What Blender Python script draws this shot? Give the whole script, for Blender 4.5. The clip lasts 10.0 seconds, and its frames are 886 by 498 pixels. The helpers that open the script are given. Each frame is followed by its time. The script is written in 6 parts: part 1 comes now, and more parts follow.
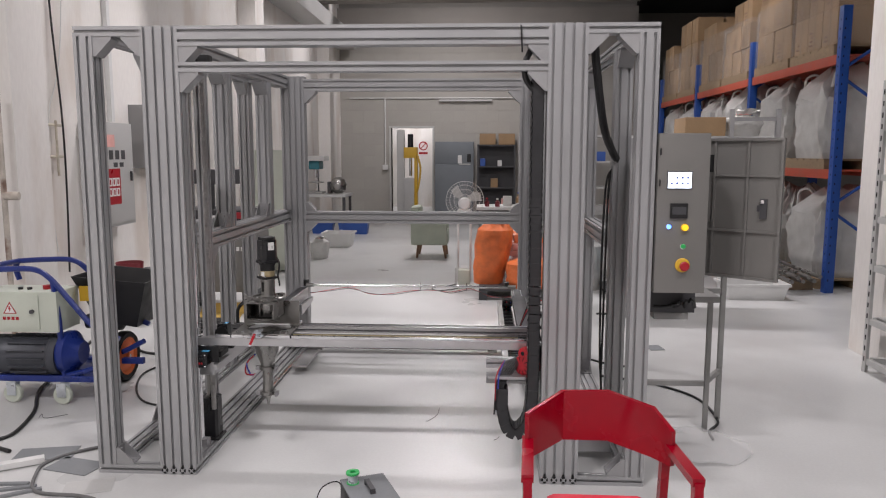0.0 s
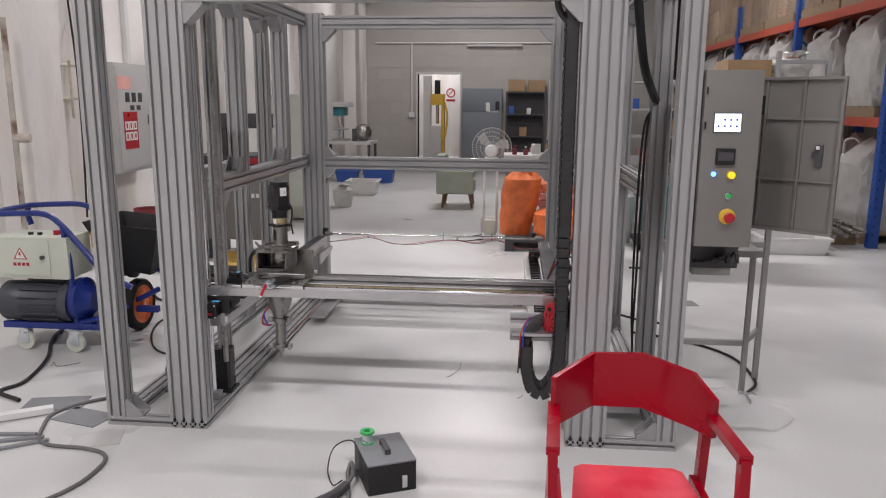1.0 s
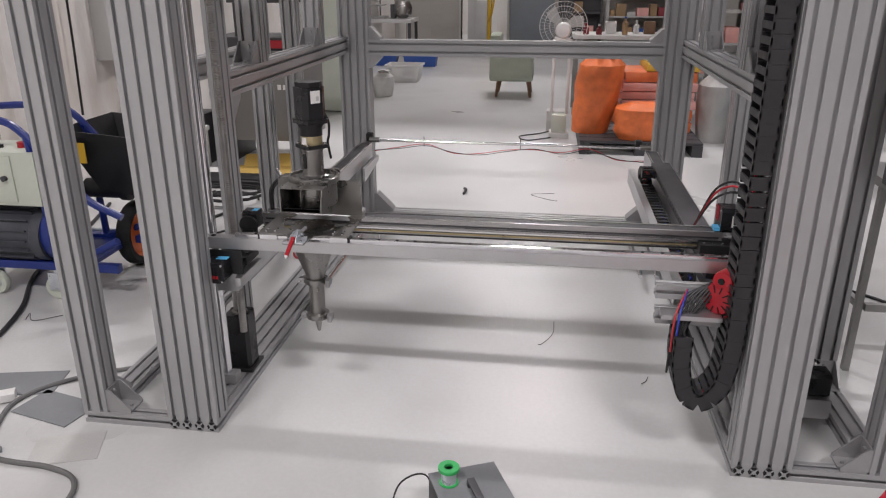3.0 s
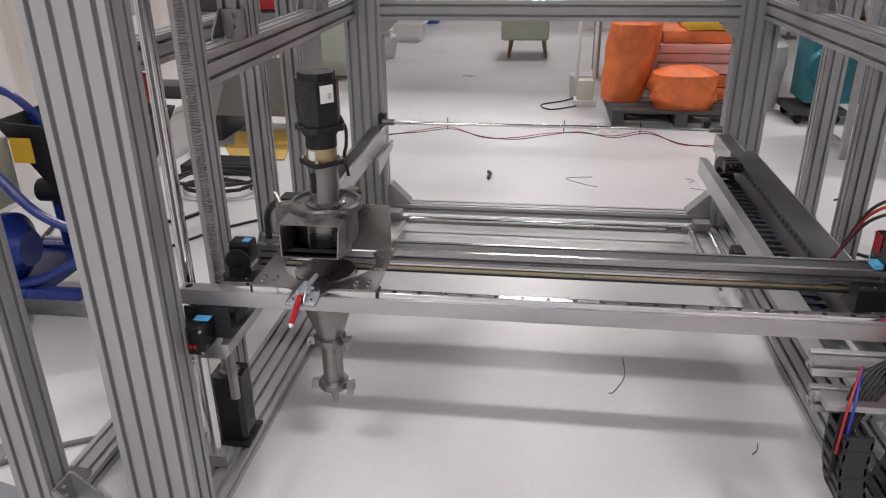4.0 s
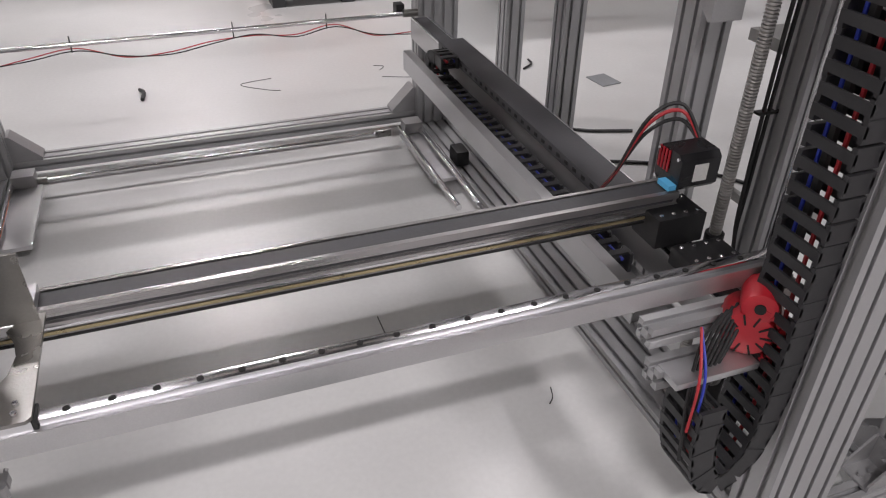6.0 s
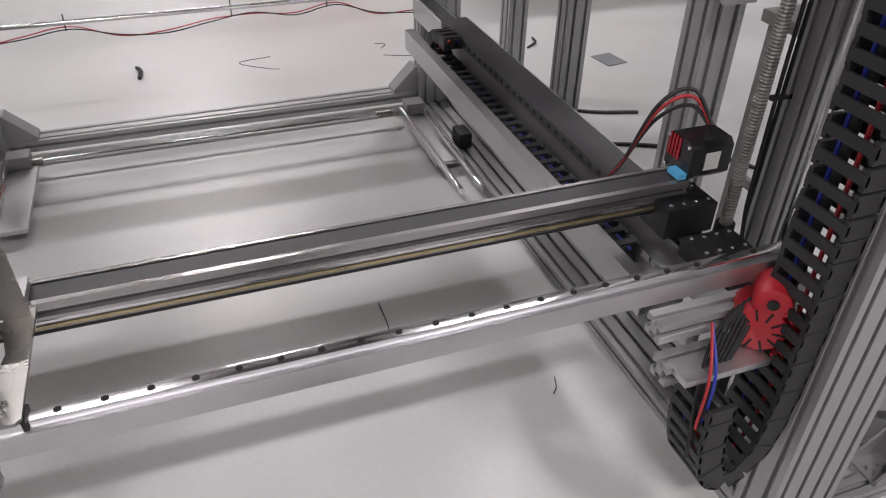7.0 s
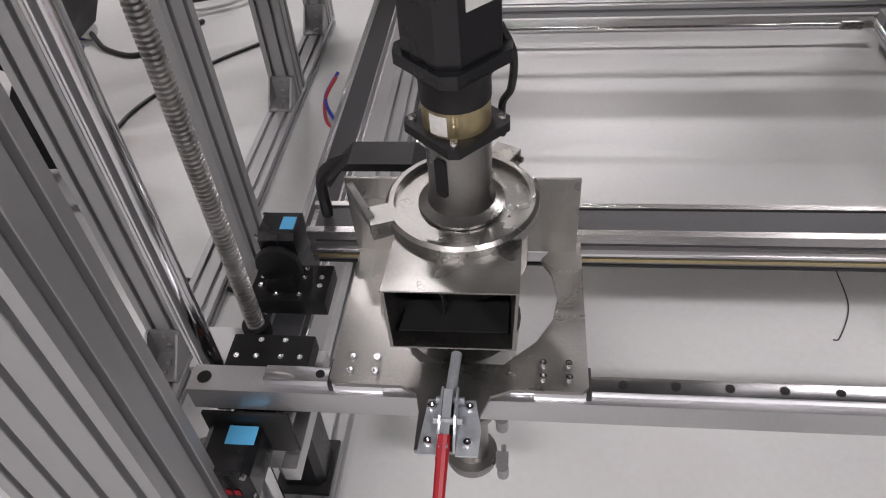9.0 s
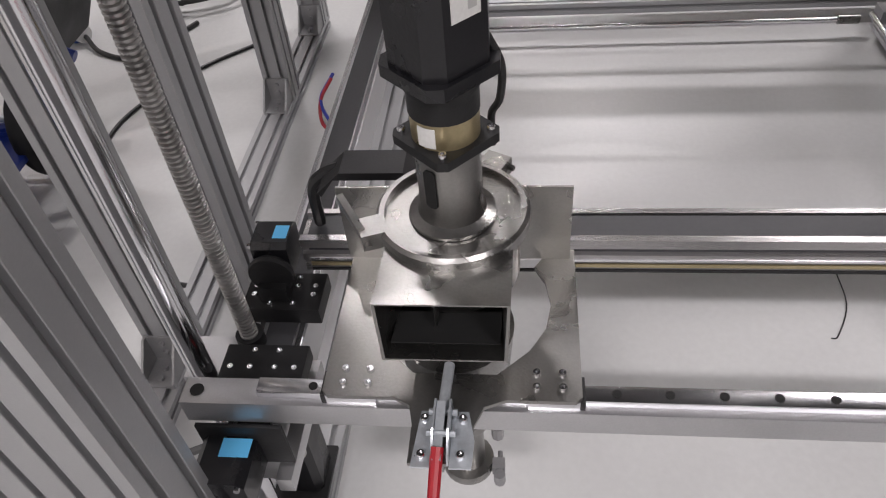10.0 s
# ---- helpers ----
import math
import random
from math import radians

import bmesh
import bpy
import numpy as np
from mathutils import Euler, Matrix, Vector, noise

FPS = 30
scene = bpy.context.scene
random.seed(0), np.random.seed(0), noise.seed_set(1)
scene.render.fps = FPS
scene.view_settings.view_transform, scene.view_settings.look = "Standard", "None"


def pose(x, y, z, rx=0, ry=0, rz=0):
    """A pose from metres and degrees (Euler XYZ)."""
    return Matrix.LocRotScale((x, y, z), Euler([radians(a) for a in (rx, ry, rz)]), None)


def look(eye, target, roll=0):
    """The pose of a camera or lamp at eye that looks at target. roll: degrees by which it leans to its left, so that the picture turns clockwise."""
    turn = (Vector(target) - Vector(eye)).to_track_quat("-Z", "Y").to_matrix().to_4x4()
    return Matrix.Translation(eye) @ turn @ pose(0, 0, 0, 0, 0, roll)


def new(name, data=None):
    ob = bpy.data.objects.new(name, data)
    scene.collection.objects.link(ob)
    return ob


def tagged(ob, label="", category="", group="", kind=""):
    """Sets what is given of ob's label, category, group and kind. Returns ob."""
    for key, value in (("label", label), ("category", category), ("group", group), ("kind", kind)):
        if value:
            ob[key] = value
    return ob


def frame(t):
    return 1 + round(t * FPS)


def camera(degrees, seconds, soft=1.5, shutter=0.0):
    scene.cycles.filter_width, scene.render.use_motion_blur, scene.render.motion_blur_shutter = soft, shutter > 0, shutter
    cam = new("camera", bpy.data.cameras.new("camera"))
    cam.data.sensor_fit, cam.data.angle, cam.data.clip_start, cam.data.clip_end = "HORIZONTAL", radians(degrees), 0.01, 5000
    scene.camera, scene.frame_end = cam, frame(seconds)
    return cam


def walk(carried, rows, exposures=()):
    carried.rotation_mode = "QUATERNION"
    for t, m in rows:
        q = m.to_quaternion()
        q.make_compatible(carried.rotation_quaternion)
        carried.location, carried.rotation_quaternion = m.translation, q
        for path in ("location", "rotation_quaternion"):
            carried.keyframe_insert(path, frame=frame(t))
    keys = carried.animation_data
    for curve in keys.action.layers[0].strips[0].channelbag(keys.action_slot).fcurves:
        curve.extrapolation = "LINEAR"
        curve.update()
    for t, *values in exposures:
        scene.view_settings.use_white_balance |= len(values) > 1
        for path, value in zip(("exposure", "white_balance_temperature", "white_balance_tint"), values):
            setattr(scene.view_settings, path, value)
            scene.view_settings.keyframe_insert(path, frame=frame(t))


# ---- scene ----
cam = camera(62.2, 10.0, soft=1.15)
# seconds, eye, target, roll
PATH = [
    (0.0, (0.088, -0.108, 1.595), (-0.02, 1.872, 1.334), 0.1),
    (0.5, (0.116, -0.057, 1.583), (-0.023, 1.915, 1.28), 0.3),
    (1, (0.096, 0.131, 1.551), (-0.083, 2.083, 1.156), 0.4),
    (1.5, (0.014, 0.431, 1.537), (-0.205, 2.354, 1.032), 0.1),
    (2, (-0.008, 0.729, 1.508), (-0.278, 2.625, 0.931), -0.1),
    (2.5, (-0.057, 1.016, 1.516), (-0.374, 2.885, 0.878), -0.3),
    (2.7, (-0.126, 1.115, 1.497), (-0.42, 2.979, 0.835), -0.1),
    (3.8, (-0.516, 1.793, 1.473), (-0.741, 3.616, 0.683), -0.4),
    (4, (-0.519, 1.963, 1.465), (-0.762, 3.776, 0.655), -0.6),
    (4.5, (-0.647, 2.246, 1.451), (-0.887, 4.024, 0.566), -1.4),
    (5, (-0.772, 2.456, 1.445), (-0.781, 4.207, 0.478), -1.2),
    (5.5, (-0.668, 2.576, 1.416), (-0.258, 4.217, 0.349), 0.2),
    (5.7, (-0.603, 2.597, 1.428), (-0.075, 4.19, 0.341), 0.6),
    (6.9, (-0.596, 2.66, 1.438), (0.012, 4.172, 0.277), 1.2),
    (7, (-0.588, 2.666, 1.433), (-0.024, 4.19, 0.267), 1.0),
    (7.5, (-0.693, 2.692, 1.42), (-0.551, 4.27, 0.199), -1.6),
    (8, (-0.768, 2.717, 1.411), (-0.918, 4.274, 0.164), -2.6),
    (8.5, (-0.853, 2.848, 1.396), (-1.073, 4.321, 0.062), -4.1),
    (9, (-0.953, 2.963, 1.394), (-1.176, 4.38, 0.0), -5.3),
    (9.5, (-0.946, 2.977, 1.398), (-1.189, 4.371, -0.016), -6.6),
    (10, (-0.943, 2.98, 1.402), (-1.168, 4.388, -0.001), -6.1),
]
walk(cam, [(t, look(eye, target, roll)) for t, eye, target, roll in PATH],
     [(0.0, -0.12), (4.0, -0.1), (5.5, -0.14), (8.0, -0.24), (10.0, -0.16)])

# ---- world and lamps ----
world = bpy.data.worlds.new("world")
scene.world = world
world.use_nodes = True
world.node_tree.nodes["Background"].inputs[0].default_value = (0.55, 0.6, 0.7, 1)
world.node_tree.nodes["Background"].inputs[1].default_value = 0.05
scene.view_settings.exposure = 0.0

LAMPS = [  # x, y, width, depth, watts
    (-1.9, -0.4, 1.2, 0.2, 235), (2.0, -0.4, 1.2, 0.2, 235), (-2.6, 7.9, 1.2, 0.2, 190), (-0.4, 12.4, 1.2, 0.2, 165),
    (-0.6, 16.6, 1.2, 0.2, 180), (2.4, 7.9, 1.2, 0.2, 190), (0.5, -5.0, 1.2, 0.2, 60),
]
LAMP_Z = 5.9


def area_lamp(x, y, z, w, d, watts):
    data = bpy.data.lights.new("lamp_light", "AREA")
    data.shape, data.size, data.size_y, data.energy = "RECTANGLE", w, d, watts
    data.color = (1.0, 0.94, 0.96)
    ob = new("lamp_light", data)
    ob.matrix_world = pose(x, y, z - 0.06)
    return ob


for lx, ly, lw, ld, le in LAMPS:
    area_lamp(lx, ly, LAMP_Z, lw, ld, le)
area_lamp(-1.9, 20.8, 2.9, 1.0, 0.3, 28)

# ---- materials ----
def material(name, color, rough=0.5, metal=0.0, var=0.08, scale=6.0, grain=0.04, grain_scale=120.0, bump=0.02,
             stain=None, stain_amount=0.0, stain_scale=1.5, object_var=0.0, stretch=(1, 1, 1), coat=0.0, rough_var=0.1):
    m = bpy.data.materials.new(name)
    m.use_nodes = True
    nt = m.node_tree
    b = nt.nodes["Principled BSDF"]
    L = nt.links.new
    tc = nt.nodes.new("ShaderNodeTexCoord")
    mp = nt.nodes.new("ShaderNodeMapping")
    mp.inputs["Scale"].default_value = stretch
    L(tc.outputs["Object"], mp.inputs["Vector"])

    def noise_tex(s, detail=4.0, vec=mp):
        n = nt.nodes.new("ShaderNodeTexNoise")
        n.inputs["Scale"].default_value, n.inputs["Detail"].default_value = s, detail
        L(vec.outputs[0], n.inputs["Vector"])
        return n

    def rng(src, lo, hi, a=0.3, z=0.7):
        r = nt.nodes.new("ShaderNodeMapRange")
        r.inputs[1].default_value, r.inputs[2].default_value = a, z
        r.inputs[3].default_value, r.inputs[4].default_value = lo, hi
        L(src, r.inputs[0])
        return r.outputs[0]

    def mix(kind, fac, a, c):
        x = nt.nodes.new("ShaderNodeMix")
        x.data_type, x.blend_type = "RGBA", kind
        for sock, val in ((0, fac), (6, a), (7, c)):
            if isinstance(val, (int, float)):
                x.inputs[sock].default_value = val
            elif isinstance(val, tuple):
                x.inputs[sock].default_value = val
            else:
                L(val, x.inputs[sock])
        return x.outputs[2]

    big, fine = noise_tex(scale), noise_tex(grain_scale, 2.0)
    col = (*color, 1)
    dark = tuple(max(0, c * (1 - var)) for c in color) + (1,)
    light = tuple(min(1, c * (1 + var)) for c in color) + (1,)
    out = mix("MIX", rng(big.outputs[0], 0, 1), dark, light)
    out = mix("MULTIPLY", 1.0, out, mix("MIX", rng(fine.outputs[0], 0, 1), (1 - grain,) * 3 + (1,), (1, 1, 1, 1)))
    if stain:
        st = noise_tex(stain_scale, 8.0)
        out = mix("MIX", rng(st.outputs[0], 0, stain_amount, 0.5, 0.68), out, (*stain, 1))
    if object_var:
        oi = nt.nodes.new("ShaderNodeObjectInfo")
        g = nt.nodes.new("ShaderNodeMapRange")
        g.inputs[3].default_value, g.inputs[4].default_value = 1 - object_var, 1 + object_var
        L(oi.outputs["Random"], g.inputs[0])
        hs = nt.nodes.new("ShaderNodeHueSaturation")
        L(g.outputs[0], hs.inputs["Value"])
        L(out, hs.inputs["Color"])
        out = hs.outputs[0]
    L(out, b.inputs["Base Color"])
    b.inputs["Metallic"].default_value = metal
    b.inputs["Coat Weight"].default_value = coat
    L(rng(big.outputs[0], max(0.02, rough - rough_var), min(1, rough + rough_var)), b.inputs["Roughness"])
    if bump:
        bp = nt.nodes.new("ShaderNodeBump")
        bp.inputs["Strength"].default_value, bp.inputs["Distance"].default_value = bump * 4, 0.004
        L(fine.outputs[0], bp.inputs["Height"])
        L(bp.outputs[0], b.inputs["Normal"])
    return m


def glow(name, color, strength):
    m = bpy.data.materials.new(name)
    m.use_nodes = True
    b = m.node_tree.nodes["Principled BSDF"]
    b.inputs["Base Color"].default_value = (*color, 1)
    b.inputs["Emission Color"].default_value = (*color, 1)
    b.inputs["Emission Strength"].default_value = strength
    return m


def clear(name, color=(1, 1, 1), rough=0.05, alpha=0.25):
    m = bpy.data.materials.new(name)
    m.use_nodes = True
    b = m.node_tree.nodes["Principled BSDF"]
    b.inputs["Base Color"].default_value = (*color, 1)
    b.inputs["Roughness"].default_value = rough
    b.inputs["Alpha"].default_value = alpha
    return m


ALU = material("anodised_aluminium", (0.38, 0.383, 0.39), 0.40, 0.45, 0.03, 3, 0.04, 300, 0.01, object_var=0.04, rough_var=0.06)
ALU_MILL = material("mill_aluminium", (0.56, 0.56, 0.57), 0.38, 0.9, 0.09, 5, 0.06, 400, 0.015, rough_var=0.08)
CAST = material("cast_bracket", (0.36, 0.36, 0.365), 0.45, 0.5, 0.06, 10, 0.06, 200, 0.03)
MODULE = material("module_aluminium", (0.42, 0.41, 0.41), 0.3, 0.9, 0.05, 5, 0.05, 300, 0.01, stretch=(0.15, 4, 4))
STEEL = material("stainless_steel", (0.29, 0.285, 0.275), 0.30, 0.95, 0.1, 9, 0.08, 260, 0.02, stain=(0.36, 0.345, 0.32), stain_amount=0.5, stain_scale=7, rough_var=0.12)
CHROME = material("polished_steel", (0.75, 0.75, 0.77), 0.14, 1.0, 0.04, 8, 0.02, 300, 0.0, rough_var=0.05)
ZINC = material("zinc_plate", (0.62, 0.66, 0.70), 0.34, 0.55, 0.1, 30, 0.1, 200, 0.03)
BLACK = material("black_anodised", (0.008, 0.008, 0.009), 0.55, 0.0, 0.3, 12, 0.1, 200, 0.02)
BLACK_GLOSS = material("black_paint", (0.01, 0.01, 0.012), 0.3, 0.0, 0.2, 12, 0.1, 200, 0.01)
RUBBER = material("black_rubber", (0.008, 0.008, 0.009), 0.8, 0.0, 0.2, 20, 0.1, 150, 0.03)
# near-black that stands in for the shade inside holes, slots and the feed throat
HOLE = material("hollow_shade", (0.01, 0.01, 0.01), 0.9, 0, 0.1, 20, 0, 50, 0)
GOLD = material("yellow_zinc", (0.5, 0.42, 0.25), 0.35, 0.8, 0.1, 20, 0.1, 200, 0.01)
RED_PAINT = material("red_lacquer", (0.27, 0.0006, 0.011), 0.22, 0.0, 0.06, 4, 0.03, 150, 0.008)
RED_PAINT.node_tree.nodes["Principled BSDF"].inputs["Specular IOR Level"].default_value = 0.3
RED_SEAT = material("red_seat", (0.7, 0.03, 0.06), 0.5, 0.0, 0.12, 5, 0.05, 120, 0.02, stain=(0.75, 0.2, 0.22), stain_amount=0.4, stain_scale=5)
RED_PLASTIC = material("red_plastic", (0.38, 0.01, 0.02), 0.35, 0, 0.08, 12, 0.05, 200, 0.01)
LABEL = material("white_label", (0.75, 0.75, 0.73), 0.5, 0, 0.05, 30, 0.08, 200, 0.0)
CYAN = material("blue_label", (0.12, 0.5, 0.85), 0.5, 0, 0.03, 30, 0.02, 200, 0.0)
FLOOR = material("painted_concrete", (0.57, 0.575, 0.57), 0.36, 0, 0.045, 0.9, 0.05, 60, 0.015, stain=(0.46, 0.46, 0.455), stain_amount=0.65, stain_scale=1.1, rough_var=0.1)
PLASTER = material("white_plaster", (0.83, 0.805, 0.775), 0.8, 0, 0.05, 0.8, 0.05, 40, 0.06, stain=(0.55, 0.46, 0.38), stain_amount=0.5, stain_scale=2.2, stretch=(1, 1, 0.3))
BLOCK = material("grey_block", (0.39, 0.375, 0.345), 0.85, 0, 0.06, 1.2, 0.06, 50, 0.02, object_var=0.035)
MORTAR = material("mortar", (0.37, 0.355, 0.325), 0.9, 0, 0.06, 2, 0.08, 60, 0.05)
GREY_WALL = material("grey_render", (0.33, 0.31, 0.285), 0.85, 0, 0.08, 0.8, 0.06, 40, 0.05)
DARK_ROOF = material("dark_roof", (0.035, 0.034, 0.036), 0.8, 0, 0.15, 1, 0.1, 20, 0.03)
CABINET = material("grey_steel_paint", (0.2, 0.195, 0.185), 0.42, 0.35, 0.05, 3, 0.05, 300, 0.01)
CABINET_IN = material("grey_steel_inside", (0.3, 0.3, 0.3), 0.45, 0.3, 0.06, 3, 0.05, 300, 0.01)
GREY_TUBE = material("grey_tube_paint", (0.3, 0.3, 0.29), 0.5, 0.2, 0.1, 9, 0.1, 200, 0.02)
RACK_BLUE = material("rack_blue", (0.012, 0.07, 0.33), 0.45, 0, 0.08, 5, 0.08, 120, 0.02)
RACK_RED = material("rack_orange", (0.5, 0.085, 0.045), 0.5, 0, 0.1, 5, 0.08, 120, 0.02)
CARTON = material("carton", (0.34, 0.225, 0.125), 0.8, 0, 0.12, 3, 0.08, 80, 0.03, object_var=0.2)
PALLET_WOOD = material("pallet_wood", (0.33, 0.24, 0.15), 0.8, 0, 0.15, 4, 0.15, 60, 0.06, object_var=0.1, stretch=(1, 6, 6))
BULK = material("white_woven_bag", (0.6, 0.6, 0.585), 0.65, 0, 0.1, 5, 0.12, 250, 0.08, stain=(0.45, 0.44, 0.42), stain_amount=0.5, stain_scale=4, object_var=0.08)
BLUE_FRAME = material("blue_frame_paint", (0.012, 0.03, 0.2), 0.35, 0, 0.1, 8, 0.08, 120, 0.02)
BOX_GREEN = material("pale_green_box", (0.56, 0.6, 0.52), 0.45, 0, 0.04, 4, 0.05, 200, 0.01)
MOTOR_GREY = material("dark_motor_paint", (0.07, 0.075, 0.09), 0.4, 0.2, 0.1, 8, 0.1, 150, 0.02)
ORANGE = material("orange_rim", (0.75, 0.16, 0.03), 0.45, 0, 0.06, 8, 0.05, 150, 0.01)
ORANGE_BAG = material("orange_woven_bag", (0.72, 0.17, 0.045), 0.5, 0, 0.2, 9, 0.15, 160, 0.1)
PINK_BAG = material("pink_bag", (0.80, 0.42, 0.38), 0.55, 0, 0.12, 6, 0.1, 200, 0.05)
YELLOW = material("yellow_plastic", (0.62, 0.38, 0.03), 0.4, 0, 0.05, 8, 0.05, 150, 0.01)
GREEN = material("green_plastic", (0.03, 0.4, 0.1), 0.4, 0, 0.05, 8, 0.05, 150, 0.01)
TEAL = material("teal_paint", (0.02, 0.15, 0.19), 0.4, 0, 0.08, 8, 0.08, 150, 0.02)
SAGE = material("sage_fabric", (0.42, 0.46, 0.38), 0.9, 0, 0.06, 6, 0.12, 250, 0.06)
WOOD = material("brown_wood", (0.2, 0.11, 0.06), 0.55, 0, 0.2, 4, 0.15, 60, 0.03, stretch=(6, 1, 1))
WHITE_PL = material("white_plastic", (0.7, 0.7, 0.69), 0.45, 0, 0.04, 6, 0.04, 150, 0.01)
BLUE_PL = material("blue_plastic", (0.03, 0.09, 0.35), 0.45, 0, 0.06, 6, 0.05, 150, 0.01)
GREY_LIGHT = material("light_grey_paint", (0.5, 0.5, 0.49), 0.5, 0.1, 0.05, 4, 0.06, 150, 0.01)
LOCKER = material("blue_grey_locker", (0.17, 0.19, 0.21), 0.45, 0.2, 0.05, 4, 0.06, 150, 0.01)
DARK_GREY = material("dark_grey_paint", (0.06, 0.06, 0.065), 0.5, 0.1, 0.1, 4, 0.08, 150, 0.02)
MAROON = material("maroon_plastic", (0.22, 0.03, 0.04), 0.45, 0, 0.1, 6, 0.08, 150, 0.02)
PAPER = material("grey_card", (0.2, 0.21, 0.22), 0.7, 0, 0.08, 5, 0.06, 100, 0.02)
CABLE = material("cable_grey", (0.13, 0.13, 0.13), 0.6, 0, 0.15, 10, 0.08, 150, 0.02)
CABLE_BLACK = material("cable_black", (0.015, 0.015, 0.016), 0.5, 0, 0.15, 10, 0.08, 150, 0.01)
CABLE_RED = material("cable_red", (0.45, 0.03, 0.04), 0.5, 0, 0.1, 10, 0.05, 150, 0)
CABLE_BLUE = material("cable_blue", (0.03, 0.05, 0.4), 0.5, 0, 0.1, 10, 0.05, 150, 0)
SCREEN = glow("lit_screen", (0.8, 0.88, 1.0), 1.6)
LED_BLUE = glow("lit_blue_lamp", (0.1, 0.25, 1.0), 4.0)
LED_YELLOW = glow("lit_yellow_lamp", (1.0, 0.62, 0.02), 0.7)
TUBE_GLOW = glow("lit_lamp", (1.0, 0.97, 0.94), 6.0)
SCREW = material("dark_thread_steel", (0.52, 0.51, 0.50), 0.42, 0.95, 0.15, 30, 0.1, 200, 0.0)
CHAIN = material("chain_plastic", (0.022, 0.022, 0.024), 0.5, 0.0, 0.2, 20, 0.1, 200, 0.01)
YELLOW_CARD = material("yellow_card", (0.5, 0.33, 0.08), 0.7, 0, 0.15, 5, 0.08, 80, 0.03)
RUST = material("rusty_paint", (0.55, 0.5, 0.44), 0.8, 0, 0.2, 8, 0.15, 90, 0.08, stain=(0.14, 0.06, 0.035), stain_amount=0.9, stain_scale=6)
PIPE_OLD = material("yellowed_pipe", (0.62, 0.57, 0.47), 0.5, 0, 0.15, 12, 0.1, 150, 0.02, stain=(0.25, 0.18, 0.12), stain_amount=0.6, stain_scale=9)
FILM = clear("stretch_film", (0.9, 0.9, 0.9), 0.12, 0.12)
CLEAR_BAG = clear("clear_plastic", (0.8, 0.8, 0.8), 0.15, 0.3)

# ---- building helpers ----
def smooth(bm, angle=35):
    bm.normal_update()
    for f in bm.faces:
        f.smooth = True
    lim = radians(angle)
    for e in bm.edges:
        if len(e.link_faces) != 2 or e.calc_face_angle(0) > lim:
            e.smooth = False
    return bm


def put_mesh(name, bm, mat):
    smooth(bm)
    me = bpy.data.meshes.new(name)
    bm.to_mesh(me)
    bm.free()
    me.materials.append(mat)
    return me


def thing(name, at, label, category, group="", turn=0, kind=""):
    """An empty at the base of a thing."""
    ob = new(name)
    ob.empty_display_size = 0.1
    ob.matrix_world = pose(*at, 0, 0, turn)
    return tagged(ob, label, category, group, kind)


def part(name, bm, mat, parent, label=""):
    """One mesh under a thing or a part; its geometry is given in the world's place."""
    ob = new(name, put_mesh(name, bm, mat))
    ob.parent = parent
    if parent.type == "EMPTY":
        ob.matrix_parent_inverse = parent.matrix_basis.inverted()
    elif parent.parent is None:
        ob.matrix_parent_inverse = parent.matrix_basis.inverted()
    if label:
        ob["label"] = label
    return ob


def solo(name, bm, mat, label, category, group="", kind=""):
    """A thing of one mesh, with its origin under its middle."""
    lo = Vector([min(v.co[i] for v in bm.verts) for i in range(3)])
    hi = Vector([max(v.co[i] for v in bm.verts) for i in range(3)])
    base = Vector(((lo.x + hi.x) / 2, (lo.y + hi.y) / 2, lo.z))
    bmesh.ops.translate(bm, verts=bm.verts, vec=-base)
    ob = new(name, put_mesh(name, bm, mat))
    ob.matrix_world = Matrix.Translation(base)
    return tagged(ob, label, category, group, kind)


def B():
    return bmesh.new()


def box(bm, x0, x1, y0, y1, z0, z1, bevel=0.0, m=None):
    vs = [bm.verts.new((x, y, z)) for z in (z0, z1) for y in (y0, y1) for x in (x0, x1)]
    fs = [bm.faces.new([vs[i] for i in q]) for q in ((0, 2, 3, 1), (4, 5, 7, 6), (0, 1, 5, 4), (2, 6, 7, 3), (0, 4, 6, 2), (1, 3, 7, 5))]
    if bevel:
        es = list({e for f in fs for e in f.edges})
        r = bmesh.ops.bevel(bm, geom=es, offset=bevel, segments=2, affect="EDGES", profile=0.7)
        vs = list({v for f in r["faces"] for v in f.verts} | {v for v in vs if v.is_valid})
    if m is not None:
        bmesh.ops.transform(bm, matrix=m, verts=[v for v in vs if v.is_valid])
    return bm


def axes(a, b):
    a, b = Vector(a), Vector(b)
    d = (b - a).normalized()
    u = Vector((0, 0, 1)) if abs(d.z) < 0.9 else Vector((1, 0, 0))
    u = (u - d * u.dot(d)).normalized()
    return a, b, d, u, d.cross(u)


def rod(bm, a, b, r, seg=14, r2=None, caps=True):
    """A round bar from a to b."""
    a, b, d, u, w = axes(a, b)
    r2 = r if r2 is None else r2
    rings = []
    for p, q in ((a, r), (b, r2)):
        rings.append([bm.verts.new(p + q * (math.cos(t) * u + math.sin(t) * w)) for t in [2 * math.pi * i / seg for i in range(seg)]])
    for i in range(seg):
        j = (i + 1) % seg
        bm.faces.new((rings[0][i], rings[0][j], rings[1][j], rings[1][i]))
    if caps:
        bm.faces.new(rings[0][::-1])
        bm.faces.new(rings[1])
    return bm


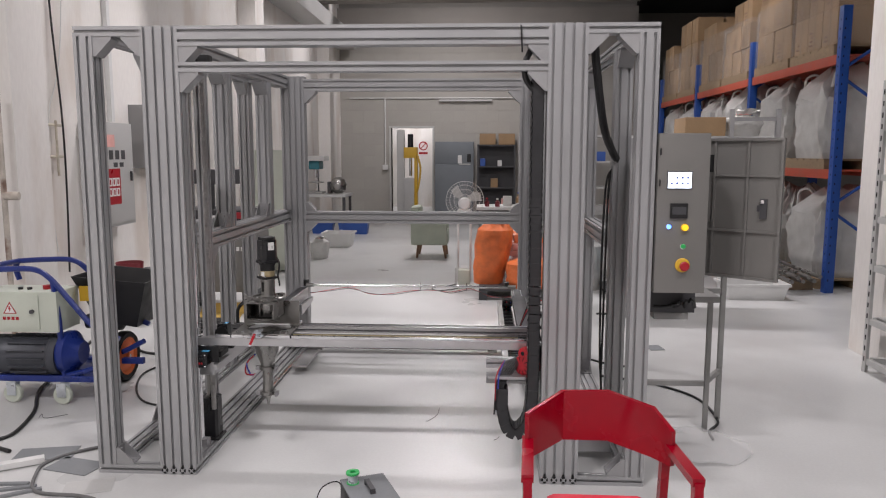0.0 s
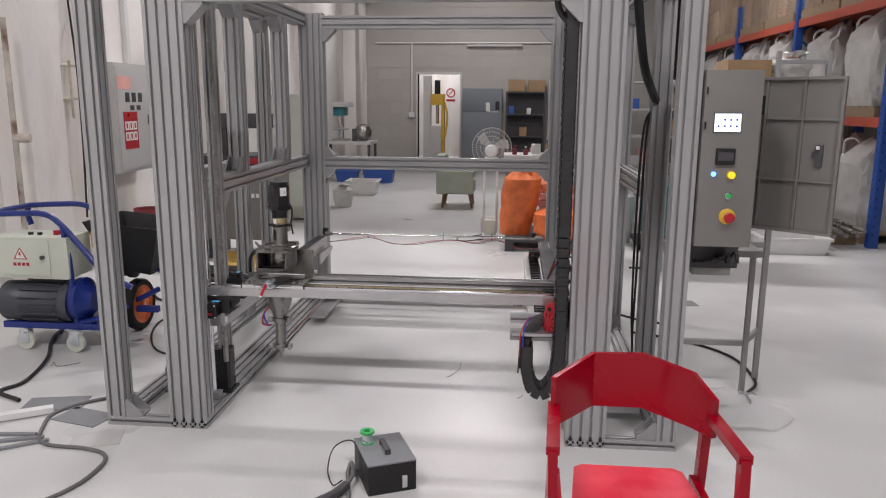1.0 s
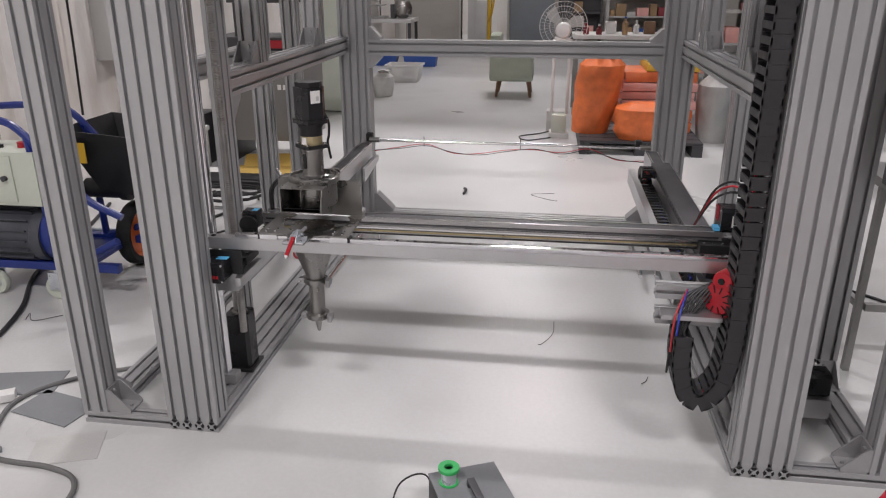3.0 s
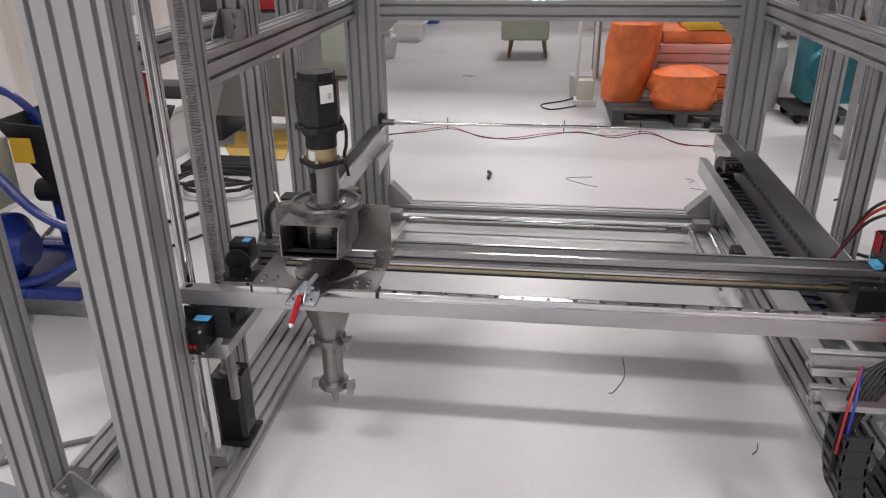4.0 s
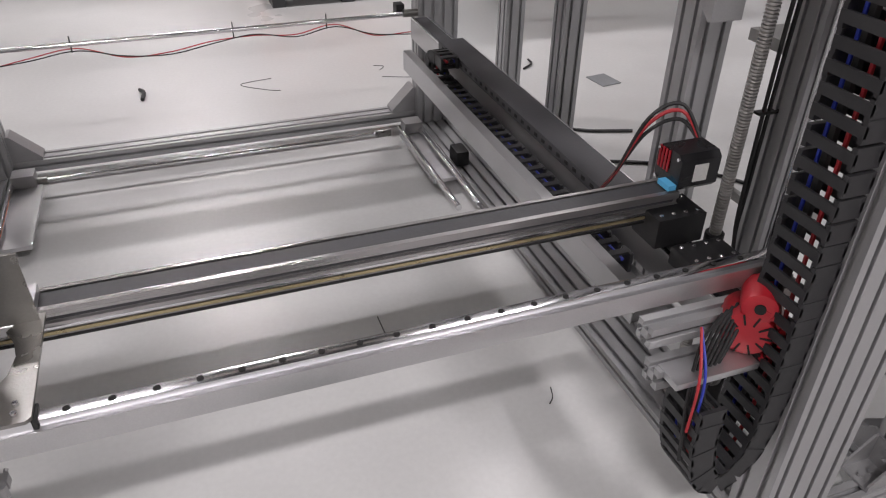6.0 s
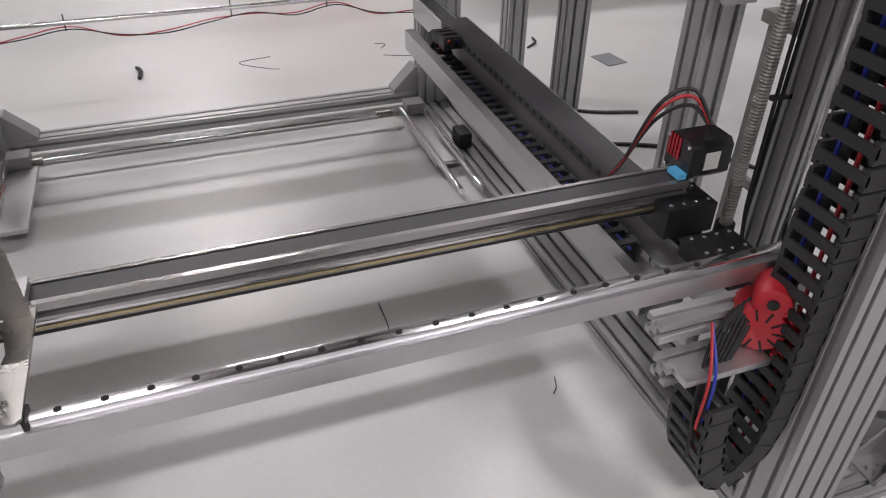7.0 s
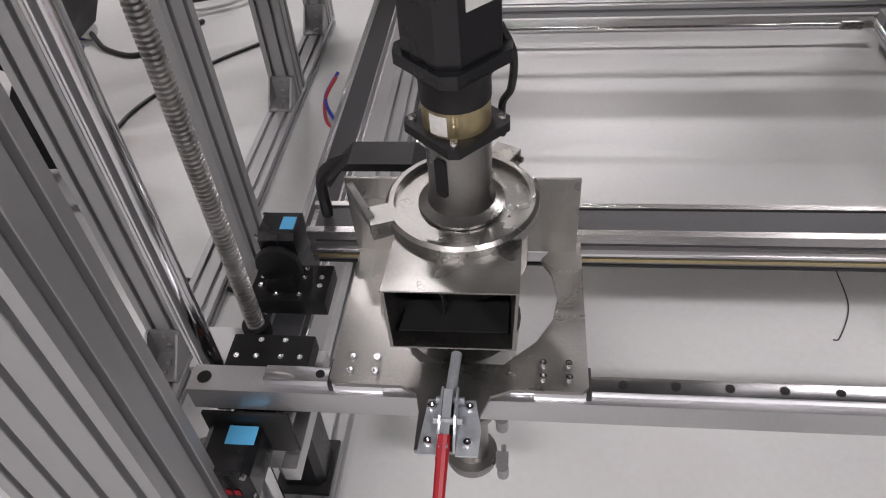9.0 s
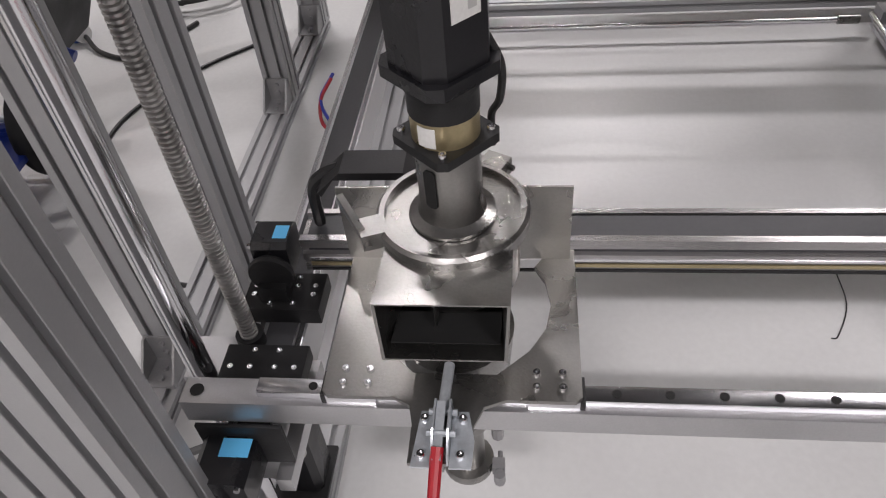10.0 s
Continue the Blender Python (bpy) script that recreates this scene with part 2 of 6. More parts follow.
def lathe(bm, profile, centre, seg=28, axis="z", caps=True):
    """Turn (radius, height) pairs about an upright axis at centre."""
    c = Vector(centre)
    rings = []
    for r, h in profile:
        ring = []
        for i in range(seg):
            t = 2 * math.pi * i / seg
            p = Vector((r * math.cos(t), r * math.sin(t), h))
            if axis == "x":
                p = Vector((p.z, p.x, p.y))
            elif axis == "y":
                p = Vector((p.y, p.z, p.x))
            ring.append(bm.verts.new(c + p))
        rings.append(ring)
    for a, b in zip(rings, rings[1:]):
        for i in range(seg):
            j = (i + 1) % seg
            bm.faces.new((a[i], a[j], b[j], b[i]))
    if caps and profile[0][0] > 0:
        bm.faces.new(rings[0][::-1])
    if caps and profile[-1][0] > 0:
        bm.faces.new(rings[-1])
    return bm


def spline(points, n=8):
    """Points along a smooth curve through the given ones."""
    P = [Vector(p) for p in points]
    P = [2 * P[0] - P[1]] + P + [2 * P[-1] - P[-2]]
    out = []
    for i in range(1, len(P) - 2):
        p0, p1, p2, p3 = P[i - 1:i + 3]
        for k in range(n):
            t = k / n
            out.append(0.5 * ((2 * p1) + (p2 - p0) * t + (2 * p0 - 5 * p1 + 4 * p2 - p3) * t * t + (3 * p1 - p0 - 3 * p2 + p3) * t ** 3))
    out.append(P[-2])
    return out


def hose(bm, points, r, seg=8, n=8):
    """A bent round cable or tube through points."""
    pts = spline(points, n)
    u = None
    rings = []
    for i, p in enumerate(pts):
        d = (pts[min(i + 1, len(pts) - 1)] - pts[max(i - 1, 0)]).normalized()
        if u is None:
            u = d.orthogonal().normalized()
        u = (u - d * u.dot(d)).normalized()
        w = d.cross(u)
        rings.append([bm.verts.new(p + r * (math.cos(t) * u + math.sin(t) * w)) for t in [2 * math.pi * k / seg for k in range(seg)]])
    for a, b in zip(rings, rings[1:]):
        for i in range(seg):
            j = (i + 1) % seg
            bm.faces.new((a[i], a[j], b[j], b[i]))
    bm.faces.new(rings[0][::-1])
    bm.faces.new(rings[-1])
    return bm


def prism(bm, outline, a, b, u, w):
    """An outline (s, t pairs along u and w) drawn out from a to b."""
    a, b, u, w = Vector(a), Vector(b), Vector(u), Vector(w)
    low = [bm.verts.new(a + s * u + t * w) for s, t in outline]
    top = [bm.verts.new(b + s * u + t * w) for s, t in outline]
    n = len(outline)
    for i in range(n):
        j = (i + 1) % n
        bm.faces.new((low[i], low[j], top[j], top[i]))
    bm.faces.new(low[::-1])
    bm.faces.new(top)
    return bm


CELL = 0.045


def slot_outline(nu, nv, cell=CELL, slot=0.0115, depth=0.0135):
    """The outline of a slotted aluminium profile, nu by nv cells."""
    hu, hv, s = nu * cell / 2, nv * cell / 2, slot / 2
    pts = []

    def side(n, start, along, inward):
        pts.append(start)
        for k in range(n):
            c = (k + 0.5) * cell
            for o, d in ((-s - 0.0008, 0), (-s, 0.001), (-s, 0.004), (-0.009, 0.0045), (-0.009, depth), (0.009, depth), (0.009, 0.0045), (s, 0.004), (s, 0.001), (s + 0.0008, 0)):
                pts.append((start[0] + along[0] * (c + o) + inward[0] * d, start[1] + along[1] * (c + o) + inward[1] * d))

    side(nu, (-hu, -hv), (1, 0), (0, 1))
    side(nv, (hu, -hv), (0, 1), (-1, 0))
    side(nu, (hu, hv), (-1, 0), (0, -1))
    side(nv, (-hu, hv), (0, -1), (1, 0))
    return pts


def profile(bm, x0, x1, y0, y1, z0, z1, axis, nu, nv):
    """A slotted profile filling a box, drawn out along axis; nu and nv cells across the other two axes in x, y, z order."""
    cx, cy, cz = (x0 + x1) / 2, (y0 + y1) / 2, (z0 + z1) / 2
    o = slot_outline(nu, nv)
    if axis == "z":
        return prism(bm, o, (cx, cy, z0), (cx, cy, z1), (1, 0, 0), (0, 1, 0))
    if axis == "x":
        return prism(bm, o, (x0, cy, cz), (x1, cy, cz), (0, 1, 0), (0, 0, 1))
    return prism(bm, [(s, t) for s, t in o][::-1], (cx, y0, cz), (cx, y1, cz), (1, 0, 0), (0, 0, 1))


def bracket(bm, corner, du, dv, width_axis, size=0.085, width=0.08, thick=0.006):
    """A cast corner bracket: two legs, and two gusset webs, in the corner between directions du and dv."""
    c, u, v, w = Vector(corner), Vector(du), Vector(dv), Vector(width_axis)
    h = width / 2

    def slab(p, a, b, e):
        vs = [bm.verts.new(p + i * a + j * b + k * e) for k in (0, 1) for j in (0, 1) for i in (0, 1)]
        for q in ((0, 2, 3, 1), (4, 5, 7, 6), (0, 1, 5, 4), (2, 6, 7, 3), (0, 4, 6, 2), (1, 3, 7, 5)):
            bm.faces.new([vs[i] for i in q])

    slab(c - h * w, size * u, width * w, thick * v)
    slab(c - h * w, size * v, width * w, thick * u)
    for s in (-h, h - thick):
        p = c + s * w
        tri = [p + thick * u + thick * v, p + size * u + thick * v, p + size * u + 0.015 * v, p + 0.015 * u + size * v, p + thick * u + size * v]
        lo = [bm.verts.new(q) for q in tri]
        hi = [bm.verts.new(q + thick * w) for q in tri]
        bm.faces.new(lo[::-1])
        bm.faces.new(hi)
        for i in range(5):
            j = (i + 1) % 5
            bm.faces.new((lo[i], lo[j], hi[j], hi[i]))
    for k in (0.035, 0.065):
        rod(bm, c + k * u + thick * v, c + k * u + (thick + 0.008) * v, 0.007, 6)
        rod(bm, c + k * v + thick * u, c + k * v + (thick + 0.008) * u, 0.007, 6)
    return bm


def plate(bm, outline, z0, z1):
    return prism(bm, outline, (0, 0, z0), (0, 0, z1), (1, 0, 0), (0, 1, 0))


def tidy(bm):
    bmesh.ops.recalc_face_normals(bm, faces=bm.faces)
    return bm


def pieces(name, bm, mat, parent, places):
    """Alike small parts that share one mesh, one at each place."""
    me = put_mesh(name, tidy(bm), mat)
    for at in places:
        ob = new(name, me)
        ob.parent = parent
        if parent.type == "EMPTY" or parent.parent is None:
            ob.matrix_parent_inverse = parent.matrix_basis.inverted()
        ob.location = at


def cap_screws(places, parent, r=0.0045, h=0.004):
    bm = lathe(B(), [(r, 0), (r, h * 0.8), (r * 0.85, h), (r * 0.5, h), (r * 0.5, h * 0.5)], (0, 0, 0), 10)
    pieces("cap_screw", bm, CHROME, parent, places)

# ---- the hall ----
WX = -3.75      # inner face of the left wall
WY = 19.70      # front of the block wall
def wall(name, bm, mat, label):
    return solo(name, bm, mat, label, "wall", kind="structure")


solo("floor", box(B(), -9, 12, -9, 26, -0.2, 0.0), FLOOR, "light grey painted concrete workshop floor with faint stains", "floor", kind="structure")
solo("ceiling", box(B(), -9, 12, -9, 26, 6.2, 6.4), DARK_ROOF, "dark hall ceiling with bare lamps", "ceiling", kind="structure")
wall("wall_left", box(B(), WX - 0.3, WX, -9, 24, 0, 6.2), PLASTER, "stained white plaster hall wall")
bm = B()
box(bm, WX, -2.39, WY + 0.012, WY + 0.3, 0, 6.2)
box(bm, -2.39, -1.28, WY + 0.012, WY + 0.3, 2.24, 6.2)
box(bm, -1.28, 4.0, WY + 0.012, WY + 0.3, 0, 6.2)
wall_back = wall("wall_back", bm, MORTAR, "grey concrete block wall with a doorway")
wall("wall_right", box(B(), 11.0, 11.3, -9, 25.5, 0, 6.2), GREY_WALL, "grey hall wall")
wall("wall_far", box(B(), 3.7, 11.3, 25.5, 25.8, 0, 6.2), GREY_WALL, "dark grey far wall of the side bay")
wall("wall_return", box(B(), 3.7, 3.99, WY + 0.301, 25.5, 0, 6.2), GREY_WALL, "grey wall of the side bay")
wall("wall_front", box(B(), WX, 11, -8.6, -8.3, 0, 6.2), PLASTER, "white plaster hall wall")
wall("wall_beyond_door", box(B(), -3.6, 0.5, 21.6, 21.8, 0, 3.2), PLASTER, "white painted wall beyond the doorway")
wall("wall_beam", box(B(), WX, 4.0, WY - 0.25, WY, 4.75, 5.3), GREY_WALL, "grey concrete ring beam over the block wall")
# pilasters and beams of the left wall
for y0 in (5.35, 11.5, 17.0):
    wall("wall_pilaster", box(B(), WX, WX + 0.28, y0, y0 + 0.45, 0, 6.2, 0.01), PLASTER, "white plastered pilaster with brown stains")
for y0 in (8.0, 12.5, 16.5):
    wall("roof_beam", box(B(), WX, 3.5, y0, y0 + 0.35, 4.9, 5.4, 0.01), GREY_WALL, "grey concrete roof beam")
wall("wall_ledge", box(B(), WX, WX + 0.5, 6.5, WY - 0.26, 4.25, 4.6, 0.01), GREY_LIGHT, "grey ledge along the top of the wall")
trim = solo("trim", box(B(), -2.44, -2.39, WY - 0.02, WY + 0.30, 0, 2.29), GREY_LIGHT, "grey door frame", "trim", kind="structure")
solo("trim", box(B(), -1.28, -1.23, WY - 0.02, WY + 0.30, 0, 2.29), GREY_LIGHT, "grey door frame", "trim", kind="structure")
solo("trim", box(B(), -2.39, -1.28, WY - 0.02, WY + 0.30, 2.24, 2.29), GREY_LIGHT, "grey door frame", "trim", kind="structure")
# white pillar on the right
wall("pillar", box(B(), 3.10, 3.6, 5.5, 5.96, 0, 6.2, 0.012), PLASTER, "white plastered square pillar, scuffed at its foot")

# ceiling lamps
def tube_lamp(x, y, w, d):
    ob = thing("ceiling_lamp", (x, y, LAMP_Z - 0.05), "long white ceiling lamp, switched on", "lamp", "ceiling lamps")
    part("housing", box(B(), x - w / 2, x + w / 2, y - d / 2, y + d / 2, LAMP_Z - 0.04, LAMP_Z + 0.3, 0.01), WHITE_PL, ob)


for lx, ly, lw, ld, le in LAMPS:
    tube_lamp(lx, ly, lw, ld)

# ---- the gantry machine ----
XL, XR = -1.3255, 0.3745          # inner faces of the front posts
YF, YB, TOP = 3.297, 5.56, 2.17
X_, Y_, Z_ = Vector((1, 0, 0)), Vector((0, 1, 0)), Vector((0, 0, 1))
machine = thing("gantry_machine", (-0.475, 4.5, 0), "large aluminium profile gantry machine with a steel extruder head", "machine")


def post(x0, x1, y0, y1, z0, z1):
    nu, nv = round((x1 - x0) / CELL), round((y1 - y0) / CELL)
    return part("post", profile(B(), x0, x1, y0, y1, z0, z1, "z", nu, nv), ALU, machine)


def bar_x(x0, x1, y0, z0, ny, nz, name="crossbeam"):
    return part(name, profile(B(), x0, x1, y0, y0 + ny * CELL, z0, z0 + nz * CELL, "x", ny, nz), ALU, machine)


def bar_y(x0, y0, y1, z0, nx, nz, name="side_beam"):
    return part(name, profile(B(), x0, x0 + nx * CELL, y0, y1, z0, z0 + nz * CELL, "y", nx, nz), ALU, machine)


def corner(p, du, dv, w, size=0.085, width=0.08):
    return part("corner_bracket", tidy(bracket(B(), p, du, dv, w, size, width)), CAST, machine)


def web(p, du, dv, w, size=0.09, width=0.08):
    """A plain bent gusset plate across a corner."""
    p, u, v, w = Vector(p), Vector(du), Vector(dv), Vector(w)
    bm = B()
    o = [(0, 0), (size, 0), (size, 0.012), (0.012, size), (0, size)]
    prism(bm, o, p - w * width / 2, p + w * width / 2, u, v)
    return part("corner_gusset", tidy(bm), CAST, machine)


def end_cells(x0, y, z0, n):
    """The open ends of a profile's cells."""
    bm = B()
    for k in range(n):
        cx, cz = x0 + (k + 0.5) * CELL, z0 + CELL / 2
        prism(bm, [(0.017 * math.cos(a), 0.017 * math.sin(a)) for a in [i * math.pi / 4 for i in range(8)]], (cx, y, cz), (cx, y - 0.002, cz), X_, Z_)
    part("end_opening", tidy(bm), HOLE, machine)
    bm = B()
    for k in range(n):
        cx, cz = x0 + (k + 0.5) * CELL, z0 + CELL / 2
        for a in (math.pi / 4, -math.pi / 4):
            u, w = Vector((math.cos(a), 0, math.sin(a))), Vector((-math.sin(a), 0, math.cos(a)))
            prism(bm, [(-0.018, -0.002), (0.018, -0.002), (0.018, 0.002), (-0.018, 0.002)], (cx, y - 0.001, cz), (cx, y - 0.004, cz), u, w)
        rod(bm, (cx, y - 0.001, cz), (cx, y - 0.005, cz), 0.007, 8)
    part("end_web", tidy(bm), ALU, machine)


MID_POSTS = []
for s, xi in ((-1, XL), (1, XR)):
    xo = xi + s * 0.495
    a, b = sorted((xi, xi + s * 0.18))
    c, d = sorted((xo, xo - s * 0.09))
    e, f = sorted((xi + s * 0.18, xo))
    g = b - 0.18 if s < 0 else a + 0.09          # a side frame set back from the inner face
    post(a, b, YF, YF + 0.09, CELL, TOP)
    post(c, d, YF, YF + 0.09, CELL, TOP - 0.045)
    for y0 in (3.97 if s < 0 else 3.88, 5.06, 5.58):
        post(c, d, y0, y0 + 0.09, CELL, TOP - 0.045)
        corner(((c + d) / 2, y0, CELL), (0, -1, 0), Z_, X_)
        web(((c + d) / 2, y0, TOP - 0.045), (0, -1, 0), (0, 0, -1), X_)
    bar_y(a, YF, 5.9, 0.0, 4, 1, "base_beam")
    end_cells(a, YF, 0.0, 4)
    bar_y(c, YF + 0.045, 5.67, 0.0, 2, 1, "base_beam")
    bar_x(e, f, YF, 0.0, 1, 1, "base_beam")
    bar_x(e, f, YF, TOP - 0.045, 2, 1)
    bar_y(c, YF + 0.09, 5.67, TOP - 0.045, 2, 1)
    bar_y(g, YF + 0.09, YB, TOP - 0.09, 2, 2)
    bar_y(g, 3.89, YB, 1.06, 2, 2)
    post(*((g + 0.045, g + 0.09, 3.80, 3.89) if s < 0 else (0.516, 0.606, 3.98, 4.07)), CELL, TOP - 0.09)
    bar_x(e, f, 5.58, TOP - 0.045, 2, 1)
    for y0 in (4.2, 5.02):
        post(g, g + 0.09, y0, y0 + 0.045 * 2, 1.15, TOP - 0.09)
        corner((g + 0.045, y0, 1.15), (0, -1, 0), Z_, X_)
        web((g + 0.045, y0, TOP - 0.09), (0, -1, 0), (0, 0, -1), X_)
    bar_y(c, 4.06, 5.06, 1.06, 2, 2)
    # brackets of the front tower
    mid = (YF + 0.045)
    inner, outer = (e, f) if s > 0 else (f, e)
    corner((outer - s * 0.09, mid, CELL), (-s, 0, 0), Z_, Y_)
    web((outer - s * 0.09, mid, TOP - 0.045), (-s, 0, 0), (0, 0, -1), Y_)
    web((inner, mid, TOP - 0.045), (s, 0, 0), (0, 0, -1), Y_)
    corner(((c + d) / 2, YF + 0.09, CELL), Y_, Z_, X_)
    web(((c + d) / 2, YF + 0.09, TOP - 0.045), Y_, (0, 0, -1), X_)
    web((xi, mid, 2.08), (-s, 0, 0), (0, 0, -1), Y_)
    web((xi, mid, 1.962), (-s, 0, 0), (0, 0, -1), Y_)
    web((g + 0.045, 3.89, 1.06), Y_, (0, 0, -1), X_)
    web((g + 0.045, 3.89, TOP - 0.09), Y_, (0, 0, -1), X_)
RL, RR = -1.293, 0.364                          # inner faces of the rear posts
post(RL - 0.18, RL, YB, YB + 0.09, CELL, TOP)
post(RR, RR + 0.18, YB, YB + 0.09, CELL, TOP)
bar_x(XL, XR, YF, 2.08, 2, 2)
bar_x(XL, XR, YF, 1.962, 2, 1)
bar_x(RL, RR, YB, 2.06, 2, 2)
bar_x(RL, RR, YB, 1.045, 2, 2)
bar_x(RL, RR, 5.60, 0.045, 2, 1, "base_beam")
for s, x in ((1, RL), (-1, RR)):
    web((x, YB + 0.045, 2.06), (s, 0, 0), (0, 0, -1), Y_)
    web((x, YB + 0.045, 1.045), (s, 0, 0), (0, 0, -1), Y_, 0.07)
    web((x, YB + 0.045, 1.135), (s, 0, 0), Z_, Y_, 0.07)
    web((x, 5.645, 0.09), (s, 0, 0), Z_, Y_, 0.11)

# front cross rail on which the head runs
part("front_beam", box(B(), -1.366, 0.40, 3.454, 3.492, 0.622, 0.662, 0.0015), ALU_MILL, machine, "milled aluminium beam")
rail = part("linear_rail", box(B(), -1.268, 0.37, 3.464, 3.486, 0.662, 0.674, 0.002), CHROME, machine, "polished steel rail with bolt holes")
pieces("bolt_hole", rod(B(), (0, 0, 0.0002), (0, 0, 0.0012), 0.0055, 10), HOLE, rail,
       [(-0.838 + 0.06 * (k - 7), 3.475, 0.674) for k in range(1, 27)])
part("slotted_end_hole", rod(B(), (-1.348, 3.473, 0.6622), (-1.348, 3.473, 0.6632), 0.009, 12), HOLE, machine)
# rear linear module of the head
bm = B()
prism(bm, [(3.742, 0.596), (3.812, 0.596), (3.812, 0.66), (3.802, 0.66), (3.802, 0.652), (3.754, 0.652), (3.754, 0.66), (3.742, 0.66), (3.742, 0.644), (3.748, 0.642), (3.748, 0.633), (3.742, 0.631), (3.742, 0.617), (3.749, 0.615), (3.749, 0.608), (3.742, 0.606)][::-1],
      (-1.28, 0, 0), (0.36, 0, 0), Y_, Z_)
module = part("cross_module", tidy(bm), MODULE, machine, "slim aluminium linear module")
part("cover_strip", box(B(), -1.27, 0.35, 3.757, 3.799, 0.6525, 0.6575), DARK_GREY, module, "dark cover strip")
part("side_strip", box(B(), -1.27, 0.35, 3.7405, 3.743, 0.6075, 0.614), GOLD, module, "bronze side strip")
part("groove_strip", box(B(), -1.27, 0.35, 3.7475, 3.7495, 0.634, 0.641), DARK_GREY, module)
part("bright_strip", box(B(), -1.27, 0.35, 3.7405, 3.743, 0.619, 0.6235), CHROME, module)
part("under_strip", box(B(), -1.27, 0.35, 3.740, 3.743, 0.598, 0.603), BLACK, module)


def stepper(name, x, y, z, w, length, axis, parent, cap=None):
    """A square motor with chamfered corners, drawn out along axis from its middle."""
    h, c = w / 2, w * 0.14
    o = [(h - c, -h), (h, -h + c), (h, h - c), (h - c, h), (-h + c, h), (-h, h - c), (-h, -h + c), (-h + c, -h)]
    L = length / 2
    ends = {"x": ((x - L, y, z), (x + L, y, z), Y_, Z_), "y": ((x, y - L, z), (x, y + L, z), X_, Z_), "z": ((x, y, z - L), (x, y, z + L), X_, Y_)}[axis]
    ob = part(name, tidy(prism(B(), o, *ends)), BLACK_GLOSS, parent)
    d = {"x": X_, "y": Y_, "z": Z_}[axis]
    pieces("motor_bolt", rod(B(), (0, 0, 0), -d * 0.005, 0.004, 8), CHROME, ob,
           [Vector((x, y, z)) - d * L + ends[2] * i * (h - c * 0.75) + ends[3] * j * (h - c * 0.75) for i in (-1, 1) for j in (-1, 1)])
    return ob


def strokes(x, y, z, w, h, along, up, n, mat, parent, name="lettering"):
    """Plain bars in place of a short mark."""
    bm = B()
    a, u = Vector(along), Vector(up)
    nrm = a.cross(u)
    p = Vector((x, y, z))
    for k in range(n):
        q = p + a * (w * (k + 0.15) / n)
        prism(bm, [(0, 0), (w * 0.7 / n, 0), (w * 0.7 / n, h), (0, h)], q + nrm * 0.0008, q + nrm * 0.0016, a, u)
    return part(name, tidy(bm), mat, parent)


# end motors of the cross module and of the left side
m1 = stepper("motor", -1.322, 3.752, 0.637, 0.062, 0.055, "x", machine)
part("blue_sticker", box(B(), -1.318, -1.297, 3.737, 3.764, 0.6682, 0.6692), CYAN, m1)
part("motor_plate", lathe(B(), [(0.034, -0.006), (0.036, 0), (0.034, 0.006)], (-1.322, 3.708, 0.622), 20, "y"), BLACK, machine)
m2 = stepper("motor", -1.318, 3.414, 0.562, 0.072, 0.066, "y", machine)
part("blue_sticker", box(B(), -1.323, -1.285, 3.418, 3.444, 0.5982, 0.5992), CYAN, m2)
strokes(-1.336, 3.3808, 0.542, 0.034, 0.011, (1, 0, 0), (0, 0, 1), 3, RED_PLASTIC, m2)
part("motor_plate", box(B(), -1.358, -1.245, 3.4475, 3.4535, 0.535, 0.619, 0.002), BLACK, machine)


def side_module(x0, x1, z0, z1, y0, y1):
    ob = part("side_module", box(B(), x0, x1, y0, y1, z0, z1, 0.002), ALU_MILL, machine, "slim aluminium linear module")
    part("cover_strip", box(B(), x0 + 0.015, x1 - 0.015, y0 + 0.01, y1 - 0.01, z1, z1 + 0.003), DARK_GREY, ob)
    for x in (x0 + 0.006, x1 - 0.006):
        part("rail_edge", box(B(), x - 0.004, x + 0.004, y0 + 0.01, y1 - 0.01, z1, z1 + 0.005), CHROME, ob)
    return ob


side_module(-1.350, -1.275, 0.465, 0.545, 3.46, 5.49)
for y0, y1, z in ((3.50, 3.612, 0.575), (3.675, 3.752, 0.578)):
    blk = part("carriage_block", box(B(), -1.374, -1.252, y0, y1, 0.546, z, 0.004), BLACK, machine, "black anodised carriage block")
    cap_screws([(x, y0 + 0.012 + (y1 - y0 - 0.024) * i / 3, z) for i in range(4) for x in (-1.359, -1.330, -1.294, -1.266) if (i + round(x * 1000)) % 3], blk)
strokes(-1.305, 3.52, 0.575, 0.03, 0.012, (0, 1, 0), (-1, 0, 0), 3, RED_PLASTIC, machine)
part("module_bracket", box(B(), -1.345, -1.30, 3.69, 3.74, 0.578, 0.608, 0.004), BLACK, machine)
# lower arm under the beam, bent from flat bar
part("support_arm", box(B(), -1.268, -1.246, 3.425, 3.62, 0.50, 0.53, 0.003), ALU_MILL, machine)


def screw(x, y, z0, z1, r=0.0135):
    bm = B()
    n = int((z1 - z0) / 0.007)
    prof = []
    for k in range(n):
        z = z0 + k * 0.007
        prof += [(r, z), (r, z + 0.0025), (r - 0.004, z + 0.0038), (r - 0.004, z + 0.0058)]
    return part("lead_screw", tidy(lathe(bm, prof, (x, y, 0), 14)), SCREW, machine, "grey threaded lead screw")


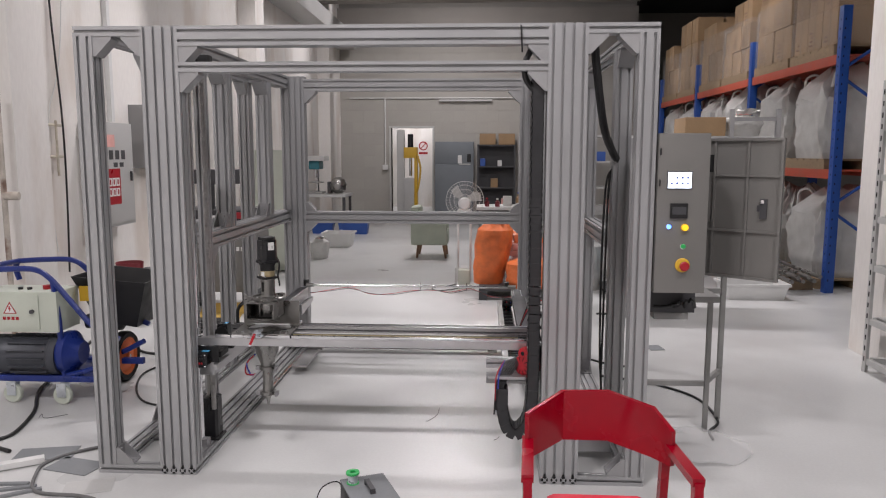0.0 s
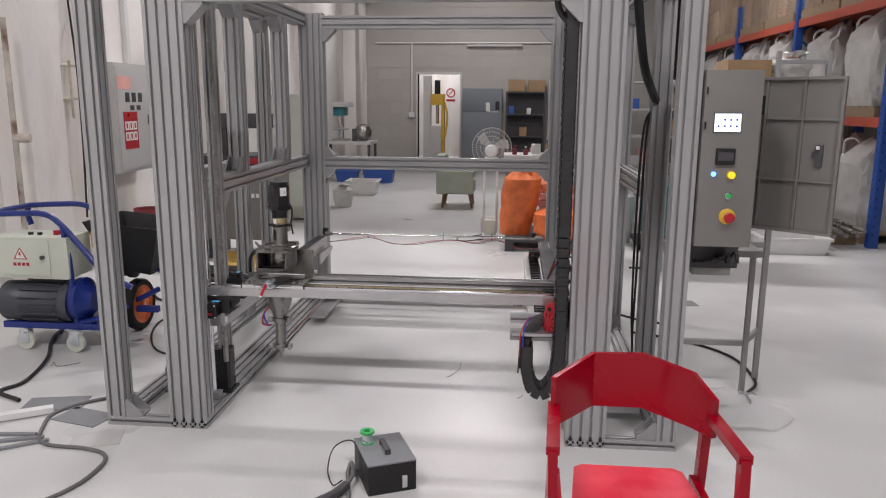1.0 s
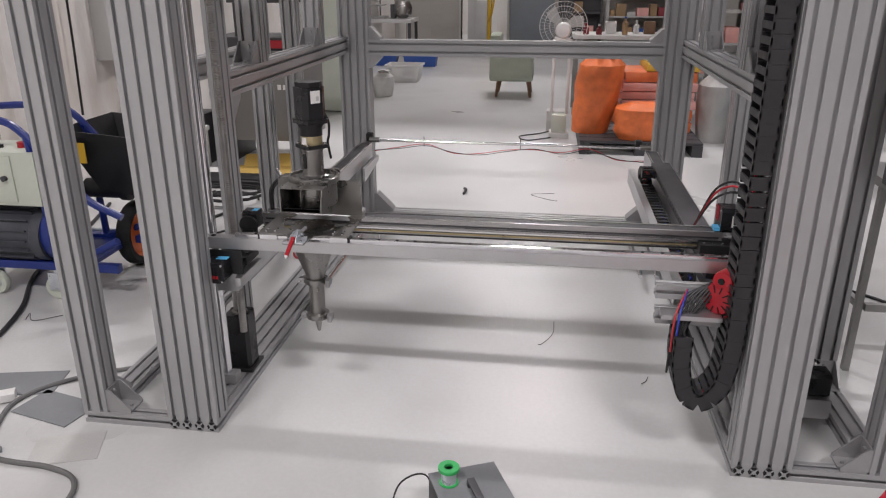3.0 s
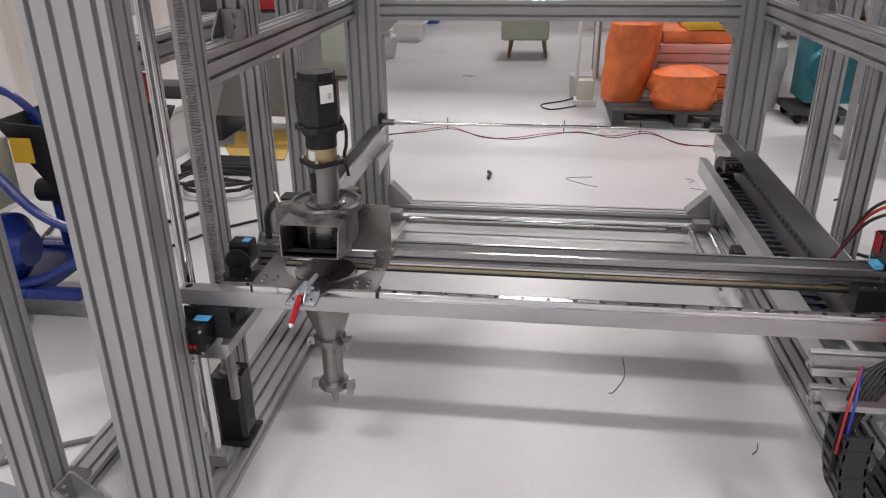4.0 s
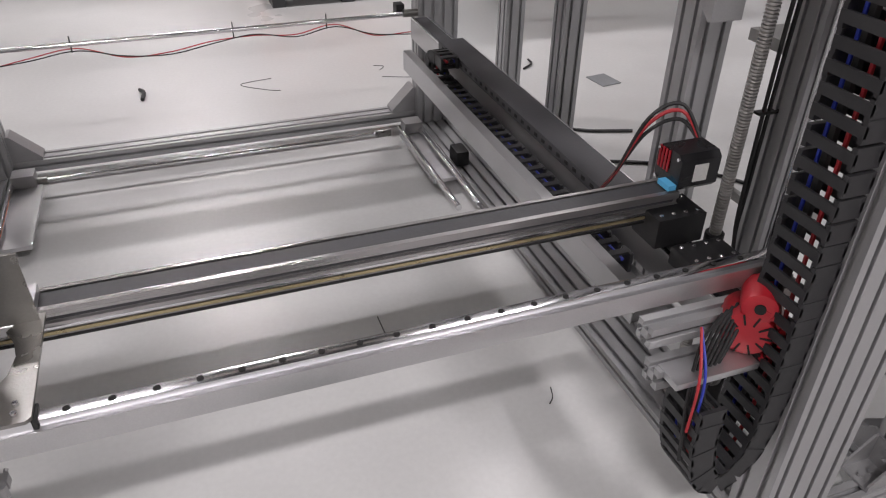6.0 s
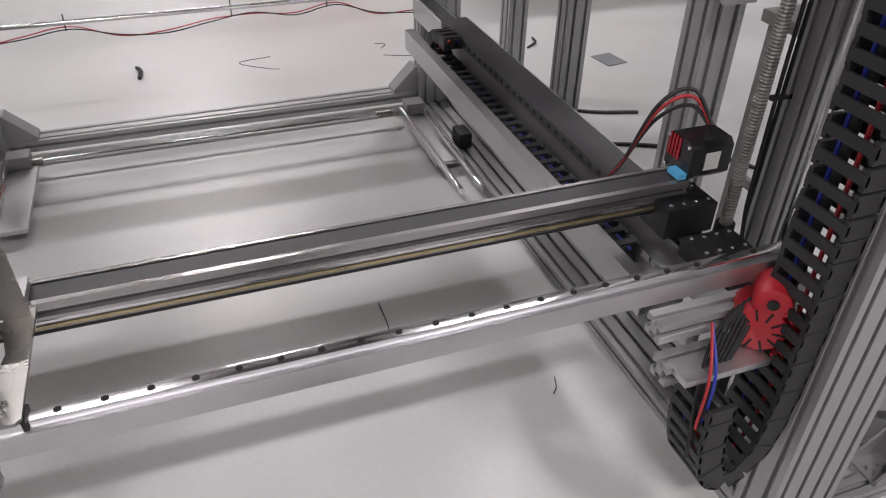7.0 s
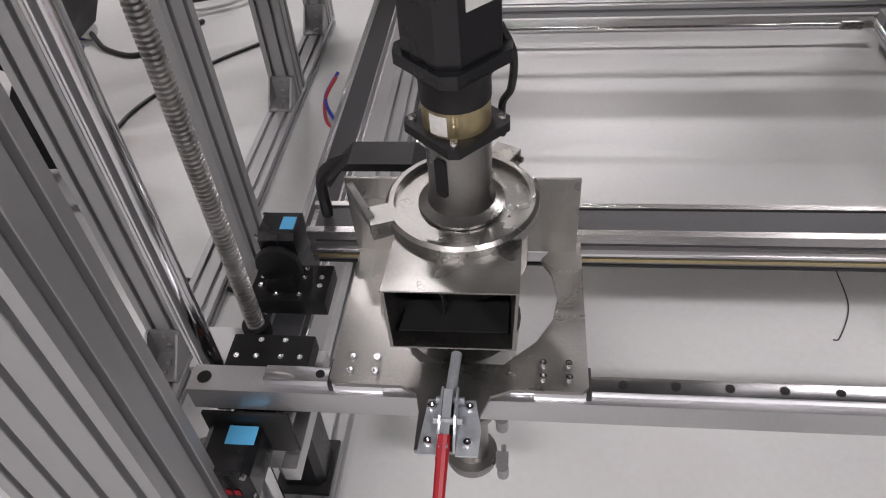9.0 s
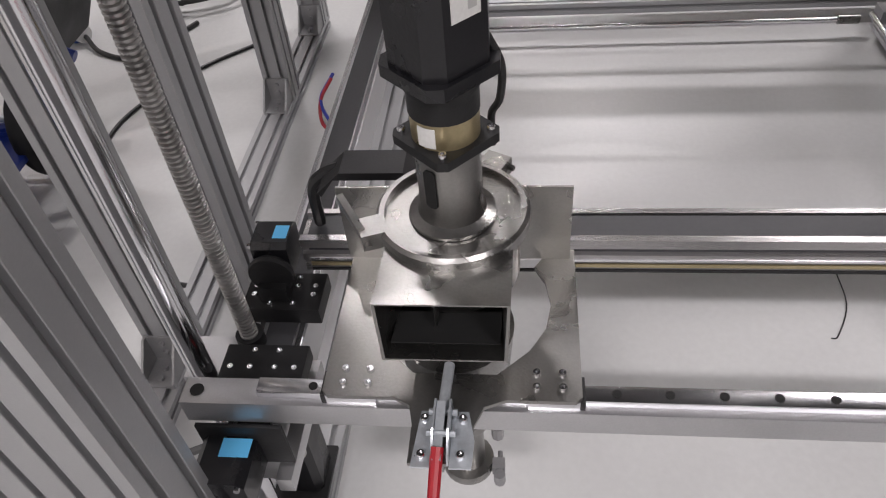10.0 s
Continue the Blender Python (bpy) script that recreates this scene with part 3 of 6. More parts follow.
screw(-1.351, 3.636, 0.22, TOP - 0.1)
screw(0.437, 3.693, 0.22, TOP - 0.1)
for x, y in ((-1.397, 3.562), (0.484, 3.57)):
    part("guide_rod", rod(B(), (x, y, 0.06), (x, y, TOP - 0.1), 0.0175, 18), CHROME, machine, "polished round guide rod")
    part("rod_clamp", box(B(), x - 0.04, x + 0.04, y - 0.025, y + 0.025, 0.045, 0.085, 0.004), CAST, machine)
    part("rod_clamp", box(B(), x - 0.04, x + 0.04, y - 0.025, y + 0.025, TOP - 0.13, TOP - 0.09, 0.004), CAST, machine)
for x, y in ((-1.351, 3.636), (0.437, 3.693)):
    part("screw_nut", lathe(B(), [(0.03, 0.51), (0.03, 0.53), (0.021, 0.532), (0.021, 0.57)], (x, y, 0), 18), BLACK, machine)
    part("bearing_block", box(B(), x - 0.05, x + 0.05, y - 0.035, y + 0.035, TOP - 0.13, TOP - 0.09, 0.004), BLACK, machine)
    part("carriage_bracket", box(B(), x - 0.11, x + 0.045, y - 0.04, y + 0.04, 0.485, 0.51, 0.003), ALU_MILL, machine)
for x in (-1.385, ):
    stepper("motor", x, 3.69, 0.165, 0.09, 0.22, "z", machine)
    part("motor_foot", box(B(), x - 0.055, x + 0.055, 3.63, 3.75, 0.045, 0.056, 0.002), BLACK, machine)
    part("gear_head", lathe(B(), [(0.03, 0.255), (0.03, 0.28), (0.021, 0.285), (0.021, 0.47), (0.026, 0.475), (0.026, 0.478)], (x, 3.69, 0), 18), STEEL, machine)
# lying gear motor between the right posts
gm = stepper("motor", 0.68, 3.66, 0.16, 0.085, 0.15, "x", machine)
part("gear_head", lathe(B(), [(0.036, -0.06), (0.036, 0), (0.03, 0.004)], (0.60, 3.66, 0.16), 20, "x"), STEEL, gm)
part("motor_plate", box(B(), 0.525, 0.54, 3.60, 3.72, 0.045, 0.22, 0.003), BLACK, machine)
part("motor_foot", box(B(), 0.53, 0.76, 3.60, 3.72, 0.045, 0.118, 0.003), ALU_MILL, machine)
part("worm_wheel", lathe(B(), [(0.035, -0.012), (0.04, -0.005), (0.04, 0.005), (0.035, 0.012)], (0.50, 3.66, 0.17), 20, "x"), STEEL, machine)

# right side: module, chain tray, lying chain
side_module(0.31, 0.39, 0.465, 0.545, 3.46, 5.49)
bm = B()
prism(bm, [(0.20, 0.43), (0.309, 0.43), (0.309, 0.45), (0.305, 0.45), (0.305, 0.434), (0.204, 0.434), (0.204, 0.50), (0.232, 0.50), (0.232, 0.503), (0.20, 0.503)][::-1], (0, 3.62, 0), (0, 5.24, 0), X_, Z_)
part("chain_tray", tidy(bm), ALU_MILL, machine, "bent aluminium channel")
guard = part("chain_guard", box(B(), 0.302, 0.392, 3.86, 5.12, 0.566, 0.570, 0.001), DARK_GREY, machine, "dark grey cover plate over the side module")
part("guard_edge", box(B(), 0.299, 0.302, 3.86, 5.12, 0.540, 0.570, 0.0005), DARK_GREY, guard)
part("guard_edge", box(B(), 0.392, 0.395, 3.86, 5.12, 0.552, 0.571, 0.0005), ALU_MILL, guard)
pieces("guard_slot", box(B(), -0.001, 0.0, -0.009, 0.009, -0.005, 0.005), HOLE, guard, [(0.299, 3.90 + 0.045 * k, 0.555) for k in range(27)])
pieces("guard_post", box(B(), -0.004, 0.004, -0.008, 0.008, 0.0, 0.021), BLACK, guard, [(0.38, 3.92 + 0.28 * k, 0.5455) for k in range(5)])


def chain(path, width, depth, wide, parent, name="drag_chain", step=0.034):
    """A plastic cable chain along a path of points; wide is the direction across it."""
    holder = part(name, rod(B(), path[0], path[0] + Vector((0, 0, 0.004)), 0.01, 8), RUBBER, parent, "black plastic cable chain")
    pts = spline(path, 40)
    w = Vector(wide).normalized()
    acc, last = 0.0, pts[0]
    link_at = []
    for i in range(1, len(pts)):
        acc += (pts[i] - pts[i - 1]).length
        if acc >= step:
            link_at.append((pts[i], (pts[i] - pts[i - 1]).normalized()))
            acc = 0.0
    for n_link, (p, d) in enumerate(link_at):
        up = d.cross(w).normalized()
        bm = B()
        L, h, q = step * 0.56, depth / 2, width / 2 - 0.0015 * (n_link % 2)
        for sgn in (-1, 1):
            o = [(-L, -h), (L, -h), (L, h), (-L, h)]
            prism(bm, o, p + w * sgn * q, p + w * sgn * (q - 0.009), d, up)
        for sgn in (-1, 1):
            o = [(-L * 0.5, -0.003), (L * 0.5, -0.003), (L * 0.5, 0.003), (-L * 0.5, 0.003)]
            prism(bm, o, p + up * sgn * (h - 0.002) - w * q, p + up * sgn * (h - 0.002) + w * q, d, up)
        part("chain_link", tidy(bm), CHAIN, holder)
    for off, mat in ((-0.3, CABLE_BLACK), (-0.05, CABLE_RED), (0.2, CABLE_BLACK), (0.34, CABLE_BLUE)):
        part("chain_cable", hose(B(), [p + w * width * off for p, d in link_at[::3]], 0.0045 if off != 0.2 else 0.009, 6, 4), mat, holder)
    return holder


V = Vector
chain([V((0.255, 3.75, 0.462)), V((0.255, 4.4, 0.462)), V((0.255, 5.0, 0.462))], 0.09, 0.05, (1, 0, 0), machine)
chain([V((0.262, 4.98, 0.47)), V((0.262, 5.05, 0.50)), V((0.262, 5.03, 0.545)), V((0.262, 4.97, 0.56)), V((0.262, 4.90, 0.56))], 0.066, 0.04, (1, 0, 0), machine)
# upright chain beside the front right post, with its loop at the bottom
chain([V((0.335, 3.375, 1.97)), V((0.335, 3.375, 1.5)), V((0.335, 3.375, 1.0)), V((0.335, 3.375, 0.6)), V((0.332, 3.375, 0.42)), V((0.315, 3.375, 0.30)),
       V((0.265, 3.375, 0.24)), V((0.215, 3.375, 0.265)), V((0.19, 3.375, 0.36)), V((0.188, 3.375, 0.45))], 0.105, 0.055, (0, 1, 0), machine)
part("chain_arm", box(B(), 0.12, 0.30, 3.36, 3.42, 0.50, 0.515, 0.002), ALU_MILL, machine)
for k in range(7):
    bm = hose(B(), [V((0.15 + 0.008 * k, 3.34 + 0.01 * (k % 3), 0.33 + 0.02 * k)), V((0.16 + 0.006 * k, 3.37, 0.47)), V((0.19 + 0.012 * k, 3.40, 0.56)), V((0.25 + 0.01 * k, 3.43, 0.59 + 0.006 * k))], 0.0035, 6, 6)
    part("cable", bm, CABLE_BLACK, machine)
for mat, k in ((CABLE_RED, 0), (CABLE_BLUE, 1)):
    part("cable", hose(B(), [V((0.155 + 0.012 * k, 3.345, 0.40)), V((0.16 + 0.012 * k, 3.352, 0.52)), V((0.2, 3.42, 0.58))], 0.003, 6, 6), mat, machine)
for x0, x1, y0, z0 in ((0.11, 0.36, 3.44, 0.535), (0.11, 0.36, 3.40, 0.468)):
    part("support_profile", profile(B(), x0, x1, y0, y0 + 0.045, z0, z0 + 0.045, "x", 1, 1), ALU, machine)
# red cased servo at the front, red and black one on the module's end
red = part("fan_motor", lathe(B(), [(0.02, -0.045), (0.041, -0.042), (0.046, -0.03), (0.046, 0.02), (0.04, 0.03)], (0.275, 3.405, 0.572), 26, "y"), RED_PLASTIC, machine, "red finned motor casing")
bm = B()
for k in range(10):
    t = 2 * math.pi * k / 10
    c = V((0.275 + 0.03 * math.cos(t), 3.3615, 0.572 + 0.03 * math.sin(t)))
    prism(bm, [(-0.010, -0.0016), (0.010, -0.0016), (0.010, 0.0016), (-0.010, 0.0016)], c, c - Y_ * 0.002, V((math.cos(t), 0, math.sin(t))), V((-math.sin(t), 0, math.cos(t))))
part("vent_slot", tidy(bm), HOLE, red)
bm = B()
for k in range(9):
    t = -0.9 + 0.26 * k
    c = V((0.275 + 0.049 * math.cos(t), 3.39, 0.572 + 0.049 * math.sin(t)))
    prism(bm, [(-0.03, -0.004), (0.03, -0.004), (0.03, 0.004), (-0.03, 0.004)], c, c + V((math.cos(t), 0, math.sin(t))) * 0.009, Y_, V((-math.sin(t), 0, math.cos(t))))
part("cooling_fin", tidy(bm), RED_PLASTIC, red)
part("upper_casing", lathe(B(), [(0.02, -0.044), (0.028, -0.041), (0.031, -0.03), (0.031, 0.02)], (0.283, 3.405, 0.624), 22, "y"), RED_PLASTIC, red)
part("hub_hole", rod(B(), (0.283, 3.3605, 0.628), (0.283, 3.357, 0.628), 0.009, 14), HOLE, red)
part("servo_body", box(B(), 0.268, 0.325, 3.436, 3.444, 0.54, 0.655, 0.004), BLACK, red)
part("servo_label", box(B(), 0.306, 0.322, 3.39, 3.42, 0.645, 0.657, 0.001), LABEL, red)
red.matrix_basis = pose(0.314, 3.428, 0.562, 0, 0, -42) @ Matrix.Scale(1.12, 4) @ Matrix.Translation((-0.275, -3.405, -0.572))
m3 = stepper("motor", 0.40, 3.785, 0.70, 0.086, 0.1, "x", machine)
part("blue_sticker", box(B(), 0.330, 0.3495, 3.745, 3.785, 0.664, 0.676), CYAN, m3)
part("motor_label", box(B(), 0.385, 0.42, 3.7405, 3.7418, 0.68, 0.72), LABEL, m3)
for k in range(4):
    part("red_fin", box(B(), 0.347, 0.3495, 3.782 + 0.011 * k, 3.788 + 0.011 * k, 0.69, 0.74, 0.001), RED_PLASTIC, m3)
for dz in (0, 0.02, 0.035):
    part("cable", hose(B(), [V((0.45, 3.80, 0.72)), V((0.42, 3.86, 0.77 + dz)), V((0.35, 3.88, 0.74 + dz)), V((0.30, 3.90, 0.64)), V((0.285, 3.93, 0.58))], 0.0045, 6, 6), CABLE_RED if dz == 0.02 else CABLE_BLACK, machine)
for y0, y1, z in ((3.56, 3.64, 0.60), (3.69, 3.78, 0.63)):
    blk = part("carriage_block", box(B(), 0.28, 0.40, y0, y1, 0.56, z, 0.004), BLACK, machine, "black anodised carriage block")
    cap_screws([(x, y, z) for x in (0.295, 0.325, 0.355, 0.385) for y in (y0 + 0.015, y1 - 0.015)], blk)

# rear synchronising shaft and its wire
part("sync_shaft", rod(B(), (RL + 0.05, 5.508, 0.56), (RR - 0.06, 5.508, 0.56), 0.0085, 12), CHROME, machine, "polished thin shaft")
for x in (RL + 0.03, RR - 0.05):
    part("shaft_coupling", rod(B(), (x - 0.03, 5.508, 0.562), (x + 0.03, 5.508, 0.562), 0.016, 14), STEEL, machine)
    part("end_cap", box(B(), x - 0.055, x - 0.02, 5.52, 5.57, 0.55, 0.595, 0.004), BLACK, machine)
WIRE_Z = [0.50, 0.515, 0.535, 0.50, 0.49, 0.515, 0.535, 0.51, 0.535, 0.49, 0.475]
for k, mat in enumerate((CABLE_BLACK, CABLE_RED)):
    pts = [V((RL + 0.03 + i * 0.158, 5.508 + 0.004 * k, z + (0.008 * k if i % 3 else -0.006 * k))) for i, z in enumerate(WIRE_Z)]
    part("hanging_wire", hose(B(), pts, 0.0024, 6, 6), mat, machine)
for x in (-0.964, -0.395, -0.034):
    part("cable_tie", rod(B(), (x, 5.508, 0.53), (x, 5.508, 0.59), 0.0025, 6), CABLE_BLACK, machine)
part("lower_shaft", rod(B(), (-1.2, 5.47, 0.065), (0.17, 5.47, 0.065), 0.009, 12), CHROME, machine, "polished thin shaft")
for x in (-1.2, 0.17):
    part("shaft_coupling", rod(B(), (x - 0.035, 5.47, 0.065), (x + 0.035, 5.47, 0.065), 0.017, 14), STEEL, machine)
for x in (-1.285, 0.33, 0.25):
    part("floor_rail", rod(B(), (x, 4.3 if x < 0 else 4.75, 0.075), (x, 5.48, 0.075), 0.012, 12), CHROME, machine, "bright lower guide rod")
for x0, x1 in ((-1.30, -1.18), (0.24, 0.36)):
    part("lower_bracket", box(B(), x0, x1, 5.0, 5.45, 0.046, 0.062, 0.003), ALU_MILL, machine)
    part("shaft_block", box(B(), x0 + 0.02, x1 - 0.02, 5.43, 5.50, 0.046, 0.11, 0.004), CAST, machine)
# bright reinforcing plates at the rear ends of the side modules
part("end_plate", tidy(prism(B(), [(5.15, 0.40), (5.5, 0.44), (5.5, 0.475), (5.15, 0.475)], (-1.252, 0, 0), (-1.24, 0, 0), Y_, Z_)), ALU_MILL, machine)
part("motor", box(B(), 0.375, 0.43, 5.1, 5.19, 0.0455, 0.11, 0.012), BLACK, machine)

# supply cable of the cabinet down the right tower
bm = B()
hose(bm, [V((0.60, 3.42, 2.08)), V((0.615, 3.45, 1.98)), V((0.68, 3.6, 1.72)), V((0.76, 3.8, 1.60)), V((0.80, 3.9, 1.56))], 0.02, 10, 8)
part("supply_hose", bm, CABLE_BLACK, machine, "thick black cable sleeve")
for k in range(2):
    part("cable", hose(B(), [V((0.79, 3.92, 1.52)), V((0.755 + 0.015 * k, 3.94, 1.42)), V((0.745 + 0.02 * k, 3.955, 1.0)), V((0.75 + 0.012 * k, 3.955, 0.5)), V((0.76, 3.95, 0.32)), V((0.765, 3.9, 0.15)), V((0.74, 3.72, 0.2))], 0.006, 6, 8), CABLE_BLACK, machine)
part("cable_tie", box(B(), 0.725, 0.81, 3.945, 3.968, 0.70, 0.706), CABLE_BLACK, machine)
bm = B()
hose(bm, [V((0.30, 3.36, 2.06)), V((0.275, 3.35, 2.0)), V((0.28, 3.36, 1.93)), V((0.335, 3.375, 1.86))], 0.014, 8, 8)
part("supply_hose", bm, CABLE_BLACK, machine)
bm = B()
hose(bm, [V((0.25, 3.34, 2.175)), V((0.252, 3.29, 2.15)), V((0.255, 3.288, 2.09)), V((0.26, 3.34, 2.05))], 0.004, 6, 6)
part("cable_tie", bm, CABLE_BLACK, machine)

# ---- the extruder head on the gantry ----
before_head = set(machine.children)
HX, HY = -1.016, 3.60
T0, T1 = 0.683, 0.689           # carrier plate
o = [(-1.165, 3.455), (-1.085, 3.455), (-1.066, 3.445), (-1.06, 3.42), (-1.06, 3.372), (-0.99, 3.372), (-0.99, 3.42), (-0.98, 3.445), (-0.955, 3.455), (-0.875, 3.455),
     (-0.868, 3.462), (-0.868, 3.70), (-0.90, 3.70)]
o += [(HX + 0.115 * math.cos(t), 3.60 + 0.115 * math.sin(t)) for t in [math.radians(a) for a in (35, 20, 0, -20, -40)]]
o += [(HX + 0.05, 3.49), (HX - 0.05, 3.49)]
o += [(HX + 0.115 * math.cos(t), 3.60 + 0.115 * math.sin(t)) for t in [math.radians(a) for a in (220, 200, 180, 160, 145)]]
o += [(-1.14, 3.70), (-1.172, 3.70), (-1.172, 3.462)]
carrier = part("carrier_plate", tidy(plate(B(), o, T0, T1)), STEEL, machine, "brushed stainless carrier plate")
cap_screws([(cx, cy, T1) for cx in (-1.148, -1.118, -0.92, -0.89) for cy in (3.472, 3.492)], carrier, 0.005, 0.006)
for x in (-1.14, -0.90):
    part("slider_block", box(B(), x - 0.03, x + 0.03, 3.458, 3.496, 0.664, 0.683, 0.002), CHROME, machine)
    part("slider_cap", box(B(), x + (0.0302 if x > -1 else -0.036), x + (0.036 if x > -1 else -0.0302), 3.459, 3.495, 0.665, 0.682, 0.001), BLACK, machine)
back = part("back_plate", box(B(), -1.176, -0.875, 3.682, 3.686, 0.689, 0.815), STEEL, machine, "brushed stainless upright plate")
part("rear_carrier", box(B(), -1.15, -0.89, 3.686, 3.80, 0.666, 0.683, 0.002), ALU_MILL, machine)
bm = B()                        # feed throat: a sloping square funnel, open towards the front
def shell(bm, outer, th):
    """A tapered box shell from four front and four back corners, open at the front."""
    f, b = outer
    fv = [V(p) for p in f]
    bv = [V(p) for p in b]
    cf, cb = sum(fv, V((0, 0, 0))) / 4, sum(bv, V((0, 0, 0))) / 4
    inn = [p + (cf - p).normalized() * th for p in fv]
    inb = [p + (cb - p).normalized() * th for p in bv]
    vs = [[bm.verts.new(p) for p in ring] for ring in (bv, fv, inn, inb)]
    for a, c in zip(vs, vs[1:]):
        for i in range(4):
            j = (i + 1) % 4
            bm.faces.new((a[i], a[j], c[j], c[i]))
    bm.faces.new(vs[3])
    bm.faces.new(vs[0][::-1])
    return bm
shell(bm, ([(-1.092, 3.465, 0.842), (-0.948, 3.465, 0.842), (-0.952, 3.452, 0.765), (-1.088, 3.452, 0.765)],
           [(-1.086, 3.60, 0.842), (-0.946, 3.60, 0.842), (-0.96, 3.60, 0.72), (-1.075, 3.60, 0.72)]), 0.004)
part("feed_throat", tidy(bm), STEEL, machine, "stainless feed throat with dusty lip")
# black sheets added inside the throat to paint the shade of its enclosed hollow
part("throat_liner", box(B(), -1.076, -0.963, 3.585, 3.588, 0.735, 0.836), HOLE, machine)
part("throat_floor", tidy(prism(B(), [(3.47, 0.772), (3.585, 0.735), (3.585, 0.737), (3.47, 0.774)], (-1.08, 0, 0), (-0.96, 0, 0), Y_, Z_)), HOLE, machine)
part("throat_divider", box(B(), HX - 0.018, HX - 0.0165, 3.50, 3.58, 0.765, 0.836), STEEL, machine)
ring = part("clamp_ring", tidy(lathe(B(), [(0.0, 0.848), (0.078, 0.848), (0.078, 0.857), (0.084, 0.857), (0.088, 0.853), (0.088, 0.838), (0.082, 0.833), (0.076, 0.83), (0.076, 0.76), (0.07, 0.755)], (HX, HY, 0), 40)), STEEL, machine, "stainless clamp ring")
for a in (200, 62):
    bm = B()
    t = math.radians(a)
    c, u, w = V((HX + 0.095 * math.cos(t), HY + 0.095 * math.sin(t), 0.846)), V((math.cos(t), math.sin(t), 0)), V((-math.sin(t), math.cos(t), 0))
    prism(bm, [(-0.012, -0.016), (0.014, -0.016), (0.014, 0.016), (-0.012, 0.016)], c - Z_ * 0.011, c + Z_ * 0.011, u, w)
    rod(bm, c + u * 0.008 - w * 0.022, c + u * 0.008 + w * 0.024, 0.004, 8)
    part("clamp_hinge", tidy(bm), STEEL, ring)
bm = B()
t = math.radians(200)
c = V((HX + 0.108 * math.cos(t), HY + 0.108 * math.sin(t), 0.85))
prism(bm, [(-0.006, -0.004), (0.05, -0.004), (0.05, 0.004), (-0.006, 0.004)], c, c + Z_ * 0.012, V((-0.55, 0.8, 0.2)).normalized(), V((0.8, 0.55, 0)).normalized())
part("clamp_latch", tidy(bm), STEEL, ring)
part("neck", tidy(lathe(B(), [(0.05, 0.849), (0.05, 0.853), (0.039, 0.858), (0.0355, 0.868), (0.0355, 0.943), (0.041, 0.945), (0.041, 0.950)], (HX, HY, 0), 32)), STEEL, machine, "stainless neck tube with a slot")
bm = B()
t = math.radians(-118)
c, u, w = V((HX + 0.0352 * math.cos(t), HY + 0.0352 * math.sin(t), 0.908)), V((-math.sin(t), math.cos(t), 0)), Z_
prism(bm, [(-0.007, -0.022), (-0.004, -0.025), (0.004, -0.025), (0.007, -0.022), (0.007, 0.022), (0.004, 0.025), (-0.004, 0.025), (-0.007, 0.022)], c, c + V((math.cos(t), math.sin(t), 0)) * 0.0025, u, w)
part("neck_slot", tidy(bm), HOLE, machine)


def square(w, cut):
    h = w / 2
    return [(h - cut, -h), (h, -h + cut), (h, h - cut), (h - cut, h), (-h + cut, h), (-h, h - cut), (-h, -h + cut), (-h + cut, -h)]


TURNED = (V((math.cos(0.8), math.sin(0.8), 0)), V((-math.sin(0.8), math.cos(0.8), 0)))


def stack(name, outline, z0, z1, mat, label="", parent=machine):
    return part(name, tidy(prism(B(), outline, (HX, HY, z0), (HX, HY, z1), *TURNED)), mat, parent, label)


fl = stack("gear_flange", square(0.086, 0.008), 0.950, 0.961, BLACK, "black square flange")
cap_screws([V((HX, HY, 0.961)) + TURNED[0] * i * 0.033 + TURNED[1] * j * 0.033 for i in (-1, 1) for j in (-1, 1)], fl, 0.0045, 0.006)
part("gearbox", tidy(lathe(B(), [(0.036, 0.961), (0.036, 0.990), (0.0365, 0.991)], (HX, HY, 0), 32)), GOLD, machine, "brass coloured planetary gearbox")
bm = B()
seg = [(math.radians(a)) for a in range(228, 268, 8)]
for a, b in zip(seg, seg[1:]):
    q = [V((HX + 0.0364 * math.cos(t), HY + 0.0364 * math.sin(t), z)) for t, z in ((a, 0.964), (b, 0.964), (b, 0.987), (a, 0.987))]
    r = [p + V((math.cos((a + b) / 2), math.sin((a + b) / 2), 0)) * 0.0006 for p in q]
    lo, hi = [bm.verts.new(p) for p in q], [bm.verts.new(p) for p in r]
    bm.faces.new(hi)
    for i in range(4):
        bm.faces.new((lo[i], lo[(i + 1) % 4], hi[(i + 1) % 4], hi[i]))
part("gearbox_label", tidy(bm), LABEL, machine)
part("gear_housing", tidy(lathe(B(), [(0.037, 0.991), (0.037, 1.016), (0.045, 1.030), (0.045, 1.034)], (HX, HY, 0), 28)), BLACK, machine)
stack("motor_flange", square(0.094, 0.012), 1.032, 1.046, BLACK_GLOSS)
mot = stack("extruder_motor", square(0.084, 0.016), 1.046, 1.15, BLACK_GLOSS, "black brushless gear motor")
stack("motor_cap", square(0.078, 0.02), 1.15, 1.166, BLACK, parent=mot)
lab_n = -TURNED[1] if TURNED[1].y > 0 else TURNED[1]
p = V((HX, HY, 1.12)) + lab_n * 0.0421
prism_bm = prism(B(), [(-0.017, -0.02), (0.017, -0.02), (0.017, 0.02), (-0.017, 0.02)], p, p + lab_n * 0.001, TURNED[0], Z_)
part("motor_label", tidy(prism_bm), LABEL, mot)
p2 = p + lab_n * 0.001
part("label_mark", tidy(prism(B(), [(0.002, -0.012), (0.012, -0.012), (0.012, 0.002), (0.002, 0.002)], p2, p2 + lab_n * 0.0006, TURNED[0], Z_)), GREY_LIGHT, mot)
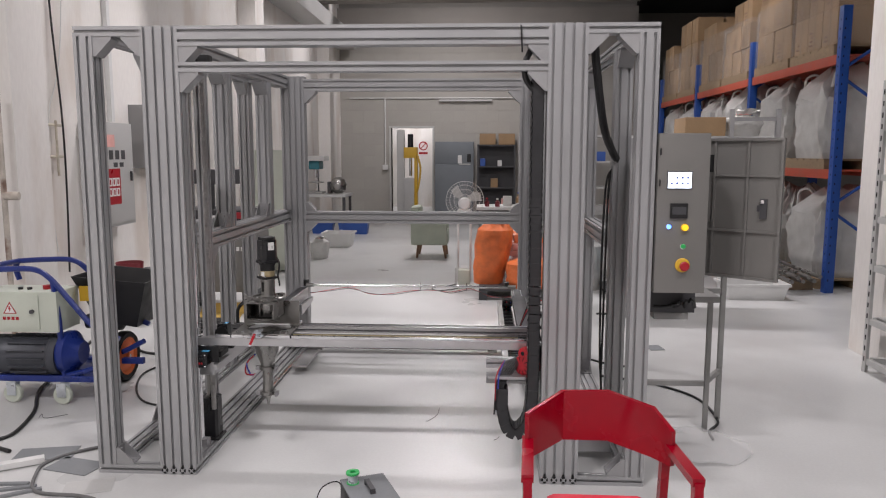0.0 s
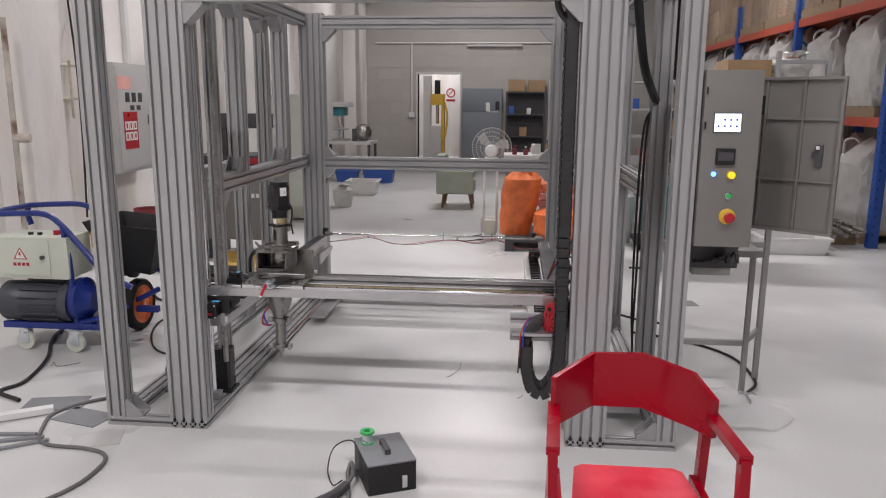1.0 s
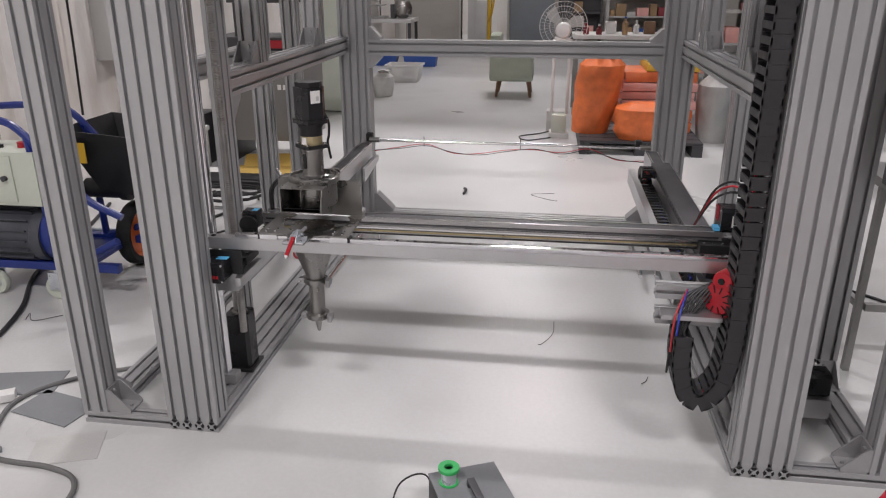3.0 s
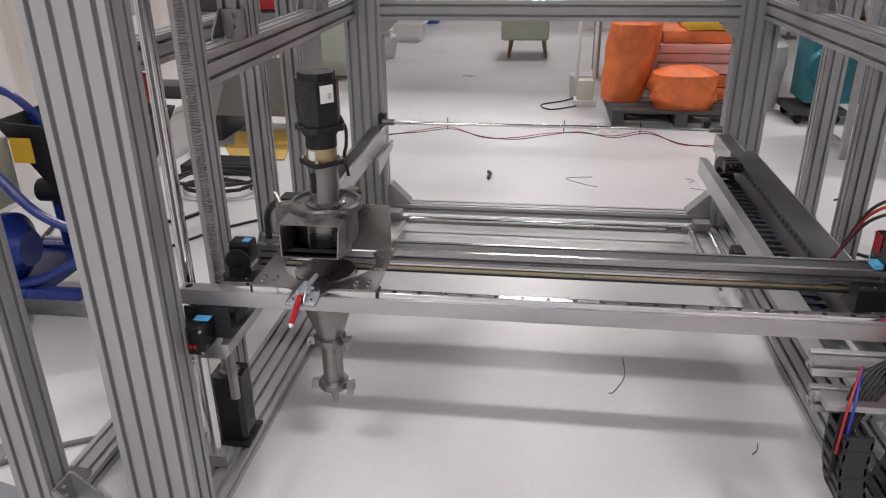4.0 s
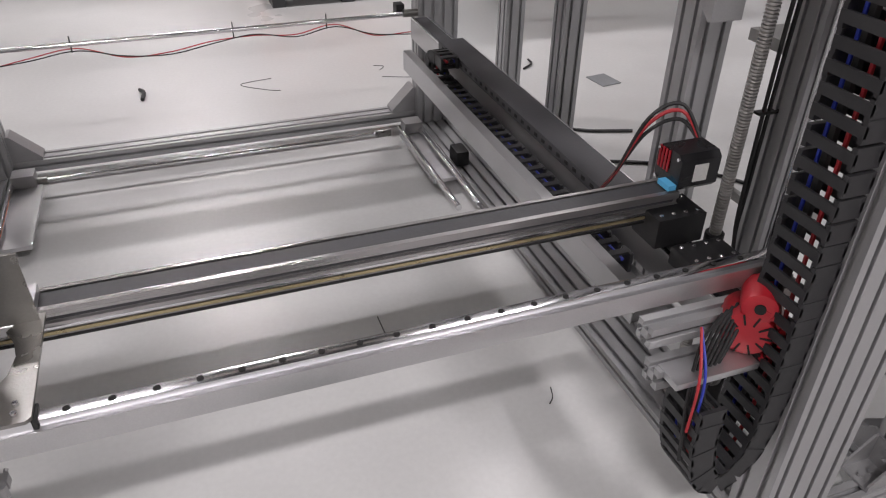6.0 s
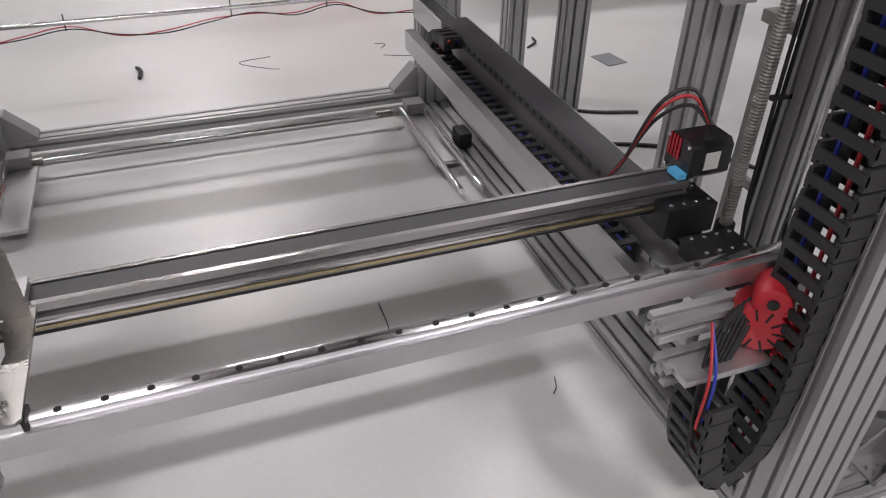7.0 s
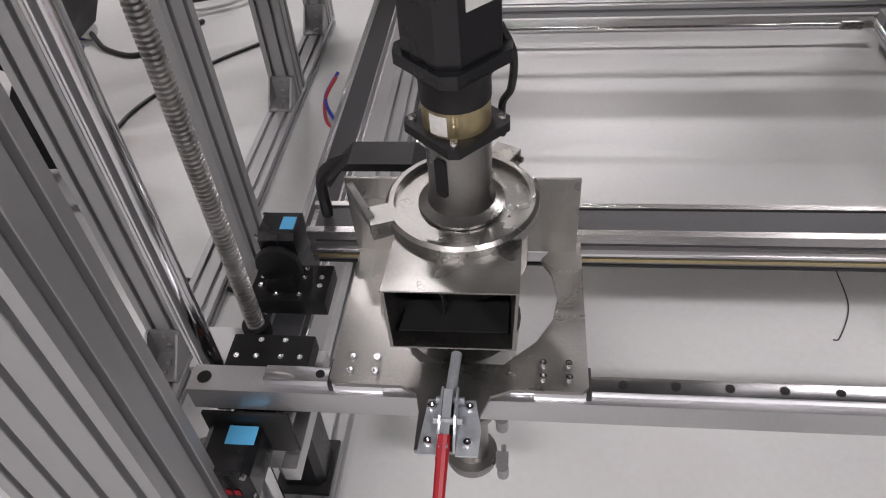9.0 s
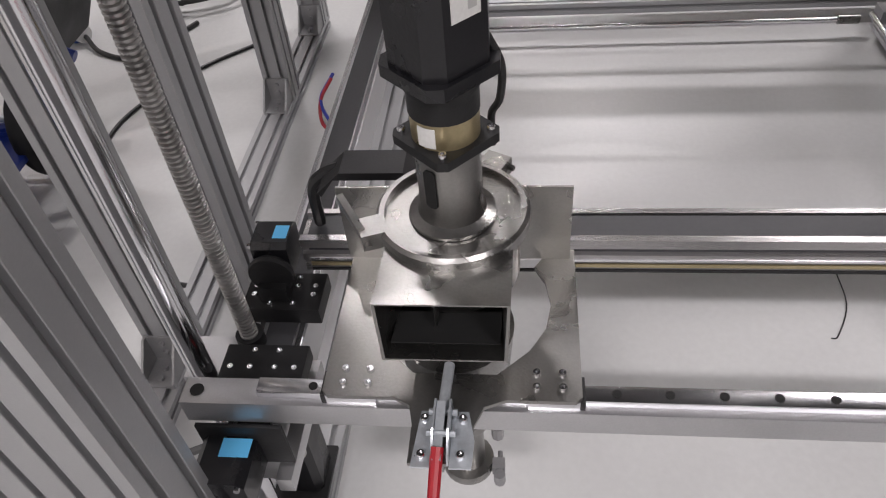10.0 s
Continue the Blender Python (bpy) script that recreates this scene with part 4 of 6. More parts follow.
part("motor_cable", hose(B(), [V((HX + 0.045, HY + 0.015, 1.06)), V((HX + 0.058, HY + 0.012, 1.03)), V((HX + 0.056, HY + 0.014, 0.99)), V((HX + 0.046, HY + 0.03, 0.96)), V((HX + 0.045, HY + 0.06, 0.90))], 0.0042, 8, 8), CABLE_BLACK, machine)
# black bent guard and cable behind the clamp ring
part("rear_guard", tidy(prism(B(), [(0, 0), (0.085, 0), (0.1, -0.012), (0.1, -0.022), (0.08, -0.012), (-0.01, -0.012), (-0.03, -0.04), (-0.036, -0.035)], (-1.178, 3.715, 0.812), (-1.178, 3.765, 0.812), X_, Z_)), BLACK, machine)
part("motor_cable", hose(B(), [V((-1.185, 3.75, 0.795)), V((-1.215, 3.76, 0.775)), V((-1.238, 3.77, 0.74)), V((-1.242, 3.775, 0.67))], 0.009, 8, 8), CABLE_BLACK, machine)
# toggle clamp with the red grip
tog = part("toggle_base", tidy(plate(B(), [(-1.056, 3.366), (-1.034, 3.366), (-1.034, 3.436), (-1.05, 3.436)], T1, T1 + 0.003)), ZINC, machine, "zinc plated toggle clamp")
part("toggle_base", tidy(plate(B(), [(-1.014, 3.366), (-0.990, 3.366), (-0.988, 3.40), (-0.996, 3.436), (-1.014, 3.436)], T1, T1 + 0.003)), ZINC, machine)
bm = B()
for x in (-1.034, -1.017):
    prism(bm, [(3.37, 0.689), (3.445, 0.689), (3.44, 0.712), (3.40, 0.716), (3.375, 0.70)], (x, 0, 0), (x + 0.0025, 0, 0), Y_, Z_)
rod(bm, (-1.04, 3.40, 0.705), (-1.008, 3.40, 0.705), 0.004, 8)
rod(bm, (-1.04, 3.43, 0.70), (-1.008, 3.43, 0.70), 0.004, 8)
part("toggle_link", tidy(bm), ZINC, tog)
part("push_rod", rod(B(), (-1.025, 3.43, 0.700), (-1.022, 3.495, 0.700), 0.0065, 12), ZINC, tog)
part("toggle_bar", tidy(prism(B(), [(-0.005, -0.003), (0.005, -0.003), (0.005, 0.003), (-0.005, 0.003)], (-1.0255, 3.435, 0.712), (-1.027, 3.37, 0.698), X_, Z_)), ZINC, tog)
part("grip", tidy(rod(B(), (-1.027, 3.385, 0.702), (-1.030, 3.318, 0.665), 0.0075, 10, 0.0065)), RED_PLASTIC, tog, "red plastic grip")
part("grip_tip", tidy(rod(B(), (-1.030, 3.318, 0.665), (-1.0303, 3.312, 0.662), 0.0065, 10, 0.003)), WHITE_PL, tog)
cap_screws([(x, y, T1 + 0.003) for x in (-1.045, -1.002) for y in (3.38, 3.425)], tog, 0.005, 0.006)
# cone, barrel, clamps and nozzle below the plate
NX, NY = -1.022, 3.57
part("cone", tidy(lathe(B(), [(0.075, 0.682), (0.07, 0.62), (0.058, 0.57), (0.029, 0.485), (0.029, 0.478)], (NX, NY, 0), 32)), STEEL, machine, "stainless cone")
part("barrel", tidy(lathe(B(), [(0.027, 0.478), (0.027, 0.355), (0.036, 0.352), (0.036, 0.342), (0.026, 0.34)], (NX, NY, 0), 28)), STEEL, machine, "stainless barrel")
part("nozzle", tidy(lathe(B(), [(0.026, 0.34), (0.022, 0.335), (0.012, 0.318), (0.006, 0.284), (0.0, 0.283)], (NX, NY, 0), 20)), STEEL, machine)
for z in (0.482, 0.347):
    cl = part("pipe_clamp", tidy(lathe(B(), [(0.028, -0.012), (0.04, -0.009), (0.041, 0.0), (0.04, 0.009), (0.028, 0.012)], (NX, NY, z), 24)), STEEL, machine, "stainless pipe clamp")
    for s in (-1, 1):
        part("clamp_ear", box(B(), NX + s * 0.048 - 0.01, NX + s * 0.048 + 0.01, NY - 0.02, NY + 0.0, z - 0.01, z + 0.01, 0.002), CAST, cl)
        part("clamp_bolt", rod(B(), (NX + s * 0.05, NY - 0.035, z), (NX + s * 0.05, NY + 0.015, z), 0.004, 8), CAST, cl)
    part("wing_nut", rod(B(), (NX + 0.05, NY - 0.03, z + 0.012), (NX + 0.05, NY - 0.03, z - 0.012), 0.009, 8), CAST, cl)

for ob in set(machine.children) - before_head:     # the head stands a little off its drawn place along the beam
    ob.location += V((-0.010, 0.0, -0.004))

# ---- things in the hall ----
# red armchair in the foreground
chair = thing("chair", (0.5, 2.1, 0), "bright red lacquered plywood armchair facing the camera side", "chair")


def bent_panel(bm, pts, z0, z1, th):
    """An upright panel bent along a line of plan points; z0 and z1 give heights per point."""
    n = len(pts)
    nor = []
    for i in range(n):
        d = V((*pts[min(i + 1, n - 1)], 0)) - V((*pts[max(i - 1, 0)], 0))
        nor.append(V((-d.y, d.x, 0)).normalized() * th / 2)
    rows = []
    for sgn, z in ((-1, z0), (1, z0), (1, z1), (-1, z1)):
        rows.append([bm.verts.new(V((*p, zz)) + nor[i] * sgn) for i, (p, zz) in enumerate(zip(pts, z))])
    for a, b in ((0, 1), (1, 2), (2, 3), (3, 0)):
        for i in range(n - 1):
            bm.faces.new((rows[a][i], rows[a][i + 1], rows[b][i + 1], rows[b][i]))
    for i in (0, n - 1):
        bm.faces.new([r[i] for r in rows])
    return tidy(bm)


CP = [(0.236, 2.20), (0.365, 2.335), (0.52, 2.335), (0.655, 2.255), (0.70, 2.17)]
part("backrest", bent_panel(B(), CP, [0.60, 0.617, 0.617, 0.595, 0.60], [0.755, 0.79, 0.793, 0.765, 0.715], 0.016), RED_PAINT, chair)
bm = B()
prism(bm, [(0.29, 1.84), (0.65, 1.84), (0.668, 1.87), (0.635, 2.235), (0.61, 2.255), (0.335, 2.255), (0.31, 2.235), (0.27, 1.87)], (0, 0, 0.425), (0, 0, 0.455), X_, Y_)
part("seat", tidy(bm), RED_SEAT, chair, "red seat with pale scuffs")
for s in (-1, 1):
    cx = 0.4685
    def px(v):
        return cx + s * v
    bm = B()
    a, b = V((px(0.226), 2.235, 0.655)), V((px(0.245), 1.93, 0.655))
    prism(bm, [(-0.018, -0.012), (0.018, -0.012), (0.018, 0.012), (-0.018, 0.012)], a, b, X_, Z_)
    part("armrest", tidy(bm), RED_PAINT, chair)
    for top, foot in (((px(0.245), 1.945, 0.655), (px(0.235), 1.87, 0.0)), ((px(0.222), 2.22, 0.66), (px(0.23), 2.33, 0.0))):
        bm = B()
        prism(bm, [(-0.013, -0.02), (0.013, -0.02), (0.013, 0.02), (-0.013, 0.02)], foot, top, X_, Y_)
        part("leg", tidy(bm), RED_PAINT, chair)
    bm = B()
    prism(bm, [(-0.012, -0.02), (0.012, -0.02), (0.012, 0.02), (-0.012, 0.02)], (px(0.22), 1.90, 0.405), (px(0.21), 2.28, 0.405), X_, Z_)
    part("side_rail", tidy(bm), RED_PAINT, chair)

# control cabinet
cab = thing("control_cabinet", (0.99, 3.5, 0.955), "grey steel control cabinet with lit screen and an open door", "cabinet")
CX0, CX1, CY0, CY1, CZ0, CZ1 = 0.876, 1.104, 3.27, 3.74, 0.955, 1.682
body = part("body", box(B(), CX0, CX1, CY0, CY1, CZ0, CZ1, 0.003), CABINET, cab)
part("screen_frame", box(B(), 0.916, 1.028, 3.2655, 3.2705, 1.432, 1.512, 0.002), DARK_GREY, body)
scr = part("screen", box(B(), 0.920, 1.024, 3.2635, 3.2660, 1.436, 1.508), SCREEN, body, "lit white touch screen")
bm = B()
for i in range(4):
    for j in range(2):
        if (i, j) != (0, 1):
            rod(bm, (0.936 + i * 0.024, 3.2635, 1.458 + j * 0.026), (0.936 + i * 0.024, 3.2628, 1.458 + j * 0.026), 0.005, 10)
part("screen_icon", tidy(bm), CABLE_BLUE, scr)
part("meter", box(B(), 0.935, 1.012, 3.258, 3.2705, 1.30, 1.368, 0.003), BLACK, body, "black panel meter")
part("meter_window", box(B(), 0.943, 1.004, 3.2565, 3.2585, 1.318, 1.352), DARK_GREY, body)
def button(x, z, r, mat, ring, label, depth=0.012):
    o = part("button", lathe(B(), [(r * 1.25, 0.0), (r * 1.25, -0.004), (r, -0.005)], (x, 3.2705, z), 20, "y"), ring, body, label)
    part("button_cap", lathe(B(), [(r, -0.004), (r, -depth), (r * 0.8, -depth - 0.002)], (x, 3.2705, z), 20, "y"), mat, o)
button(0.931, 1.262, 0.010, LED_BLUE, CHROME, "lit blue lamp")
button(1.003, 1.258, 0.014, LED_YELLOW, YELLOW, "lit yellow button", 0.018)
button(0.999, 1.172, 0.011, GREEN, CHROME, "green push button")
es = part("emergency_stop", lathe(B(), [(0.033, 0.0), (0.033, -0.006), (0.03, -0.008)], (1.000, 3.2705, 1.085), 26, "y"), YELLOW, body, "red emergency stop on a yellow ring")
part("stop_knob", lathe(B(), [(0.014, -0.006), (0.014, -0.018), (0.021, -0.022), (0.022, -0.032), (0.017, -0.036)], (1.003, 3.2705, 1.083), 22, "y"), RED_PLASTIC, es)
for z in (1.60, 1.46):
    part("hinge", box(B(), 0.881, 0.886, 3.262, 3.2705, z - 0.015, z + 0.015), BLACK, body)
D0, D1 = V((1.108, 3.74, 0)), V((1.50, 3.44, 0))
du = (D1 - D0).normalized()
dn = V((du.y, -du.x, 0))
DL = (D1 - D0).length
door = part("cabinet_door", tidy(prism(B(), [(0, 0.98), (DL, 0.98), (DL, 1.665), (0, 1.665)], D0, D0 - dn * 0.004, du, Z_)), CABINET, cab, "open grey steel door with stiffening ribs")
def on_door(name, s0, s1, z0, z1, out, mat, off=0.0):
    return part(name, tidy(prism(B(), [(s0, z0), (s1, z0), (s1, z1), (s0, z1)], D0 + dn * off, D0 + dn * (off + out), du, Z_)), mat, door)
for s0, s1, z0, z1 in ((0, 0.012, 0.98, 1.665), (DL - 0.012, DL, 0.98, 1.665), (0.012, DL - 0.012, 0.98, 0.992), (0.012, DL - 0.012, 1.653, 1.665)):
    on_door("door_edge", s0, s1, z0, z1, 0.02, CABINET)
for s0 in (0.165, 0.325):
    on_door("door_rib", s0, s0 + 0.01, 0.992, 1.653, 0.012, CABINET)
for z0 in (1.21, 1.48):
    on_door("door_rib", 0.165 if z0 > 1.3 else 0.012, DL - 0.012, z0, z0 + 0.01, 0.013, CABINET)
on_door("door_window", 0.115, 0.16, 1.50, 1.585, 0.003, HOLE)
on_door("document_pocket", 0.03, 0.155, 1.25, 1.45, 0.01, CABINET)
on_door("lock", 0.40, 0.415, 1.355, 1.37, 0.022, CHROME)
on_door("latch", 0.395, 0.425, 1.28, 1.375, 0.012, DARK_GREY)
on_door("latch_arm", 0.38, 0.395, 1.315, 1.345, 0.01, DARK_GREY)

# its stand
st = thing("stand", (1.2, 4.15, 0), "grey welded steel tube stand", "stand")
for x, y in ((1.375, 4.04), (0.98, 4.06), (0.98, 4.26)):
    part("leg", box(B(), x - 0.013, x + 0.013, y - 0.013, y + 0.013, 0, 0.765, 0.002), GREY_TUBE, st)
part("leg", box(B(), 1.498, 1.526, 4.24, 4.268, 0, 0.87, 0.002), GREY_TUBE, st)
part("rail", box(B(), 1.411, 1.497, 4.243, 4.265, 0.77, 0.80, 0.002), GREY_TUBE, st)
part("top", box(B(), 0.95, 1.41, 3.99, 4.29, 0.765, 0.80, 0.003), GREY_TUBE, st)
part("support_arm", box(B(), 0.95, 1.12, 3.56, 3.989, 0.765, 0.80, 0.003), GREY_TUBE, st)
part("stretcher", box(B(), 0.995, 1.36, 4.03, 4.055, 0.27, 0.30, 0.002), GREY_TUBE, st)
part("stretcher", tidy(prism(B(), [(-0.013, -0.015), (0.013, -0.015), (0.013, 0.015), (-0.013, 0.015)], (1.385, 4.056, 0.30), (1.502, 4.24, 0.30), X_, Z_)), GREY_TUBE, st)
part("stretcher", box(B(), 0.97, 0.99, 4.076, 4.244, 0.27, 0.30, 0.002), GREY_TUBE, st)
solo("scrap_board", box(B(), 0.92, 1.15, 3.56, 3.95, 0.80, 0.955, 0.006), DARK_GREY, "dark block packed under the cabinet on the stand", "block")
for k in range(5):
    solo("loose_cable", hose(B(), [V((0.95 + 0.05 * k, 3.56, 0.83)), V((1.0 + 0.03 * k, 3.50, 0.845 + 0.01 * k)), V((1.10 + 0.005 * k, 3.62, 0.835)), V((1.11, 3.8, 0.812))], 0.008, 6, 6), CABLE_BLACK, "black cable heaped on the steel stand", "cable", "cables on the stand")

# soldering station and its iron
ss = thing("soldering_station", (-0.40, 2.93, 0), "black box with grey lid and a green wire spool", "tool")
M = pose(-0.40, 2.93, 0, 0, 0, 24)
part("body", box(B(), -0.10, 0.10, -0.13, 0.13, 0.0, 0.125, 0.004, M), BLACK, ss)
part("lid", box(B(), -0.101, 0.101, -0.131, 0.131, 0.125, 0.132, 0.002, M), PAPER, ss, "scratched grey lid")
part("handle", box(B(), -0.01, 0.012, -0.06, 0.05, 0.146, 0.155, 0.003, M), DARK_GREY, ss)
part("handle_foot", box(B(), -0.01, 0.012, -0.06, -0.045, 0.132, 0.146, 0.001, M), DARK_GREY, ss)
part("handle_foot", box(B(), -0.01, 0.012, 0.035, 0.05, 0.132, 0.146, 0.001, M), DARK_GREY, ss)
part("socket", box(B(), 0.04, 0.06, -0.14, -0.13, 0.02, 0.07, 0.002, M), GREY_LIGHT, ss)
sp = thing("wire_spool", tuple(M @ V((-0.055, 0.075, 0.132))), "bright green spool of solder wire", "spool")
c = M @ V((-0.055, 0.075, 0.0))
part("core", lathe(B(), [(0.022, 0.134), (0.022, 0.178)], (c.x, c.y, 0), 20), ZINC, sp, "silver solder wire")
part("rim", lathe(B(), [(0.01, 0.176), (0.03, 0.176), (0.031, 0.180), (0.03, 0.186), (0.013, 0.186), (0.013, 0.178)], (c.x, c.y, 0), 24), GREEN, sp)
part("rim", lathe(B(), [(0.028, 0.1325), (0.028, 0.136), (0.02, 0.136)], (c.x, c.y, 0), 24), GREEN, sp)
gun = thing("welding_torch", (-0.56, 2.72, 0), "dark grey torch handle with its cable on the floor", "tool")
part("grip", hose(B(), [V((-0.535, 2.80, 0.03)), V((-0.57, 2.73, 0.025)), V((-0.63, 2.66, 0.022))], 0.02, 10, 6), DARK_GREY, gun)
part("nozzle", rod(B(), (-0.63, 2.66, 0.022), (-0.75, 2.615, 0.015), 0.011, 10), CABLE_BLACK, gun)
part("cable", hose(B(), [V((-0.535, 2.80, 0.03)), V((-0.52, 2.86, 0.045)), V((-0.545, 2.95, 0.05)), V((-0.55, 2.90, 0.02)), V((-0.52, 2.78, 0.012)), V((-0.50, 2.66, 0.012))], 0.009, 8, 8), CABLE, gun)
solo("thin_wire", hose(B(), [V((-0.51, 2.98, 0.06)), V((-0.56, 3.03, 0.11)), V((-0.63, 3.0, 0.09)), V((-0.64, 2.92, 0.03)), V((-0.60, 2.84, 0.005)), V((-0.55, 2.80, 0.05))], 0.003, 6, 10), CABLE_BLACK, "thin black looped wire", "wire")

# bits of wire on the floor
def floor_bit(pts, r=0.0016, mat=CABLE_BLACK, label="short bent offcut of black wire", name="wire_offcut"):
    return solo(name, hose(B(), [V((x, y, z + r)) for x, y, z in pts], r, 6, 6), mat, label, "wire", "wire offcuts on the floor")


floor_bit([(-0.243, 4.10, 0), (-0.225, 4.11, 0), (-0.181, 4.204, 0.003), (-0.175, 4.335, 0)])
floor_bit([(0.16, 3.83, 0), (0.178, 3.85, 0), (0.19, 3.885, 0)])
floor_bit([(-0.815, 6.33, 0), (-0.805, 6.40, 0.01), (-0.825, 6.47, 0)], 0.010)
floor_bit([(-0.149, 6.263, 0), (-0.21, 6.29, 0), (-0.333, 6.405, 0), (-0.17, 6.44, 0.003)])
floor_bit([(0.40, 6.47, 0), (0.45, 6.44, 0), (0.41, 6.38, 0.004)])
floor_bit([(0.62, 6.21, 0), (0.5, 6.25, 0), (0.40, 6.29, 0)])
floor_bit([(1.17, 6.15, 0), (1.24, 6.2, 0.005), (1.26, 6.28, 0)], 0.006)
floor_bit([(-2.438, 4.085, 0), (-2.537, 4.014, 0), (-2.60, 4.08, 0), (-2.58, 4.02, 0)])
# cards, plates and strips
def sheet(x, y, w, d, turn, mat, label, name="card", th=0.004):
    return solo(name, box(B(), -w / 2, w / 2, -d / 2, d / 2, 0.0, th, 0, pose(x, y, 0.0005, 0, 0, turn)), mat, label, "sheet", "sheets on the floor")


sheet(1.51, 5.87, 0.12, 0.15, 8, PAPER, "small dark grey plate lying on the floor")
sheet(-2.22, 3.50, 0.30, 0.17, 12, PAPER, "dark grey card lying on the floor")
sheet(-1.98, 3.36, 0.26, 0.16, -14, PAPER, "dark grey card lying on the floor")
sheet(-1.79, 3.14, 0.22, 0.16, 20, GREY_LIGHT, "crumpled pale sheet lying on the floor", th=0.002)
solo("white_strip", box(B(), -0.30, 0.30, -0.025, 0.025, 0, 0.03, 0.002, pose(-2.42, 3.24, 0.006, 0, 0, 32)), WHITE_PL, "white plastic trunking strip on the floor", "strip")
for k in range(3):
    solo("metal_strip", box(B(), -0.16, 0.16, -0.012, 0.012, 0, 0.012, 0.001, pose(-2.25 + 0.06 * k, 3.13 - 0.06 * k, 0.0, 0, 0, 6 + 14 * k)), PAPER, "dark metal strip lying on the floor", "strip", "metal strips")
bag = B()
for k in range(160):
    a = k * 2.4
    r = 0.02 * math.sqrt(k) * 0.9
    bag.verts.new((1.27 + 1.2 * r * math.cos(a), 3.95 + r * math.sin(a) - 0.02 * k / 16, 0.06 * abs(noise.noise(V((r * 9, a, 0.3)))) + 0.003))
bmesh.ops.convex_hull(bag, input=bag.verts)
bmesh.ops.subdivide_edges(bag, edges=bag.edges, cuts=1)
for v in bag.verts:
    v.co.z = max(0.002, v.co.z + 0.03 * noise.noise(v.co * 14))
solo("plastic_bag", tidy(bag), CLEAR_BAG, "crumpled clear plastic bag on the floor", "bag")

# thin red and blue leads at the rear foot
for k, mat in enumerate((CABLE_RED, CABLE_BLUE)):
    solo("loose_lead", hose(B(), [V((-1.60, 5.10 + 0.03 * k, 0.10)), V((-1.63, 5.03, 0.06)), V((-1.62 + 0.03 * k, 4.97, 0.0065)), V((-1.56, 4.93, 0.0065)), V((-1.50, 5.0, 0.0065))], 0.006, 6, 6), mat, "thin %s lead lying by the machine foot" % ("red" if k == 0 else "blue"), "cable", "loose leads")
# floor cables
def floor_cable(pts, r, mat, label):
    return solo("floor_cable", hose(B(), [V((x, y, r)) for x, y in pts], r, 8, 10), mat, label, "cable", "cables on the floor")


floor_cable([(0.95, 5.05), (1.257, 4.9), (1.485, 4.614), (1.502, 4.205), (1.40, 4.02), (1.38, 3.89)], 0.008, CABLE_BLACK, "black cable running over the floor")
floor_cable([(-3.2, 5.75), (-2.986, 5.03), (-2.88, 4.52), (-2.66, 4.1), (-2.56, 3.75), (-2.60, 3.6), (-2.42, 3.50)], 0.011, CABLE_BLACK, "black cable trailing from the pump")
floor_cable([(-1.60, 3.78), (-1.99, 3.58), (-2.14, 3.40), (-2.11, 3.23), (-2.0, 3.06), (-1.78, 3.03), (-1.66, 2.98), (-1.62, 2.86), (-1.66, 2.65), (-1.9, 2.3)], 0.009, CABLE, "grey cable looped over the floor")
floor_cable([(0.62, 5.75), (0.8, 5.62), (1.05, 5.35), (1.3, 5.25)], 0.008, CABLE_BLACK, "black cable running over the floor")
floor_cable([(-1.7, 4.2), (-2.1, 4.35), (-2.35, 4.9), (-2.2, 5.3), (-1.9, 5.6)], 0.007, CABLE_BLACK, "black cable running over the floor")
plug = thing("plug", (-2.78, 5.58, 0), "blue and white round industrial plug on the floor", "plug")
part("body", rod(B(), (-2.83, 5.61, 0.048), (-2.765, 5.58, 0.048), 0.048, 16), BLUE_PL, plug)
part("collar", rod(B(), (-2.765, 5.58, 0.046), (-2.72, 5.56, 0.046), 0.036, 16), WHITE_PL, plug)
part("cable", hose(B(), [V((-2.72, 5.56, 0.035)), V((-2.62, 5.47, 0.01)), V((-2.45, 5.44, 0.01)), V((-2.3, 5.7, 0.01))], 0.01, 8, 8), CABLE_BLACK, plug)
bm = B()
for k in range(16):
    t = k * 0.8
    hose(bm, [V((-2.42 + (0.2 + 0.006 * k) * math.cos(a + t), 5.98 + (0.14 + 0.004 * k) * math.sin(a + t), 0.012 + 0.006 * k)) for a in (0, 0.8, 1.6, 2.4)], 0.008, 6, 6)
tagged(solo("cable_coil", bm, CABLE_BLACK, "heap of coiled black and green cable", "cable"), kind="stuff")

# mortar pump on wheels
pump = thing("mortar_pump", (-2.6, 4.5, 0), "blue framed mortar pump with grey motor and hopper", "pump")
bx = part("switch_box", box(B(), -3.06, -2.575, 4.27, 4.52, 0.465, 0.722, 0.006), BOX_GREEN, pump, "pale green electrical box")
part("box_door", box(B(), -3.0, -2.69, 4.262, 4.27, 0.485, 0.705, 0.003), BOX_GREEN, bx)
tri = B()
prism(tri, [(-0.045, -0.03), (0.045, -0.03), (0, 0.045)], (-2.875, 4.2615, 0.615), (-2.875, 4.2605, 0.615), X_, Z_)
part("warning_sign", tidy(tri), RED_PLASTIC, bx, "red triangular voltage warning")
tri = B()
prism(tri, [(-0.034, -0.0245), (0.034, -0.0245), (0, 0.033)], (-2.875, 4.2604, 0.615), (-2.875, 4.2596, 0.615), X_, Z_)
part("warning_field", tidy(tri), LABEL, bx)
tri = B()
